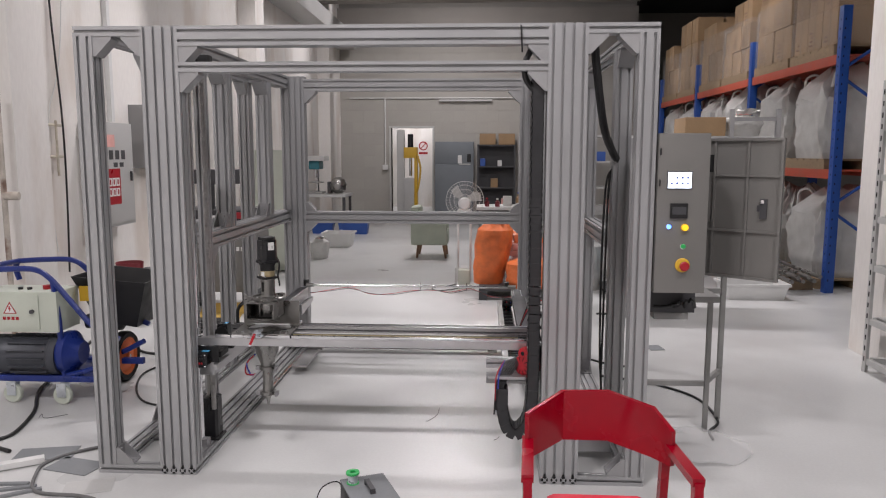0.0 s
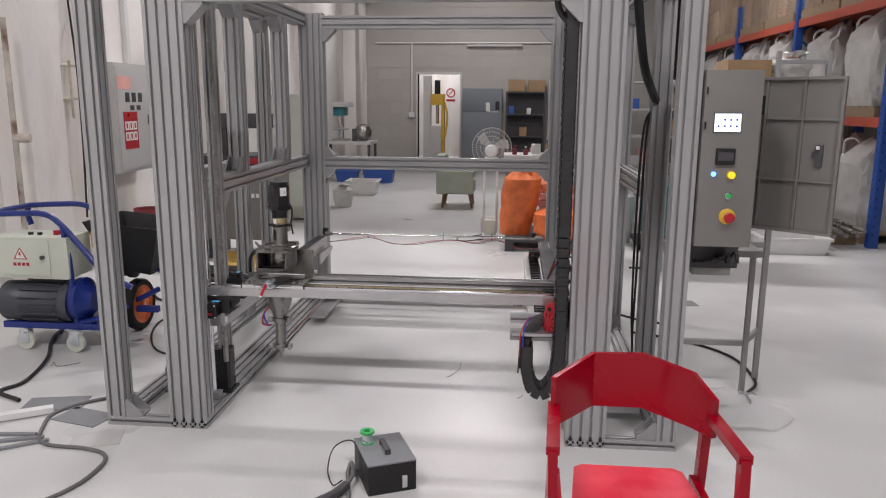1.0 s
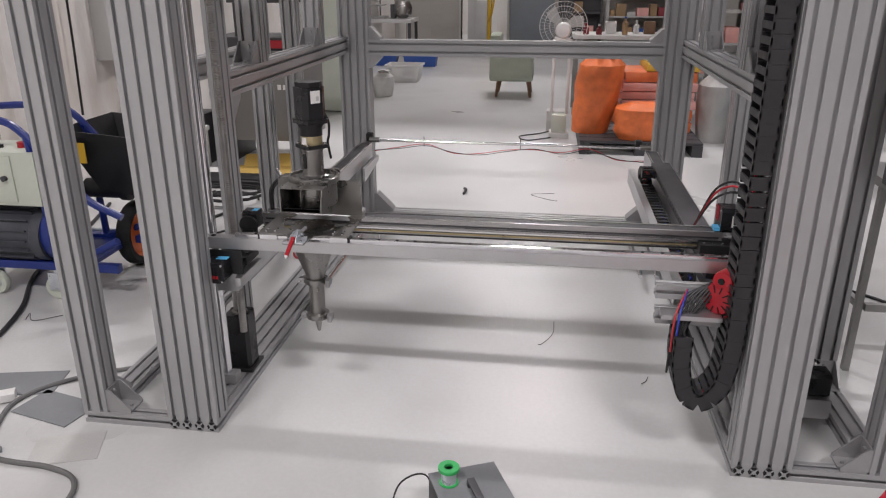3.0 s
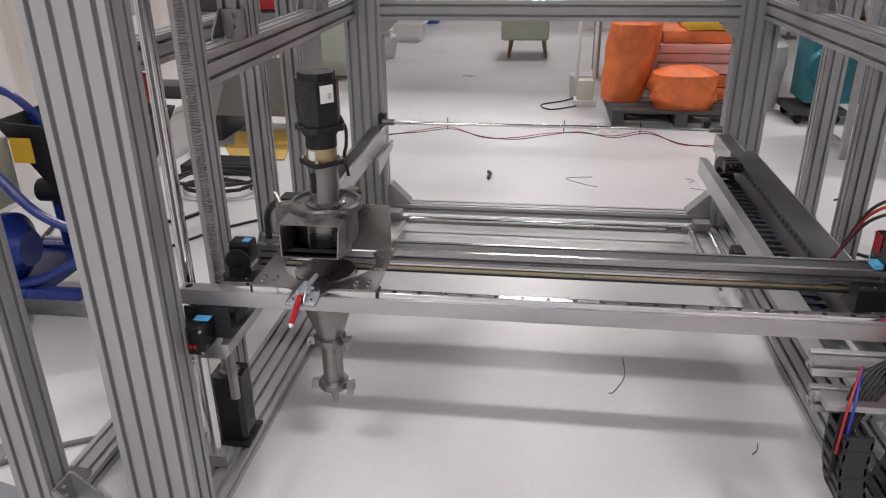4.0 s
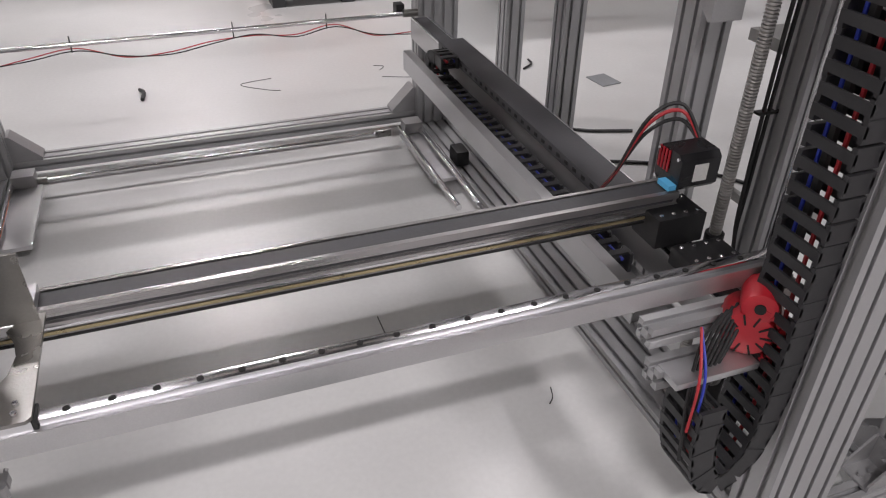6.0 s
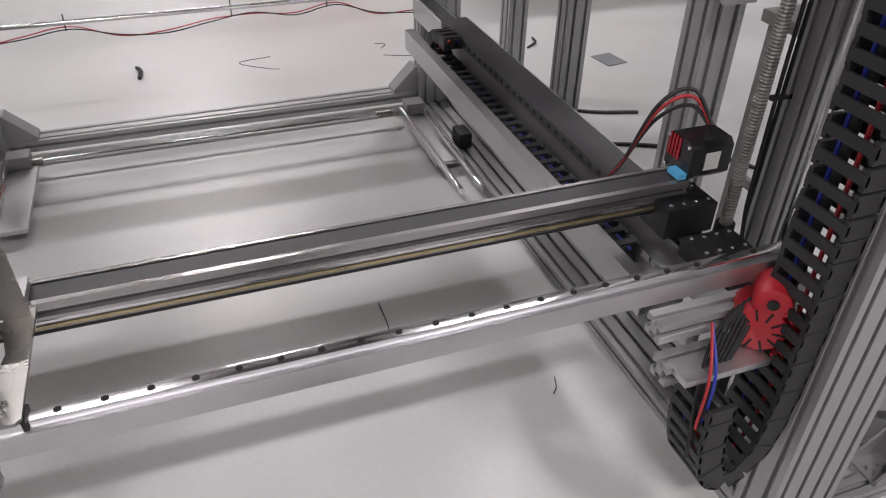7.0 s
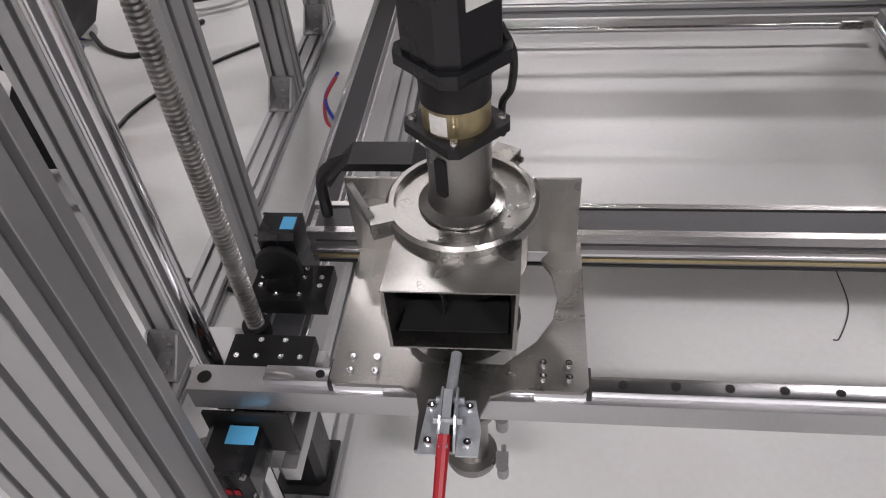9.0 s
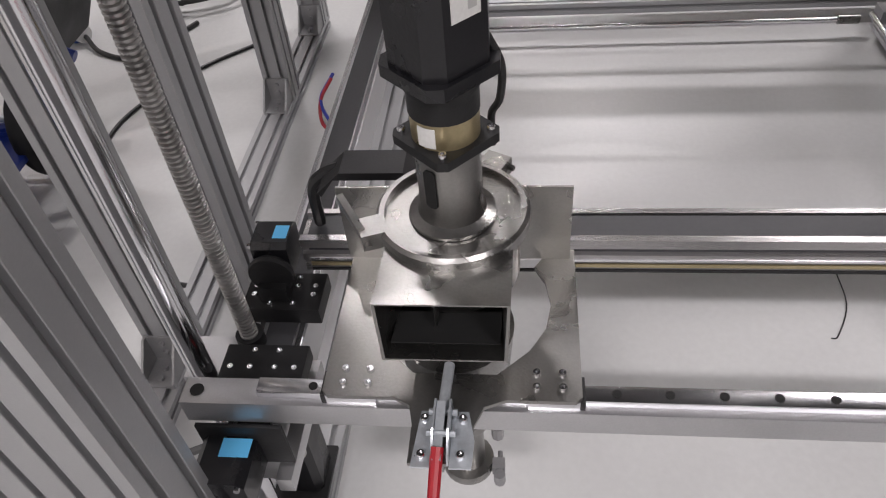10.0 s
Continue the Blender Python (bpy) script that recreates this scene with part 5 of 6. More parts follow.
prism(tri, [(-0.004, 0.018), (0.006, 0.018), (0.001, 0.004), (0.009, 0.004), (-0.004, -0.02), (-0.001, -0.003), (-0.01, -0.003)], (-2.875, 4.2595, 0.615), (-2.875, 4.259, 0.615), X_, Z_)
part("warning_bolt", tidy(tri), RED_PLASTIC, bx)
for k in range(4):
    part("lettering", box(B(), -2.925 + 0.028 * k, -2.905 + 0.028 * k, 4.2605, 4.2615, 0.545, 0.565), RED_PLASTIC, bx)
part("lock", rod(B(), (-2.73, 4.262, 0.60), (-2.73, 4.245, 0.60), 0.013, 12), DARK_GREY, bx)
part("red_button", rod(B(), (-2.70, 4.38, 0.722), (-2.70, 4.38, 0.748), 0.022, 16), RED_PLASTIC, bx)
for x in (-2.86, -2.80):
    part("knob", rod(B(), (x, 4.36, 0.722), (x, 4.36, 0.736), 0.015, 14), BLACK, bx)
mo = part("motor", tidy(lathe(B(), [(0.05, -0.48), (0.10, -0.47), (0.125, -0.44), (0.125, -0.33), (0.118, -0.32), (0.118, -0.06), (0.13, -0.05), (0.13, 0.0)], (-2.60, 4.36, 0.30), 32, "x")), MOTOR_GREY, pump, "dark grey electric motor with cooling fins")
for k in range(16):
    t = 2 * math.pi * k / 16
    d = V((0, math.cos(t), math.sin(t)))
    bm = B()
    prism(bm, [(0.115, -0.003), (0.135, -0.003), (0.135, 0.003), (0.115, 0.003)], (-2.91, 4.36, 0.30), (-2.67, 4.36, 0.30), d, V((0, -math.sin(t), math.cos(t))))
    part("fin", tidy(bm), MOTOR_GREY, mo)
part("gear_case", tidy(lathe(B(), [(0.135, 0.0), (0.14, 0.015), (0.14, 0.05), (0.10, 0.08), (0.07, 0.12)], (-2.60, 4.38, 0.31), 28, "x")), BLUE_FRAME, pump, "blue cast gear case")
hop = B()
v0 = [V(p) for p in ((-2.62, 4.52, 0.78), (-2.12, 4.52, 0.74), (-2.12, 5.02, 0.74), (-2.62, 5.02, 0.78))]
v1 = [V(p) for p in ((-2.5, 4.62, 0.46), (-2.24, 4.62, 0.42), (-2.24, 4.9, 0.42), (-2.5, 4.9, 0.46))]
shell(hop, (v0, v1), 0.012)
part("hopper", tidy(hop), BLACK, pump, "black tapered hopper")
part("sticker", tidy(prism(B(), [(0, 0), (0.09, 0), (0.09, 0.1), (0, 0.1)], (-2.56, 4.51, 0.62), (-2.56, 4.506, 0.62), X_, Z_)), YELLOW, pump)
def tube(pts, r=0.018, mat=BLUE_FRAME, name="frame_tube"):
    return part(name, hose(B(), [V(p) for p in pts], r, 10, 8), mat, pump)
for y in (4.30, 4.72):
    tube([(-3.1, y, 0.85), (-2.9, y, 0.862), (-2.72, y, 0.86), (-2.62, y, 0.80), (-2.50, y, 0.66), (-2.36, y, 0.50), (-2.2, y, 0.42)])
    tube([(-2.61, y, 0.79), (-2.59, y, 0.6), (-2.58, y, 0.4), (-2.57, y, 0.16)])
    tube([(-3.1, y, 0.85), (-3.12, y, 0.80), (-3.10, y, 0.72)])
    part("frame_beam", box(B(), -3.05, -2.25, y - 0.02, y + 0.02, 0.14, 0.18, 0.003), BLUE_FRAME, pump)
    tube([(-2.55, y, 0.18), (-2.4, y, 0.22), (-2.24, y, 0.30)])
tube([(-3.1, 4.30, 0.85), (-3.11, 4.5, 0.852), (-3.1, 4.72, 0.85)])
part("frame_plate", box(B(), -3.04, -2.42, 4.322, 4.698, 0.145, 0.165, 0.002), BLUE_FRAME, pump)
for x, y in ((-2.91, 4.29), (-2.57, 4.27)):
    wh = part("caster", tidy(lathe(B(), [(0.02, -0.018), (0.055, -0.018), (0.06, -0.01), (0.06, 0.01), (0.055, 0.018), (0.02, 0.018)], (x, y, 0.06), 22, "y")), BOX_GREEN, pump, "pale plastic castor")
    part("fork", box(B(), x - 0.03, x + 0.03, y - 0.026, y - 0.02, 0.05, 0.139, 0.002), ZINC, wh)
    part("fork", box(B(), x - 0.03, x + 0.03, y + 0.02, y + 0.026, 0.05, 0.139, 0.002), ZINC, wh)
for x in (-2.42, ):
    ty = part("wheel", tidy(lathe(B(), [(0.13, -0.03), (0.165, -0.035), (0.175, -0.02), (0.175, 0.02), (0.165, 0.035), (0.13, 0.03), (0.13, -0.03)], (x, 4.78, 0.175), 32, "x", False)), RUBBER, pump, "black tyre on an orange rim")
    part("rim", tidy(lathe(B(), [(0.0, -0.012), (0.03, -0.02), (0.04, -0.012), (0.11, -0.015), (0.132, -0.031), (0.132, 0.031), (0.11, 0.015), (0.04, 0.03), (0.03, 0.045), (0.0, 0.045)], (x, 4.78, 0.175), 32, "x")), ORANGE, ty)
    part("axle", rod(B(), (x + 0.046, 4.78, 0.175), (x - 0.3, 4.78, 0.175), 0.012, 10), ZINC, ty)
part("worm_outlet", tidy(lathe(B(), [(0.05, 0.0), (0.05, 0.2), (0.06, 0.2), (0.06, 0.24), (0.035, 0.26)], (-2.62, 4.70, 0.44), 20, "x")), BLACK, pump)

# fuse and hydrant boxes on the left wall
fx = WX
hb = thing("wall_box", (fx + 0.1, 6.82, 0.86), "grey hydrant box on the wall with red stickers", "box")
part("body", box(B(), fx, fx + 0.2, 6.56, 7.22, 0.86, 1.88, 0.004), GREY_LIGHT, hb)
part("panel", box(B(), fx + 0.2, fx + 0.208, 6.58, 7.19, 0.89, 1.85, 0.002), GREY_LIGHT, hb)
stk = part("sticker", box(B(), fx + 0.208, fx + 0.21, 6.66, 6.92, 1.08, 1.43), RED_PLASTIC, hb, "red notice with white fields")
for k in range(3):
    for j in range(2):
        part("field", box(B(), fx + 0.21, fx + 0.2112, 6.68 + 0.075 * k, 6.745 + 0.075 * k, 1.16 + 0.1 * j, 1.24 + 0.1 * j), LABEL, stk)
        part("lettering", box(B(), fx + 0.2112, fx + 0.212, 6.70 + 0.075 * k, 6.725 + 0.075 * k, 1.175 + 0.1 * j, 1.225 + 0.1 * j), RED_PLASTIC, stk)
part("sticker", box(B(), fx + 0.208, fx + 0.21, 6.59, 6.84, 1.64, 1.76), PINK_BAG, hb, "pink paper label")
for k in range(3):
    part("lettering", box(B(), fx + 0.208, fx + 0.2092, 6.72 + 0.12 * k, 6.80 + 0.12 * k, 1.52, 1.61), DARK_GREY, hb)
for k in range(2):
    part("lettering", box(B(), fx + 0.208, fx + 0.2092, 6.80 + 0.12 * k, 6.88 + 0.12 * k, 1.40 + 0.045, 1.49), DARK_GREY, hb)
part("handle", box(B(), fx + 0.208, fx + 0.225, 7.13, 7.155, 1.30, 1.40), DARK_GREY, hb)
hb.location.y += 0.17
fb = thing("wall_box", (fx + 0.1, 8.1, 1.2), "dark grey fuse box fixed high on the wall", "box")
part("body", box(B(), fx, fx + 0.16, 7.75, 8.30, 1.42, 2.10, 0.004), CABINET_IN, fb)
part("panel", box(B(), fx + 0.16, fx + 0.166, 7.77, 8.28, 1.44, 2.08, 0.002), CABINET_IN, fb)
part("vent", box(B(), fx + 0.166, fx + 0.169, 8.15, 8.20, 1.72, 1.82), DARK_GREY, fb)
pf = thing("pipe_rack", (fx + 0.05, 6.5, 1.5), "yellowed white pipe ends fixed to the wall", "pipe")
for z in (1.55, 1.83):
    part("pipe", rod(B(), (fx + 0.03, 5.95, z), (fx + 0.03, 6.40, z), 0.013, 10), PIPE_OLD, pf)
for y in (6.06, 6.30):
    part("pipe", rod(B(), (fx + 0.045, y, 1.38), (fx + 0.045, y, 1.87), 0.011, 10), PIPE_OLD, pf)
solo("wall_cable", hose(B(), [V((fx + 0.02, 6.35, 4.6)), V((fx + 0.02, 6.36, 3.0)), V((fx + 0.06, 6.38, 1.9)), V((fx + 0.06, 6.38, 1.2)), V((fx + 0.05, 6.36, 0.5))], 0.009, 6, 10), CABLE_BLACK, "black cable hanging down the wall", "cable")
solo("wall_cable", hose(B(), [V((fx + 0.02, 6.7, 4.6)), V((fx + 0.02, 6.5, 2.6)), V((fx + 0.02, 6.24, 1.9)), V((fx + 0.02, 6.2, 1.2)), V((fx + 0.02, 6.25, 0.7))], 0.005, 6, 10), WHITE_PL, "thin white cable hanging down the wall", "cable")
solo("wall_conduit", box(B(), fx, fx + 0.05, 7.30, 7.36, 1.9, 4.6), WHITE_PL, "white cable trunking on the wall", "conduit")

rp = thing("rusty_pipe", (WX + 0.31, 5.13, 0), "rusty old pipe with a valve on the pilaster", "pipe")
part("pipe", rod(B(), (WX + 0.31, 5.13, 0.0), (WX + 0.31, 5.13, 2.1), 0.02, 12), RUST, rp)
part("valve", rod(B(), (WX + 0.31, 5.13, 1.27), (WX + 0.41, 5.15, 1.27), 0.032, 14), RUST, rp)
part("foot", box(B(), WX + 0.28, WX + 0.34, 5.1, 5.16, 0.0, 0.02, 0.004), RUST, rp)

# clutter between the machine and the left wall
cr = thing("crate", (-3.2, 6.5, 0), "white polystyrene crate on the floor", "crate")
part("body", box(B(), -3.32, -2.98, 6.4, 6.9, 0, 0.30, 0.015), WHITE_PL, cr)
part("lid", box(B(), -3.33, -2.97, 6.39, 6.91, 0.30, 0.34, 0.01), WHITE_PL, cr)
solo("red_bin", lathe(B(), [(0.09, 0.34), (0.12, 0.56), (0.125, 0.56), (0.11, 0.36), (0.0, 0.36)], (-3.25, 6.6, 0), 20), MAROON, "red plastic bin on the white crate", "bin")
solo("tool_tray", box(B(), -3.38, -3.02, 6.95, 7.2, 0.0, 0.42, 0.01), DARK_GREY, "dark grey tool box on the floor", "box")
gm1 = thing("printer_machine", (-2.6, 7.3, 0), "dark grey bench machine with a red lit panel", "machine")
part("base", box(B(), -2.98, -2.2, 7.0, 7.6, 0.20, 0.92, 0.02), CABINET, gm1)
part("casing", box(B(), -2.98, -2.25, 7.05, 7.6, 0.92, 1.02, 0.01), DARK_GREY, gm1)
part("column", box(B(), -2.76, -2.66, 7.1, 7.3, 1.02, 1.38, 0.008), DARK_GREY, gm1)
part("bridge", box(B(), -2.80, -2.25, 7.08, 7.3, 1.28, 1.42, 0.008), DARK_GREY, gm1)
part("panel", box(B(), -2.52, -2.30, 7.03, 7.05, 0.94, 1.0), RED_PLASTIC, gm1)
for x in (-2.9, -2.28):
    part("foot", box(B(), x - 0.05, x + 0.05, 7.05, 7.55, 0, 0.20, 0.004), DARK_GREY, gm1)
for k in range(4):
    part("lettering", box(B(), -2.40 + 0.045 * k, -2.37 + 0.045 * k, 6.998, 7.0, 0.62, 0.66), LABEL, gm1)
ybx = thing("yellow_box", (-2.5, 6.75, 0), "flattened yellow cardboard box lying on the floor", "box")
part("panel", box(B(), -0.24, 0.24, -0.2, 0.2, 0.0, 0.012, 0.002, pose(-2.5, 6.75, 0.001, 0, 0, 12)), YELLOW_CARD, ybx)
part("flap", box(B(), -0.24, 0.24, -0.09, 0.09, 0.0, 0.008, 0.002, pose(-2.47, 6.98, 0.035, 28, 0, 12)), YELLOW_CARD, ybx)
part("liner", box(B(), -0.15, 0.15, -0.12, 0.12, 0.0, 0.006, 0.001, pose(-2.78, 6.7, 0.014, 0, 4, 30)), LABEL, ybx, "white paper liner")
solo("black_tray", box(B(), -2.8, -2.3, 6.25, 6.5, 0.0, 0.06, 0.01), BLACK, "flat black plastic tray on the floor", "tray")
pc = thing("locker", (-2.6, 9.8, 0), "tall pale green grey steel cupboard", "cupboard")
part("body", box(B(), -3.0, -2.45, 9.5, 9.95, 0.02, 1.62, 0.006), BOX_GREEN, pc)
part("door", box(B(), -2.99, -2.46, 9.488, 9.5, 0.06, 1.58, 0.003), BOX_GREEN, pc)

# ---- far end of the hall ----
# pallet with orange bags
def pallet(x0, x1, y0, y1, z, mat=PALLET_WOOD, label="worn wooden pallet under the rack load", group="pallets"):
    ob = thing("pallet", ((x0 + x1) / 2, (y0 + y1) / 2, z), label, "pallet", group)
    n = 6
    for k in range(n):
        a = y0 + (y1 - y0) * k / n
        part("board", box(B(), x0, x1, a + 0.01, a + (y1 - y0) / n - 0.01, z + 0.10, z + 0.122), mat, ob)
    for x in (x0, (x0 + x1) / 2 - 0.045, x1 - 0.09):
        part("bearer", box(B(), x, x + 0.09, y0, y1, z, z + 0.10), mat, ob)
    return ob


def sack(name, cx, cy, z0, w, d, h, mat, label, group="", lean=0.0, tied=True, seed=0, category="bag"):
    """A filled woven sack: bulging sides, creases, a gathered top."""
    bm = B()
    nr, ns = 26, 44
    rings = []
    for i in range(nr + 1):
        f = i / nr
        if tied:
            prof = (0.80 + 0.55 * f) if f < 0.2 else (0.93 + 0.10 * math.sin((f - 0.2) * 3.2)) if f < 0.85 else 0.99 - (f - 0.85) * 3.6
        else:
            prof = (0.86 + 0.7 * f) if f < 0.2 else 1.0 - 0.04 * (f - 0.2) if f < 0.86 else 0.97 - (f - 0.86) * 3.4
        ring = []
        for j in range(ns):
            t = 2 * math.pi * j / ns
            e = 0.72 if not tied else 0.9
            ct, st2 = math.cos(t), math.sin(t)
            x = math.copysign(abs(ct) ** e, ct) * w / 2
            y = math.copysign(abs(st2) ** e, st2) * d / 2
            crease = 1 + 0.07 * noise.noise(V((ct * 2.2 + seed, st2 * 2.2, f * 4))) + 0.03 * noise.noise(V((ct * 7, st2 * 7 + seed, f * 9))) + 0.02 * noise.noise(V((ct * 15, st2 * 15 + seed, f * 16)))
            if f > 0.8:
                crease += 0.06 * math.sin(9 * t + seed) * (f - 0.8) * 5
            ring.append(bm.verts.new((cx + x * prof * crease + lean * f * h, cy + y * prof * crease, z0 + h * f)))
        rings.append(ring)
    for a, b in zip(rings, rings[1:]):
        for j in range(ns):
            k = (j + 1) % ns
            bm.faces.new((a[j], a[k], b[k], b[j]))
    bm.faces.new(rings[0][::-1])
    bm.faces.new(rings[-1])
    ob = solo(name, bm, mat, label, category, group)
    if tied:
        tx, tz = cx + lean * h, z0 + h
        bm = B()
        rows = []
        for i in range(5):
            f = i / 4
            rr = w * (0.15 + 0.13 * abs(f - 0.3) * 1.5)
            rows.append([bm.verts.new((tx + rr * (1 + 0.22 * math.sin(7 * t + seed)) * math.cos(t) + 0.03 * f, cy + rr * (1 + 0.22 * math.sin(7 * t + seed)) * math.sin(t) - 0.05 * f, tz - 0.012 + 0.075 * w / 0.4 * f * (1 + 0.2 * math.sin(3 * t)))) for t in [2 * math.pi * q / 28 for q in range(28)]])
        for a, b in zip(rows, rows[1:]):
            for q in range(28):
                bm.faces.new((a[q], a[(q + 1) % 28], b[(q + 1) % 28], b[q]))
        bm.faces.new(rows[-1])
        part("gathered_neck", bm, mat, ob)
        part("tie", hose(B(), [V((tx + w * 0.19 * math.cos(t) + 0.01, cy + w * 0.19 * math.sin(t) - 0.012, tz + 0.012)) for t in [2 * math.pi * q / 12 for q in range(13)]], 0.006, 5, 2), PINK_BAG, ob)
    return ob


pallet(0.05, 1.10, 7.75, 8.75, 0.0, DARK_GREY, "dark plastic pallet under the orange bags", "")
sack("sack", 0.15, 8.20, 0.122, 0.40, 0.38, 0.72, ORANGE_BAG, "tall full orange woven sack, tied at the top", "sacks on the pallet", 0.13, True, 1)
sack("sack", 0.60, 7.95, 0.122, 0.50, 0.36, 0.31, ORANGE_BAG, "small squat orange woven sack with a folded top", "sacks on the pallet", 0.0, False, 4)
STACK = [("orange", ORANGE_BAG, 0.10), ("orange", ORANGE_BAG, 0.11), ("pink", PINK_BAG, 0.085), ("pink", PINK_BAG, 0.075), ("pink", PINK_BAG, 0.08), ("orange", ORANGE_BAG, 0.10), ("yellow", YELLOW, 0.07)]
zs = 0.122
for k, (colour, mat, h) in enumerate(STACK):
    bm = B()
    box(bm, 0.40 + 0.018 * (k % 3) + (0.22 if colour == "yellow" else 0), 1.08 - 0.012 * (k % 2), 8.18 + 0.015 * (k % 2), 8.72, zs + 0.001, zs + h, h * 0.36)
    bmesh.ops.subdivide_edges(bm, edges=[e for e in bm.edges if e.calc_length() > 0.3], cuts=9, use_grid_fill=True)
    for v in bm.verts:
        v.co += V((0.03 * noise.noise(v.co * 6), 0.03 * noise.noise(v.co * 6 + V((3, 1, 2))), 0.006 * noise.noise(v.co * 13)))
    zs += h
    solo("flat_sack", tidy(bm), mat, "flat %s sack lying in a stack on the pallet" % colour, "bag", "flat sacks on the pallet")
sack("film_bag", 1.32, 8.5, 0.0, 0.34, 0.34, 0.62, BULK, "crumpled white film bag beside the pallet", "", 0.0, True, 7)
solo("white_box", box(B(), -0.25, -0.05, 8.75, 8.95, 0, 0.2, 0.01), WHITE_PL, "small white box behind the fan", "box")

# pedestal fan
fan = thing("pedestal_fan", (-0.12, 8.5, 0), "white pedestal fan with wire guard on a cream base", "fan")
part("base", box(B(), -0.22, -0.03, 8.40, 8.60, 0.0, 0.05, 0.01), WHITE_PL, fan)
part("base_block", box(B(), -0.20, -0.06, 8.43, 8.57, 0.05, 0.22, 0.01), BOX_GREEN, fan, "cream control block")
for x in (-0.205, -0.06):
    part("post", rod(B(), (x, 8.5, 0.22), (x, 8.5, 0.92), 0.016, 12), WHITE_PL, fan)
part("crossbar", rod(B(), (-0.205, 8.5, 0.92), (-0.06, 8.5, 0.92), 0.016, 12), WHITE_PL, fan)
part("motor", tidy(lathe(B(), [(0.02, 0.0), (0.06, 0.01), (0.075, 0.06), (0.06, 0.14), (0.02, 0.15)], (-0.13, 8.44, 1.0), 24, "y")), WHITE_PL, fan)
part("neck", rod(B(), (-0.13, 8.5, 0.92), (-0.13, 8.5, 1.0), 0.02, 12), WHITE_PL, fan)
bm = B()
for r in (0.07, 0.13, 0.18, 0.225):
    pts = [V((-0.13 + r * math.cos(t), 8.66 - 0.02 * (r > 0.2), 1.03 + r * math.sin(t))) for t in [2 * math.pi * k / 24 for k in range(25)]]
    hose(bm, pts, 0.003, 5, 2)
for k in range(40):
    t = 2 * math.pi * k / 40
    rod(bm, (-0.13 + 0.04 * math.cos(t), 8.66, 1.03 + 0.04 * math.sin(t)), (-0.13 + 0.225 * math.cos(t), 8.64, 1.03 + 0.225 * math.sin(t)), 0.0015, 4)
tagged(part("guard", bm, WHITE_PL, fan), kind="stuff")
for k in range(3):
    t = 2 * math.pi * k / 3 + 0.3
    bm = B()
    prism(bm, [(0.03, -0.02), (0.19, -0.07), (0.2, 0.03), (0.12, 0.06), (0.03, 0.02)], (-0.13, 8.68, 1.03), (-0.13, 8.685, 1.03), V((math.cos(t), 0, math.sin(t))), V((-math.sin(t), 0.15, math.cos(t))))
    part("blade", tidy(bm), GREY_LIGHT, fan)
floor_cable([(-0.2, 8.4), (-0.42, 8.25), (-0.50, 8.42), (-0.3, 8.6), (-0.16, 8.8)], 0.006, CABLE_BLACK, "black cable coiled beside the fan")

# sage armchair
ac = thing("armchair", (-0.69, 11.0, 0), "sage green upholstered armchair on wooden legs", "armchair")
part("seat", box(B(), -0.90, -0.44, 10.86, 11.42, 0.20, 0.42, 0.05), SAGE, ac)
part("backrest", box(B(), -1.0, -0.86, 10.84, 11.44, 0.20, 0.78, 0.05), SAGE, ac)
part("armrest", box(B(), -0.95, -0.45, 10.82, 10.92, 0.22, 0.55, 0.04), SAGE, ac)
part("armrest", box(B(), -0.95, -0.45, 11.37, 11.47, 0.22, 0.55, 0.04), SAGE, ac)
for x, y in ((-0.88, 10.9), (-0.50, 10.9), (-0.88, 11.38), (-0.50, 11.38)):
    part("leg", rod(B(), (x, y, 0.20), (x + (0.03 if x > -0.6 else -0.03), y, 0.0), 0.025, 10, 0.016), WOOD, ac)

# teal machine beside the rear posts
tm = thing("blower", (1.65, 8.1, 0), "dark teal machine on small castors", "machine")
part("body", box(B(), 1.52, 2.05, 7.95, 8.35, 0.16, 0.70, 0.03), TEAL, tm)
part("drum", tidy(lathe(B(), [(0.02, 0.0), (0.13, 0.01), (0.14, 0.03), (0.14, 0.1)], (1.63, 7.86, 0.45), 24, "y")), TEAL, tm)
part("base", box(B(), 1.44, 1.84, 7.93, 8.37, 0.07, 0.12, 0.006), DARK_GREY, tm)
for x in (1.50, 1.78):
    part("castor", tidy(lathe(B(), [(0.01, -0.012), (0.034, -0.012), (0.035, 0), (0.034, 0.012), (0.01, 0.012)], (x, 7.98, 0.035), 14, "y")), RUBBER, tm)
    part("castor", tidy(lathe(B(), [(0.01, -0.012), (0.034, -0.012), (0.035, 0), (0.034, 0.012), (0.01, 0.012)], (x, 8.32, 0.035), 14, "y")), RUBBER, tm)

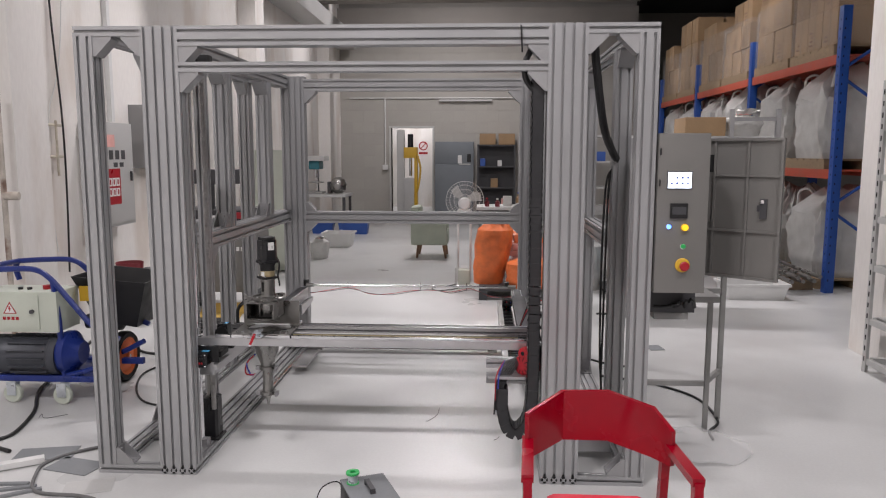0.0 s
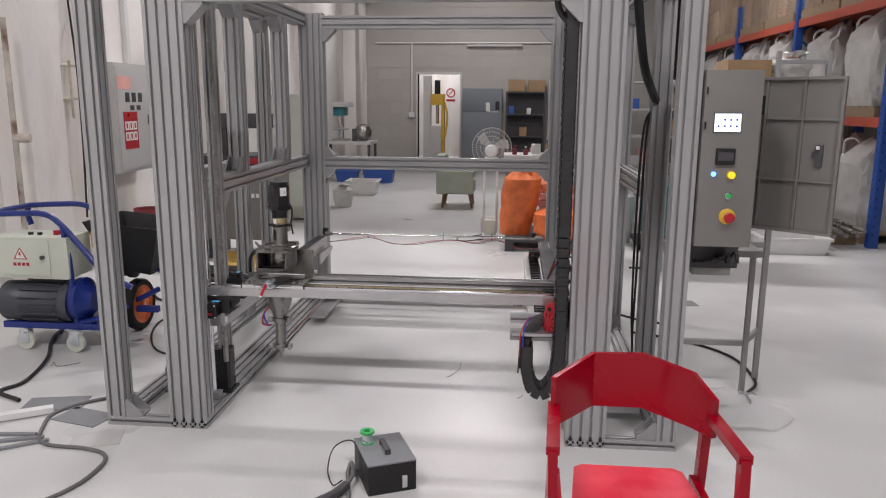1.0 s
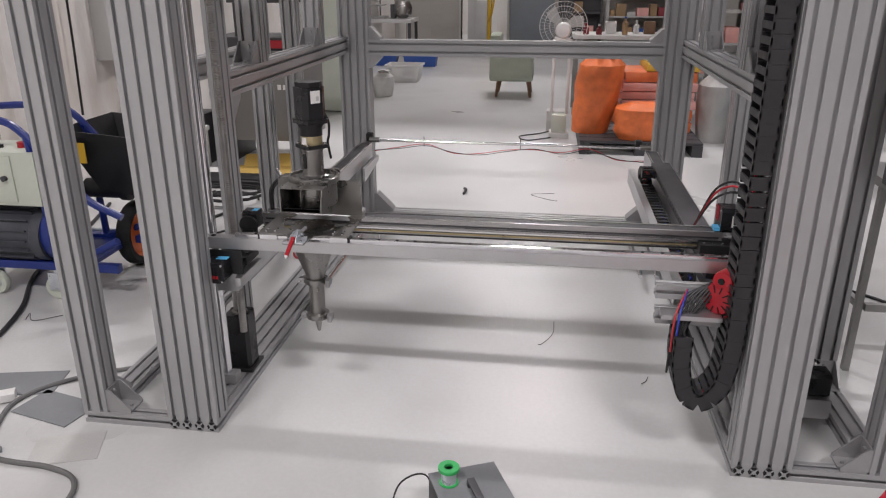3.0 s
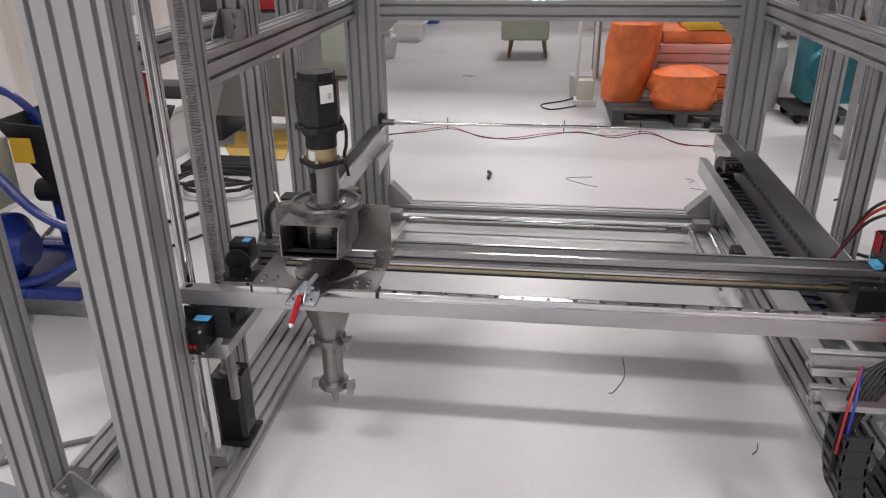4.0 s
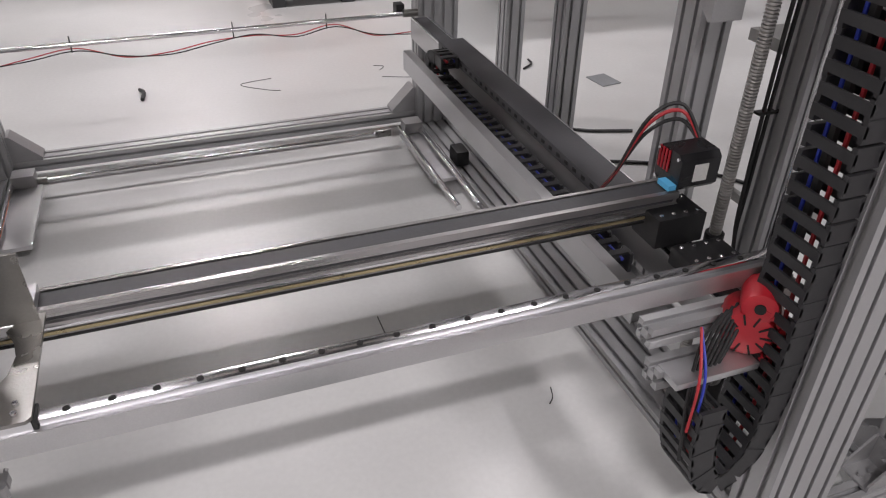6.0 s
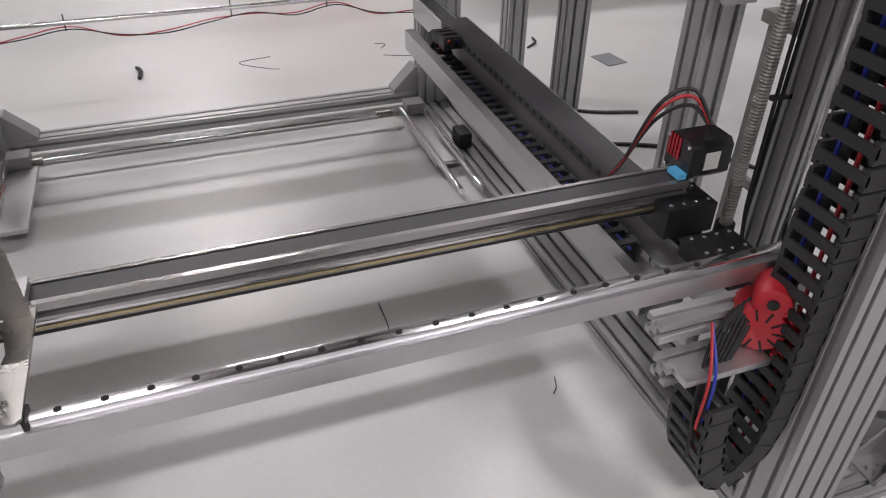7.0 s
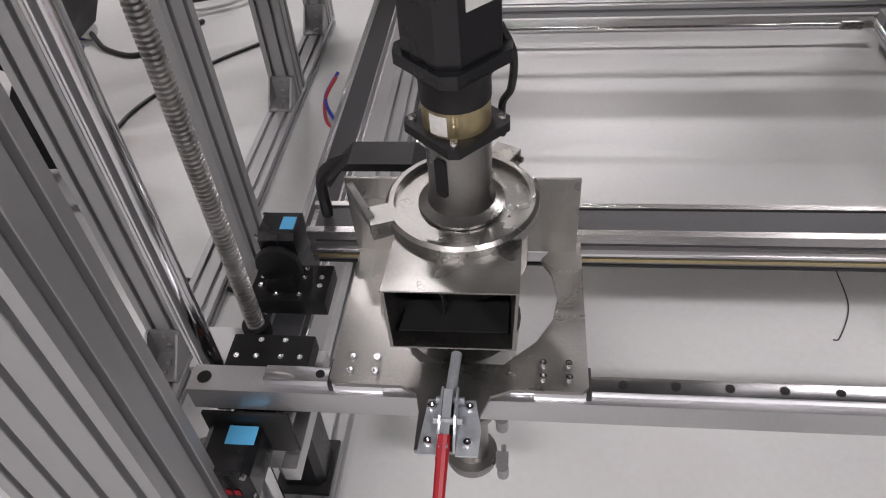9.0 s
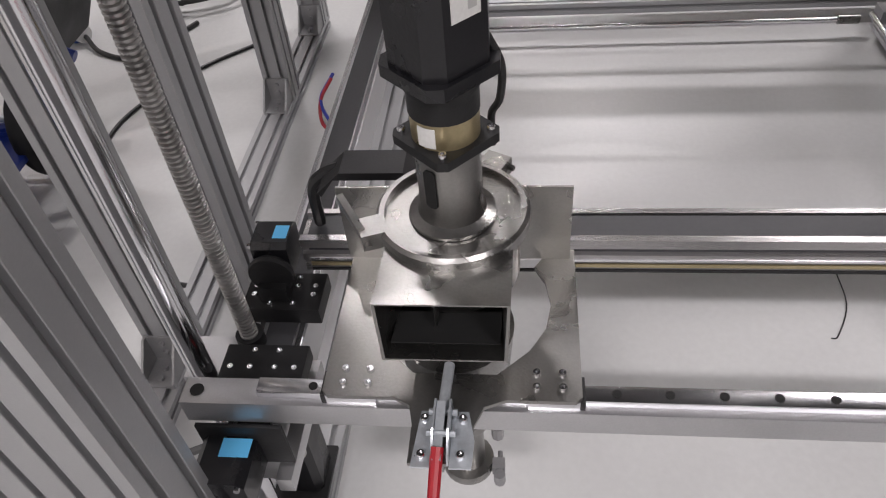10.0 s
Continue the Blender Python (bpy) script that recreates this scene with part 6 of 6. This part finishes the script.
# work table with bottles behind the fan
tb = thing("work_table", (0.75, 10.0, 0), "white topped work table crowded with bottles", "table")
part("tabletop", box(B(), 0.0, 1.5, 9.7, 10.3, 0.83, 0.87, 0.004), WHITE_PL, tb)
for x in (0.05, 1.45):
    for y in (9.75, 10.25):
        part("leg", box(B(), x - 0.02, x + 0.02, y - 0.02, y + 0.02, 0, 0.83), GREY_TUBE, tb)
rng = random.Random(4)
for k in range(9):
    x, y, h = 0.14 + 0.14 * k, 9.78 + 0.3 * rng.random(), 0.08 + 0.17 * rng.random()
    mat = rng.choice([WHITE_PL, WOOD, CARTON, MAROON, GREY_LIGHT])
    if k % 3 == 2:
        solo("small_box", box(B(), x - 0.06, x + 0.06, y - 0.05, y + 0.05, 0.87, 0.87 + h * 0.6, 0.004), mat, "small box standing on the work table", "box", "boxes on the work table")
    else:
        bt = thing("bottle", (x, y, 0.87), "small bottle standing on the work table", "bottle", "bottles on the work table")
        part("body", tidy(lathe(B(), [(0.03, 0.87), (0.032, 0.875), (0.032, 0.87 + h * 0.7), (0.012, 0.87 + h * 0.85), (0.012, 0.87 + h)], (x, y, 0), 16)), mat, bt)
        part("cap", rod(B(), (x, y, 0.87 + h), (x, y, 0.89 + h), 0.014, 12), rng.choice([BLUE_PL, RED_PLASTIC, WHITE_PL]), bt)

# back wall furniture
lk = thing("locker", (-0.67, 19.45, 0), "blue grey two door steel locker", "locker")
part("body", box(B(), -1.18, -0.17, 19.2, 19.68, 0, 1.87, 0.004), LOCKER, lk)
part("door", box(B(), -1.17, -0.18, 19.185, 19.2, 1.30, 1.85, 0.003), LOCKER, lk)
part("door", box(B(), -1.17, -0.18, 19.185, 19.2, 0.06, 1.28, 0.003), LOCKER, lk)
part("handle", box(B(), -0.55, -0.25, 19.165, 19.185, 1.275, 1.305), GREY_LIGHT, lk)
part("sticker", box(B(), -0.58, -0.48, 19.18, 19.184, 1.31, 1.52), WHITE_PL, lk)
part("sticker", box(B(), -0.34, -0.24, 19.18, 19.184, 1.34, 1.55), BLACK, lk)


def shelf_unit(name, x0, x1, y0, y1, h, levels, mat, label, seed, group=""):
    ob = thing(name, ((x0 + x1) / 2, (y0 + y1) / 2, 0), label, "shelf", group)
    for x in (x0, x1 - 0.04):
        for y in (y0, y1 - 0.04):
            part("post", box(B(), x, x + 0.04, y, y + 0.04, 0, h), mat, ob)
    zs = [0.1 + (h - 0.14) * k / levels for k in range(levels + 1)]
    for z in zs:
        part("shelf_board", box(B(), x0 + 0.041, x1 - 0.041, y0 + 0.002, y1 - 0.002, z, z + 0.03), mat, ob)
    r = random.Random(seed)
    for z in zs[:-1]:
        x = x0 + 0.08
        while x < x1 - 0.2:
            w, hh = 0.08 + 0.2 * r.random(), 0.08 + 0.2 * r.random()
            m = r.choice([WHITE_PL, CARTON, CARTON, GREY_LIGHT, DARK_GREY, MAROON, BLUE_PL, PINK_BAG])
            if r.random() < 0.75:
                solo("stored_box", box(B(), x, min(x + w, x1 - 0.06), y0 + 0.05, y1 - 0.1, z + 0.03, z + 0.03 + hh, 0.006), m, "small box stored on a shelf", "box", "boxes on the shelves")
            x += w + 0.03
    return ob


sh = shelf_unit("shelf_unit", -0.08, 0.92, 19.2, 19.68, 1.80, 3, DARK_GREY, "dark grey steel shelf half full of boxes", 3)
part("back_panel", box(B(), -0.04, 0.88, 19.64, 19.66, 0.1, 1.76), DARK_GREY, sh)
for x in (-0.02, 0.48):
    solo("carton", box(B(), x, x + 0.42, 19.25, 19.6, 1.80, 2.08, 0.006), CARTON, "brown carton on top of the shelf", "carton", "cartons on the shelf")
shelf_unit("shelf_unit", 1.0, 2.6, 18.9, 19.4, 2.1, 4, GREY_LIGHT, "pale grey steel shelf full of boxes", 8)
shelf_unit("shelf_unit", 1.5, 2.9, 12.6, 13.1, 1.9, 4, GREY_LIGHT, "pale grey steel shelf full of boxes", 11)
shelf_unit("shelf_unit", 3.0, 3.6, 12.6, 13.1, 1.9, 4, GREY_LIGHT, "pale grey steel shelf full of boxes", 12)
ym = thing("press_machine", (-1.85, 18.6, 0), "yellow and grey hydraulic press beside the doorway", "machine")
part("column", box(B(), -2.10, -1.92, 18.5, 18.75, 0, 2.15, 0.01), GREY_LIGHT, ym)
part("column", box(B(), -1.66, -1.58, 18.5, 18.75, 0, 1.72, 0.01), YELLOW, ym)
part("head", box(B(), -1.92, -1.60, 18.45, 18.75, 1.45, 1.72, 0.015), YELLOW, ym)
part("cylinder", rod(B(), (-1.76, 18.6, 1.72), (-1.76, 18.6, 2.05), 0.07, 18), BLACK, ym)
part("ram", rod(B(), (-1.76, 18.6, 1.0), (-1.76, 18.6, 1.45), 0.04, 16), CHROME, ym)
part("body", box(B(), -1.92, -1.66, 18.45, 18.75, 0.1, 0.95, 0.01), GREY_LIGHT, ym)
part("hose", hose(B(), [V((-1.6, 18.5, 1.6)), V((-1.5, 18.45, 1.2)), V((-1.56, 18.45, 0.7)), V((-1.66, 18.5, 0.5))], 0.025, 8, 8), YELLOW, ym)
sg = thing("no_smoking_sign", (-1.6, 21.595, 1.6), "white no smoking sign with a red ring", "sign")
part("ring", tidy(lathe(B(), [(0.10, 0.0), (0.10, -0.006), (0.13, -0.006), (0.13, 0.0), (0.10, 0.0)], (-1.68, 21.598, 1.78), 28, "y", False)), RED_PLASTIC, sg)
part("slash", tidy(prism(B(), [(-0.1, -0.012), (0.1, -0.012), (0.1, 0.012), (-0.1, 0.012)], (-1.68, 21.598, 1.78), (-1.68, 21.59, 1.78), V((0.7, 0, 0.7)), V((-0.7, 0, 0.7)))), RED_PLASTIC, sg)
part("lettering", box(B(), -1.81, -1.55, 21.594, 21.599, 1.54, 1.6), RED_PLASTIC, sg)
cd = thing("conduit", (-2.55, 19.68, 1.2), "white electrical conduit with a socket box", "conduit")
part("pipe", rod(B(), (-2.545, 19.67, 1.25), (-2.545, 19.67, 3.02), 0.018, 8), WHITE_PL, cd)
part("pipe", rod(B(), (-3.5, 19.67, 3.02), (2.0, 19.67, 3.02), 0.015, 8), WHITE_PL, cd)
part("socket_box", box(B(), -2.62, -2.47, 19.62, 19.69, 1.13, 1.26, 0.005), WHITE_PL, cd)
part("lamp_batten", box(B(), -1.1, 0.3, 19.62, 19.66, 2.93, 2.98, 0.004), GREY_LIGHT, cd)

# benches by the left wall
bench = thing("work_bench", (-3.1, 14.8, 0), "grey steel work bench by the wall", "bench")
part("top", box(B(), -3.7, -2.65, 14.4, 15.2, 0.70, 0.76, 0.005), GREY_LIGHT, bench)
for x in (-3.65, -2.72):
    for y in (14.45, 15.12):
        part("leg", box(B(), x, x + 0.05, y, y + 0.05, 0, 0.70), DARK_GREY, bench)
dp = thing("drill_press", (-3.3, 14.7, 0.76), "green and grey bench drill press", "tool")
part("base", box(B(), -3.45, -3.15, 14.55, 14.9, 0.76, 0.80, 0.005), GREY_TUBE, dp)
part("column", rod(B(), (-3.3, 14.8, 0.80), (-3.3, 14.8, 1.45), 0.035, 14), CHROME, dp)
part("head", box(B(), -3.42, -3.2, 14.55, 14.95, 1.25, 1.42, 0.03), TEAL, dp)
part("belt_cover", box(B(), -3.42, -3.08, 14.45, 14.95, 1.42, 1.52, 0.03), GREY_LIGHT, dp)
part("chuck", rod(B(), (-3.28, 14.6, 1.25), (-3.28, 14.6, 1.08), 0.03, 12), CHROME, dp)
part("table", box(B(), -3.42, -3.16, 14.52, 14.8, 0.98, 1.0, 0.004), GREY_TUBE, dp)
pot = thing("mixer", (-2.85, 14.7, 0.76), "round steel mixing drum on the bench", "mixer")
part("drum", tidy(lathe(B(), [(0.08, 0.77), (0.16, 0.84), (0.17, 0.95), (0.13, 1.05), (0.06, 1.09)], (-2.85, 14.7, 0), 24)), STEEL, pot)
part("motor", box(B(), -3.06, -2.98, 14.62, 14.78, 0.765, 1.0, 0.01), DARK_GREY, pot)


def tub(x0, x1, y0, y1, h, mat, label, group="", name="tub"):
    ob = thing(name, ((x0 + x1) / 2, (y0 + y1) / 2, 0), label, "tub", group)
    bm = B()
    t, i = 0.04, 0.012
    f = [V(p) for p in ((x0, y0, h), (x1, y0, h), (x1, y1, h), (x0, y1, h))]
    b = [V(p) for p in ((x0 + t, y0 + t, 0), (x1 - t, y0 + t, 0), (x1 - t, y1 - t, 0), (x0 + t, y1 - t, 0))]
    shell(bm, (f, b), i)
    part("body", tidy(bm), mat, ob)
    bm = B()
    for a, c, d, e in ((x0 - 0.015, x1 + 0.015, y0 - 0.015, y0 + 0.004), (x0 - 0.015, x1 + 0.015, y1 - 0.004, y1 + 0.015), (x0 - 0.015, x0 + 0.004, y0 + 0.004, y1 - 0.004), (x1 - 0.004, x1 + 0.015, y0 + 0.004, y1 - 0.004)):
        box(bm, a, c, d, e, h - 0.02, h + 0.008)
    part("rim", bm, mat, ob)


tub(-2.62, -2.12, 12.05, 12.5, 0.24, WHITE_PL, "empty white plastic tub on the floor")
tub(-2.75, -2.15, 14.05, 14.35, 0.28, BLUE_PL, "blue plastic crate on the floor", name="crate")
tub(-3.3, -2.85, 14.1, 14.35, 0.22, BLUE_PL, "blue plastic crate under the bench", name="crate")
sack("white_sack", -2.38, 10.8, 0.0, 0.28, 0.28, 0.30, BULK, "small crumpled white bag on the floor", "", 0.0, True, 9)
tub(2.75, 3.42, 7.93, 8.35, 0.17, WHITE_PL, "white plastic tub on the floor before the rack")

# ---- pallet rack ----
RX0, RX1 = 4.0, 5.05
RYS = (8.45, 11.2, 14.0, 16.8)
rack = thing("pallet_rack", (4.5, 12.6, 0), "blue and orange steel pallet rack loaded with bags and cartons", "rack")
for y in RYS:
    for x in (RX0, RX1 - 0.1):
        pp = part("upright", box(B(), x, x + 0.10, y - 0.05, y + 0.05, 0, 3.2, 0.004), RACK_BLUE, rack, "blue steel upright")
        if y == RYS[0] and x == RX0:
            pieces("upright_hole", box(B(), -0.0005, 0.0, -0.006, 0.006, -0.012, 0.012), HOLE, pp, [(x - 0.0006, y, 0.15 + 0.1 * k) for k in range(30)])
            pieces("upright_hole", box(B(), -0.006, 0.006, -0.0005, 0.0, -0.012, 0.012), HOLE, pp, [(x + 0.03, y - 0.0506, 0.15 + 0.1 * k) for k in range(30)])
    for k in range(4):
        z = 0.3 + 0.75 * k
        bm = B()
        a, b = (RX0 + 0.1, y, z), (RX1 - 0.1, y, z + 0.6)
        rod(bm, a if k % 2 else (a[0], y, z + 0.6), b if k % 2 else (b[0], y, z), 0.018, 8)
        part("brace", bm, RACK_BLUE, rack)
for z in (1.30, 2.58):
    for y0, y1 in zip(RYS, RYS[1:]):
        for x in (RX0 + 0.02, RX1 - 0.08):
            part("shelf_beam", box(B(), x, x + 0.05, y0 + 0.051, y1 - 0.051, z, z + 0.11, 0.004), RACK_RED, rack, "orange steel shelf beam")
        part("deck", box(B(), RX0 + 0.071, RX1 - 0.081, y0 + 0.055, y1 - 0.055, z + 0.085, z + 0.107), RACK_RED, rack)
rng = random.Random(11)


def bulk_bag(cx, cy, z, h, seed):
    ob = thing("bulk_bag", (cx, cy, z), "full white woven bulk bag with lifting loops", "bulk bag", "bulk bags on the rack")
    bm = B()
    nr, ns = 22, 52
    rings = []
    for i in range(nr + 1):
        f = i / nr
        prof = 0.9 + 0.5 * f if f < 0.2 else 1.0 if f < 0.72 else 1.0 - (f - 0.72) * 2.3
        ring = []
        for j in range(ns):
            t = 2 * math.pi * j / ns
            ct, s_ = math.cos(t), math.sin(t)
            e = 0.45
            n = 1 + 0.10 * noise.noise(V((ct * 2 + seed * 3, s_ * 2, f * 3))) + 0.07 * noise.noise(V((ct * 6, s_ * 6 + seed, f * 8))) + 0.035 * noise.noise(V((ct * 14, s_ * 14 + seed, f * 5)))
            ring.append(bm.verts.new((cx + math.copysign(abs(ct) ** e, ct) * 0.48 * prof * n, cy + math.copysign(abs(s_) ** e, s_) * 0.48 * prof * n, z + h * f + (0.2 * noise.noise(V((ct * 3, s_ * 3, seed))) if f > 0.65 else 0))))
        rings.append(ring)
    for a, b in zip(rings, rings[1:]):
        for j in range(ns):
            k = (j + 1) % ns
            bm.faces.new((a[j], a[k], b[k], b[j]))
    bm.faces.new(rings[0][::-1])
    bm.faces.new(rings[-1])
    part("body", bm, BULK, ob)
    for sx, sy in ((-1, -1), (-1, 1), (1, -1), (1, 1)):
        p = V((cx + sx * 0.36, cy + sy * 0.36, z + h * 0.80))
        part("loop", hose(B(), [p, p + V((0.02, 0.03 * sy, 0.16)), p + V((-sx * 0.1, -sy * 0.06, 0.20)), p + V((-sx * 0.16, -sy * 0.14, 0.08))], 0.017, 6, 6), BULK, ob)


for i, (y0, y1) in enumerate(zip(RYS, RYS[1:])):
    for k in range(2):
        cy = y0 + (y1 - y0) * (0.28 + 0.46 * k)
        for z in (0.0, 1.407):
            pallet(RX0 + 0.02, RX1 - 0.04, cy - 0.55, cy + 0.55, z)
            bulk_bag(4.5, cy, z + 0.122, 0.98 + 0.1 * rng.random(), i * 5 + k + z)
        pallet(RX0 + 0.02, RX1 - 0.04, cy - 0.6, cy + 0.6, 2.687)
        h = rng.choice((0.36, 0.43, 0.5))
        cols = rng.choice((2, 3, 3))
        w = 1.17 / cols - 0.02
        tiers = 3 if h < 0.45 else 2
        for r in range(tiers):
            for c in range(cols):
                for d in range(2):
                    if r == tiers - 1 and rng.random() < 0.3:
                        continue
                    x0 = RX0 + 0.04 + 0.5 * d + 0.03 * rng.random()
                    yy = cy - 0.58 + (w + 0.02) * c + 0.015 * rng.random()
                    z0, z1 = 2.811 + h * r, 2.808 + h * (r + 1)
                    bxo = thing("carton", (x0, yy, z0), "brown shipping carton stacked on the rack", "carton", "cartons on the rack")
                    part("body", box(B(), x0, x0 + 0.46, yy, yy + w, z0, z1, 0.008), CARTON, bxo)
                    if d == 0:
                        part("tape", box(B(), x0 - 0.002, x0, yy + w * 0.47, yy + w * 0.53, z0 + 0.01, z1 - 0.01), PALLET_WOOD, bxo)
                        for q in range(rng.choice((2, 3, 4))):
                            part("print_mark", box(B(), x0 - 0.003, x0 - 0.001, yy + w * 0.6, yy + w * (0.75 + 0.15 * rng.random()), z0 + 0.06 + 0.05 * q, z0 + 0.08 + 0.05 * q), WOOD, bxo)
        fm = B()
        box(fm, RX0 + 0.025, RX0 + 1.0, cy - 0.585, cy + 0.605, 2.815, 3.6, 0.01)
        for v in fm.verts:
            v.co += 0.012 * noise.noise_vector(v.co * 3)
        solo("stretch_film", fm, FILM, "clear stretch film wrapped round the cartons", "film", "stretch film")
for k in range(6):
    solo("steel_pipe", rod(B(), (3.55 + 0.07 * k, 8.2 + 0.02 * k, 0.16 + 0.045 * (k % 2)), (3.6 + 0.07 * k, 11.0, 0.16 + 0.045 * (k % 2)), 0.024, 10), STEEL, "bright steel pipe lying on a wooden block", "pipe", "steel pipes")
for y in (8.6, 10.5):
    solo("wooden_block", box(B(), 3.5, 3.96, y, y + 0.12, 0, 0.135, 0.004), PALLET_WOOD, "rough wooden block under the pipes", "block", "wooden blocks")

# aluminium trolley frame behind the control cabinet
tf = thing("trolley_frame", (1.5, 7.3, 0), "tall aluminium profile trolley with scrap on top", "trolley")
for y in (7.0, 7.6):
    part("leg", box(B(), 1.48, 1.52, y - 0.02, y + 0.02, 0, 1.699, 0.002), ALU, tf)
    part("rail", box(B(), 1.48, 2.85, y - 0.018, y + 0.018, 1.70, 1.736, 0.002), ALU, tf)
    part("rail", box(B(), 2.426, 2.809, y - 0.018, y + 0.018, 1.89, 1.926, 0.002), ALU, tf)
    for x in (2.405, 2.83):
        part("post", box(B(), x - 0.02, x + 0.02, y - 0.02, y + 0.02, 1.737, 2.0, 0.002), ALU, tf)
for x in (1.5, 2.405, 2.83):
    part("crosspiece", box(B(), x - 0.018, x + 0.018, 7.019, 7.581, 1.70, 1.736, 0.002), ALU, tf)
part("foot_rail", box(B(), 1.485, 1.515, 7.021, 7.579, 0.08, 0.11, 0.002), ALU, tf)
part("deck", box(B(), 1.53, 2.80, 7.021, 7.579, 1.74, 1.752), GREY_LIGHT, tf)
solo("carton", box(B(), 2.0, 2.38, 7.08, 7.5, 1.752, 1.93, 0.01, None), CARTON, "open brown carton on the trolley", "carton")
sack("white_sack", 2.6, 7.3, 1.752, 0.35, 0.35, 0.2, BULK, "crumpled white bag on the trolley", "", 0, True, 3)

# slotted angle rack by the pillar
sr = thing("angle_rack", (3.1, 5.1, 0), "zinc grey slotted angle steel shelf rack", "rack")
for x in (2.89, 3.75):
    for y in (4.85, 5.32):
        pp = part("upright", tidy(prism(B(), [(0, 0), (0.045, 0), (0.045, 0.004), (0.004, 0.004), (0.004, 0.045), (0, 0.045)], (x, y, 0), (x, y, 2.1), X_, (0, -1, 0))), GREY_LIGHT, sr)
        pieces("slot", box(B(), -0.0008, 0.0, -0.008, 0.008, -0.018, 0.018), HOLE, pp, [(x - 0.0004, y - 0.024, 0.1 + 0.08 * k) for k in range(25)])
for z in (0.06, 0.36, 0.75, 1.10, 1.40, 1.75):
    for y in (4.82, 5.28):
        part("shelf_rail", box(B(), 2.94, 3.75, y - 0.004, y + 0.03, z, z + 0.045, 0.002), GREY_LIGHT, sr)
    part("shelf_rail", box(B(), 2.895, 2.93, 4.855, 5.27, z, z + 0.045, 0.002), GREY_LIGHT, sr)
    if z in (0.36, 1.10):
        part("shelf_board", box(B(), 2.945, 3.745, 4.86, 5.27, z + 0.046, z + 0.055), GREY_LIGHT, sr)

# ---- blocks of the back wall ----
BW, BH = 0.59, 0.29
blk_me = {}
r2 = random.Random(2)
for row in range(16):
    off = -0.3 if row % 2 else 0.0
    for col in range(14):
        x0 = WX + 0.02 + off + col * (BW + 0.012)
        x1, z0 = x0 + BW, row * (BH + 0.01)
        x0, x1 = max(x0, WX + 0.005), min(x1, 3.98)
        if x1 - x0 < 0.06 or z0 + BH > 4.74:
            continue
        if x1 > -2.44 and x0 < -1.23 and z0 < 2.29:
            if x0 < -2.44:
                x1 = -2.445
            elif x1 > -1.23:
                x0 = -1.225
            else:
                continue
            if x1 - x0 < 0.05:
                continue
        key = round(x1 - x0, 3)
        if key not in blk_me:
            blk_me[key] = put_mesh("block", box(B(), 0, x1 - x0, -0.007, 0, 0, BH), BLOCK)
        o = new("block", blk_me[key])
        o.parent = wall_back
        o.matrix_parent_inverse = wall_back.matrix_basis.inverted()
        o.location = (x0, WY + 0.0118 + 0.004 * r2.random(), z0 + 0.002)
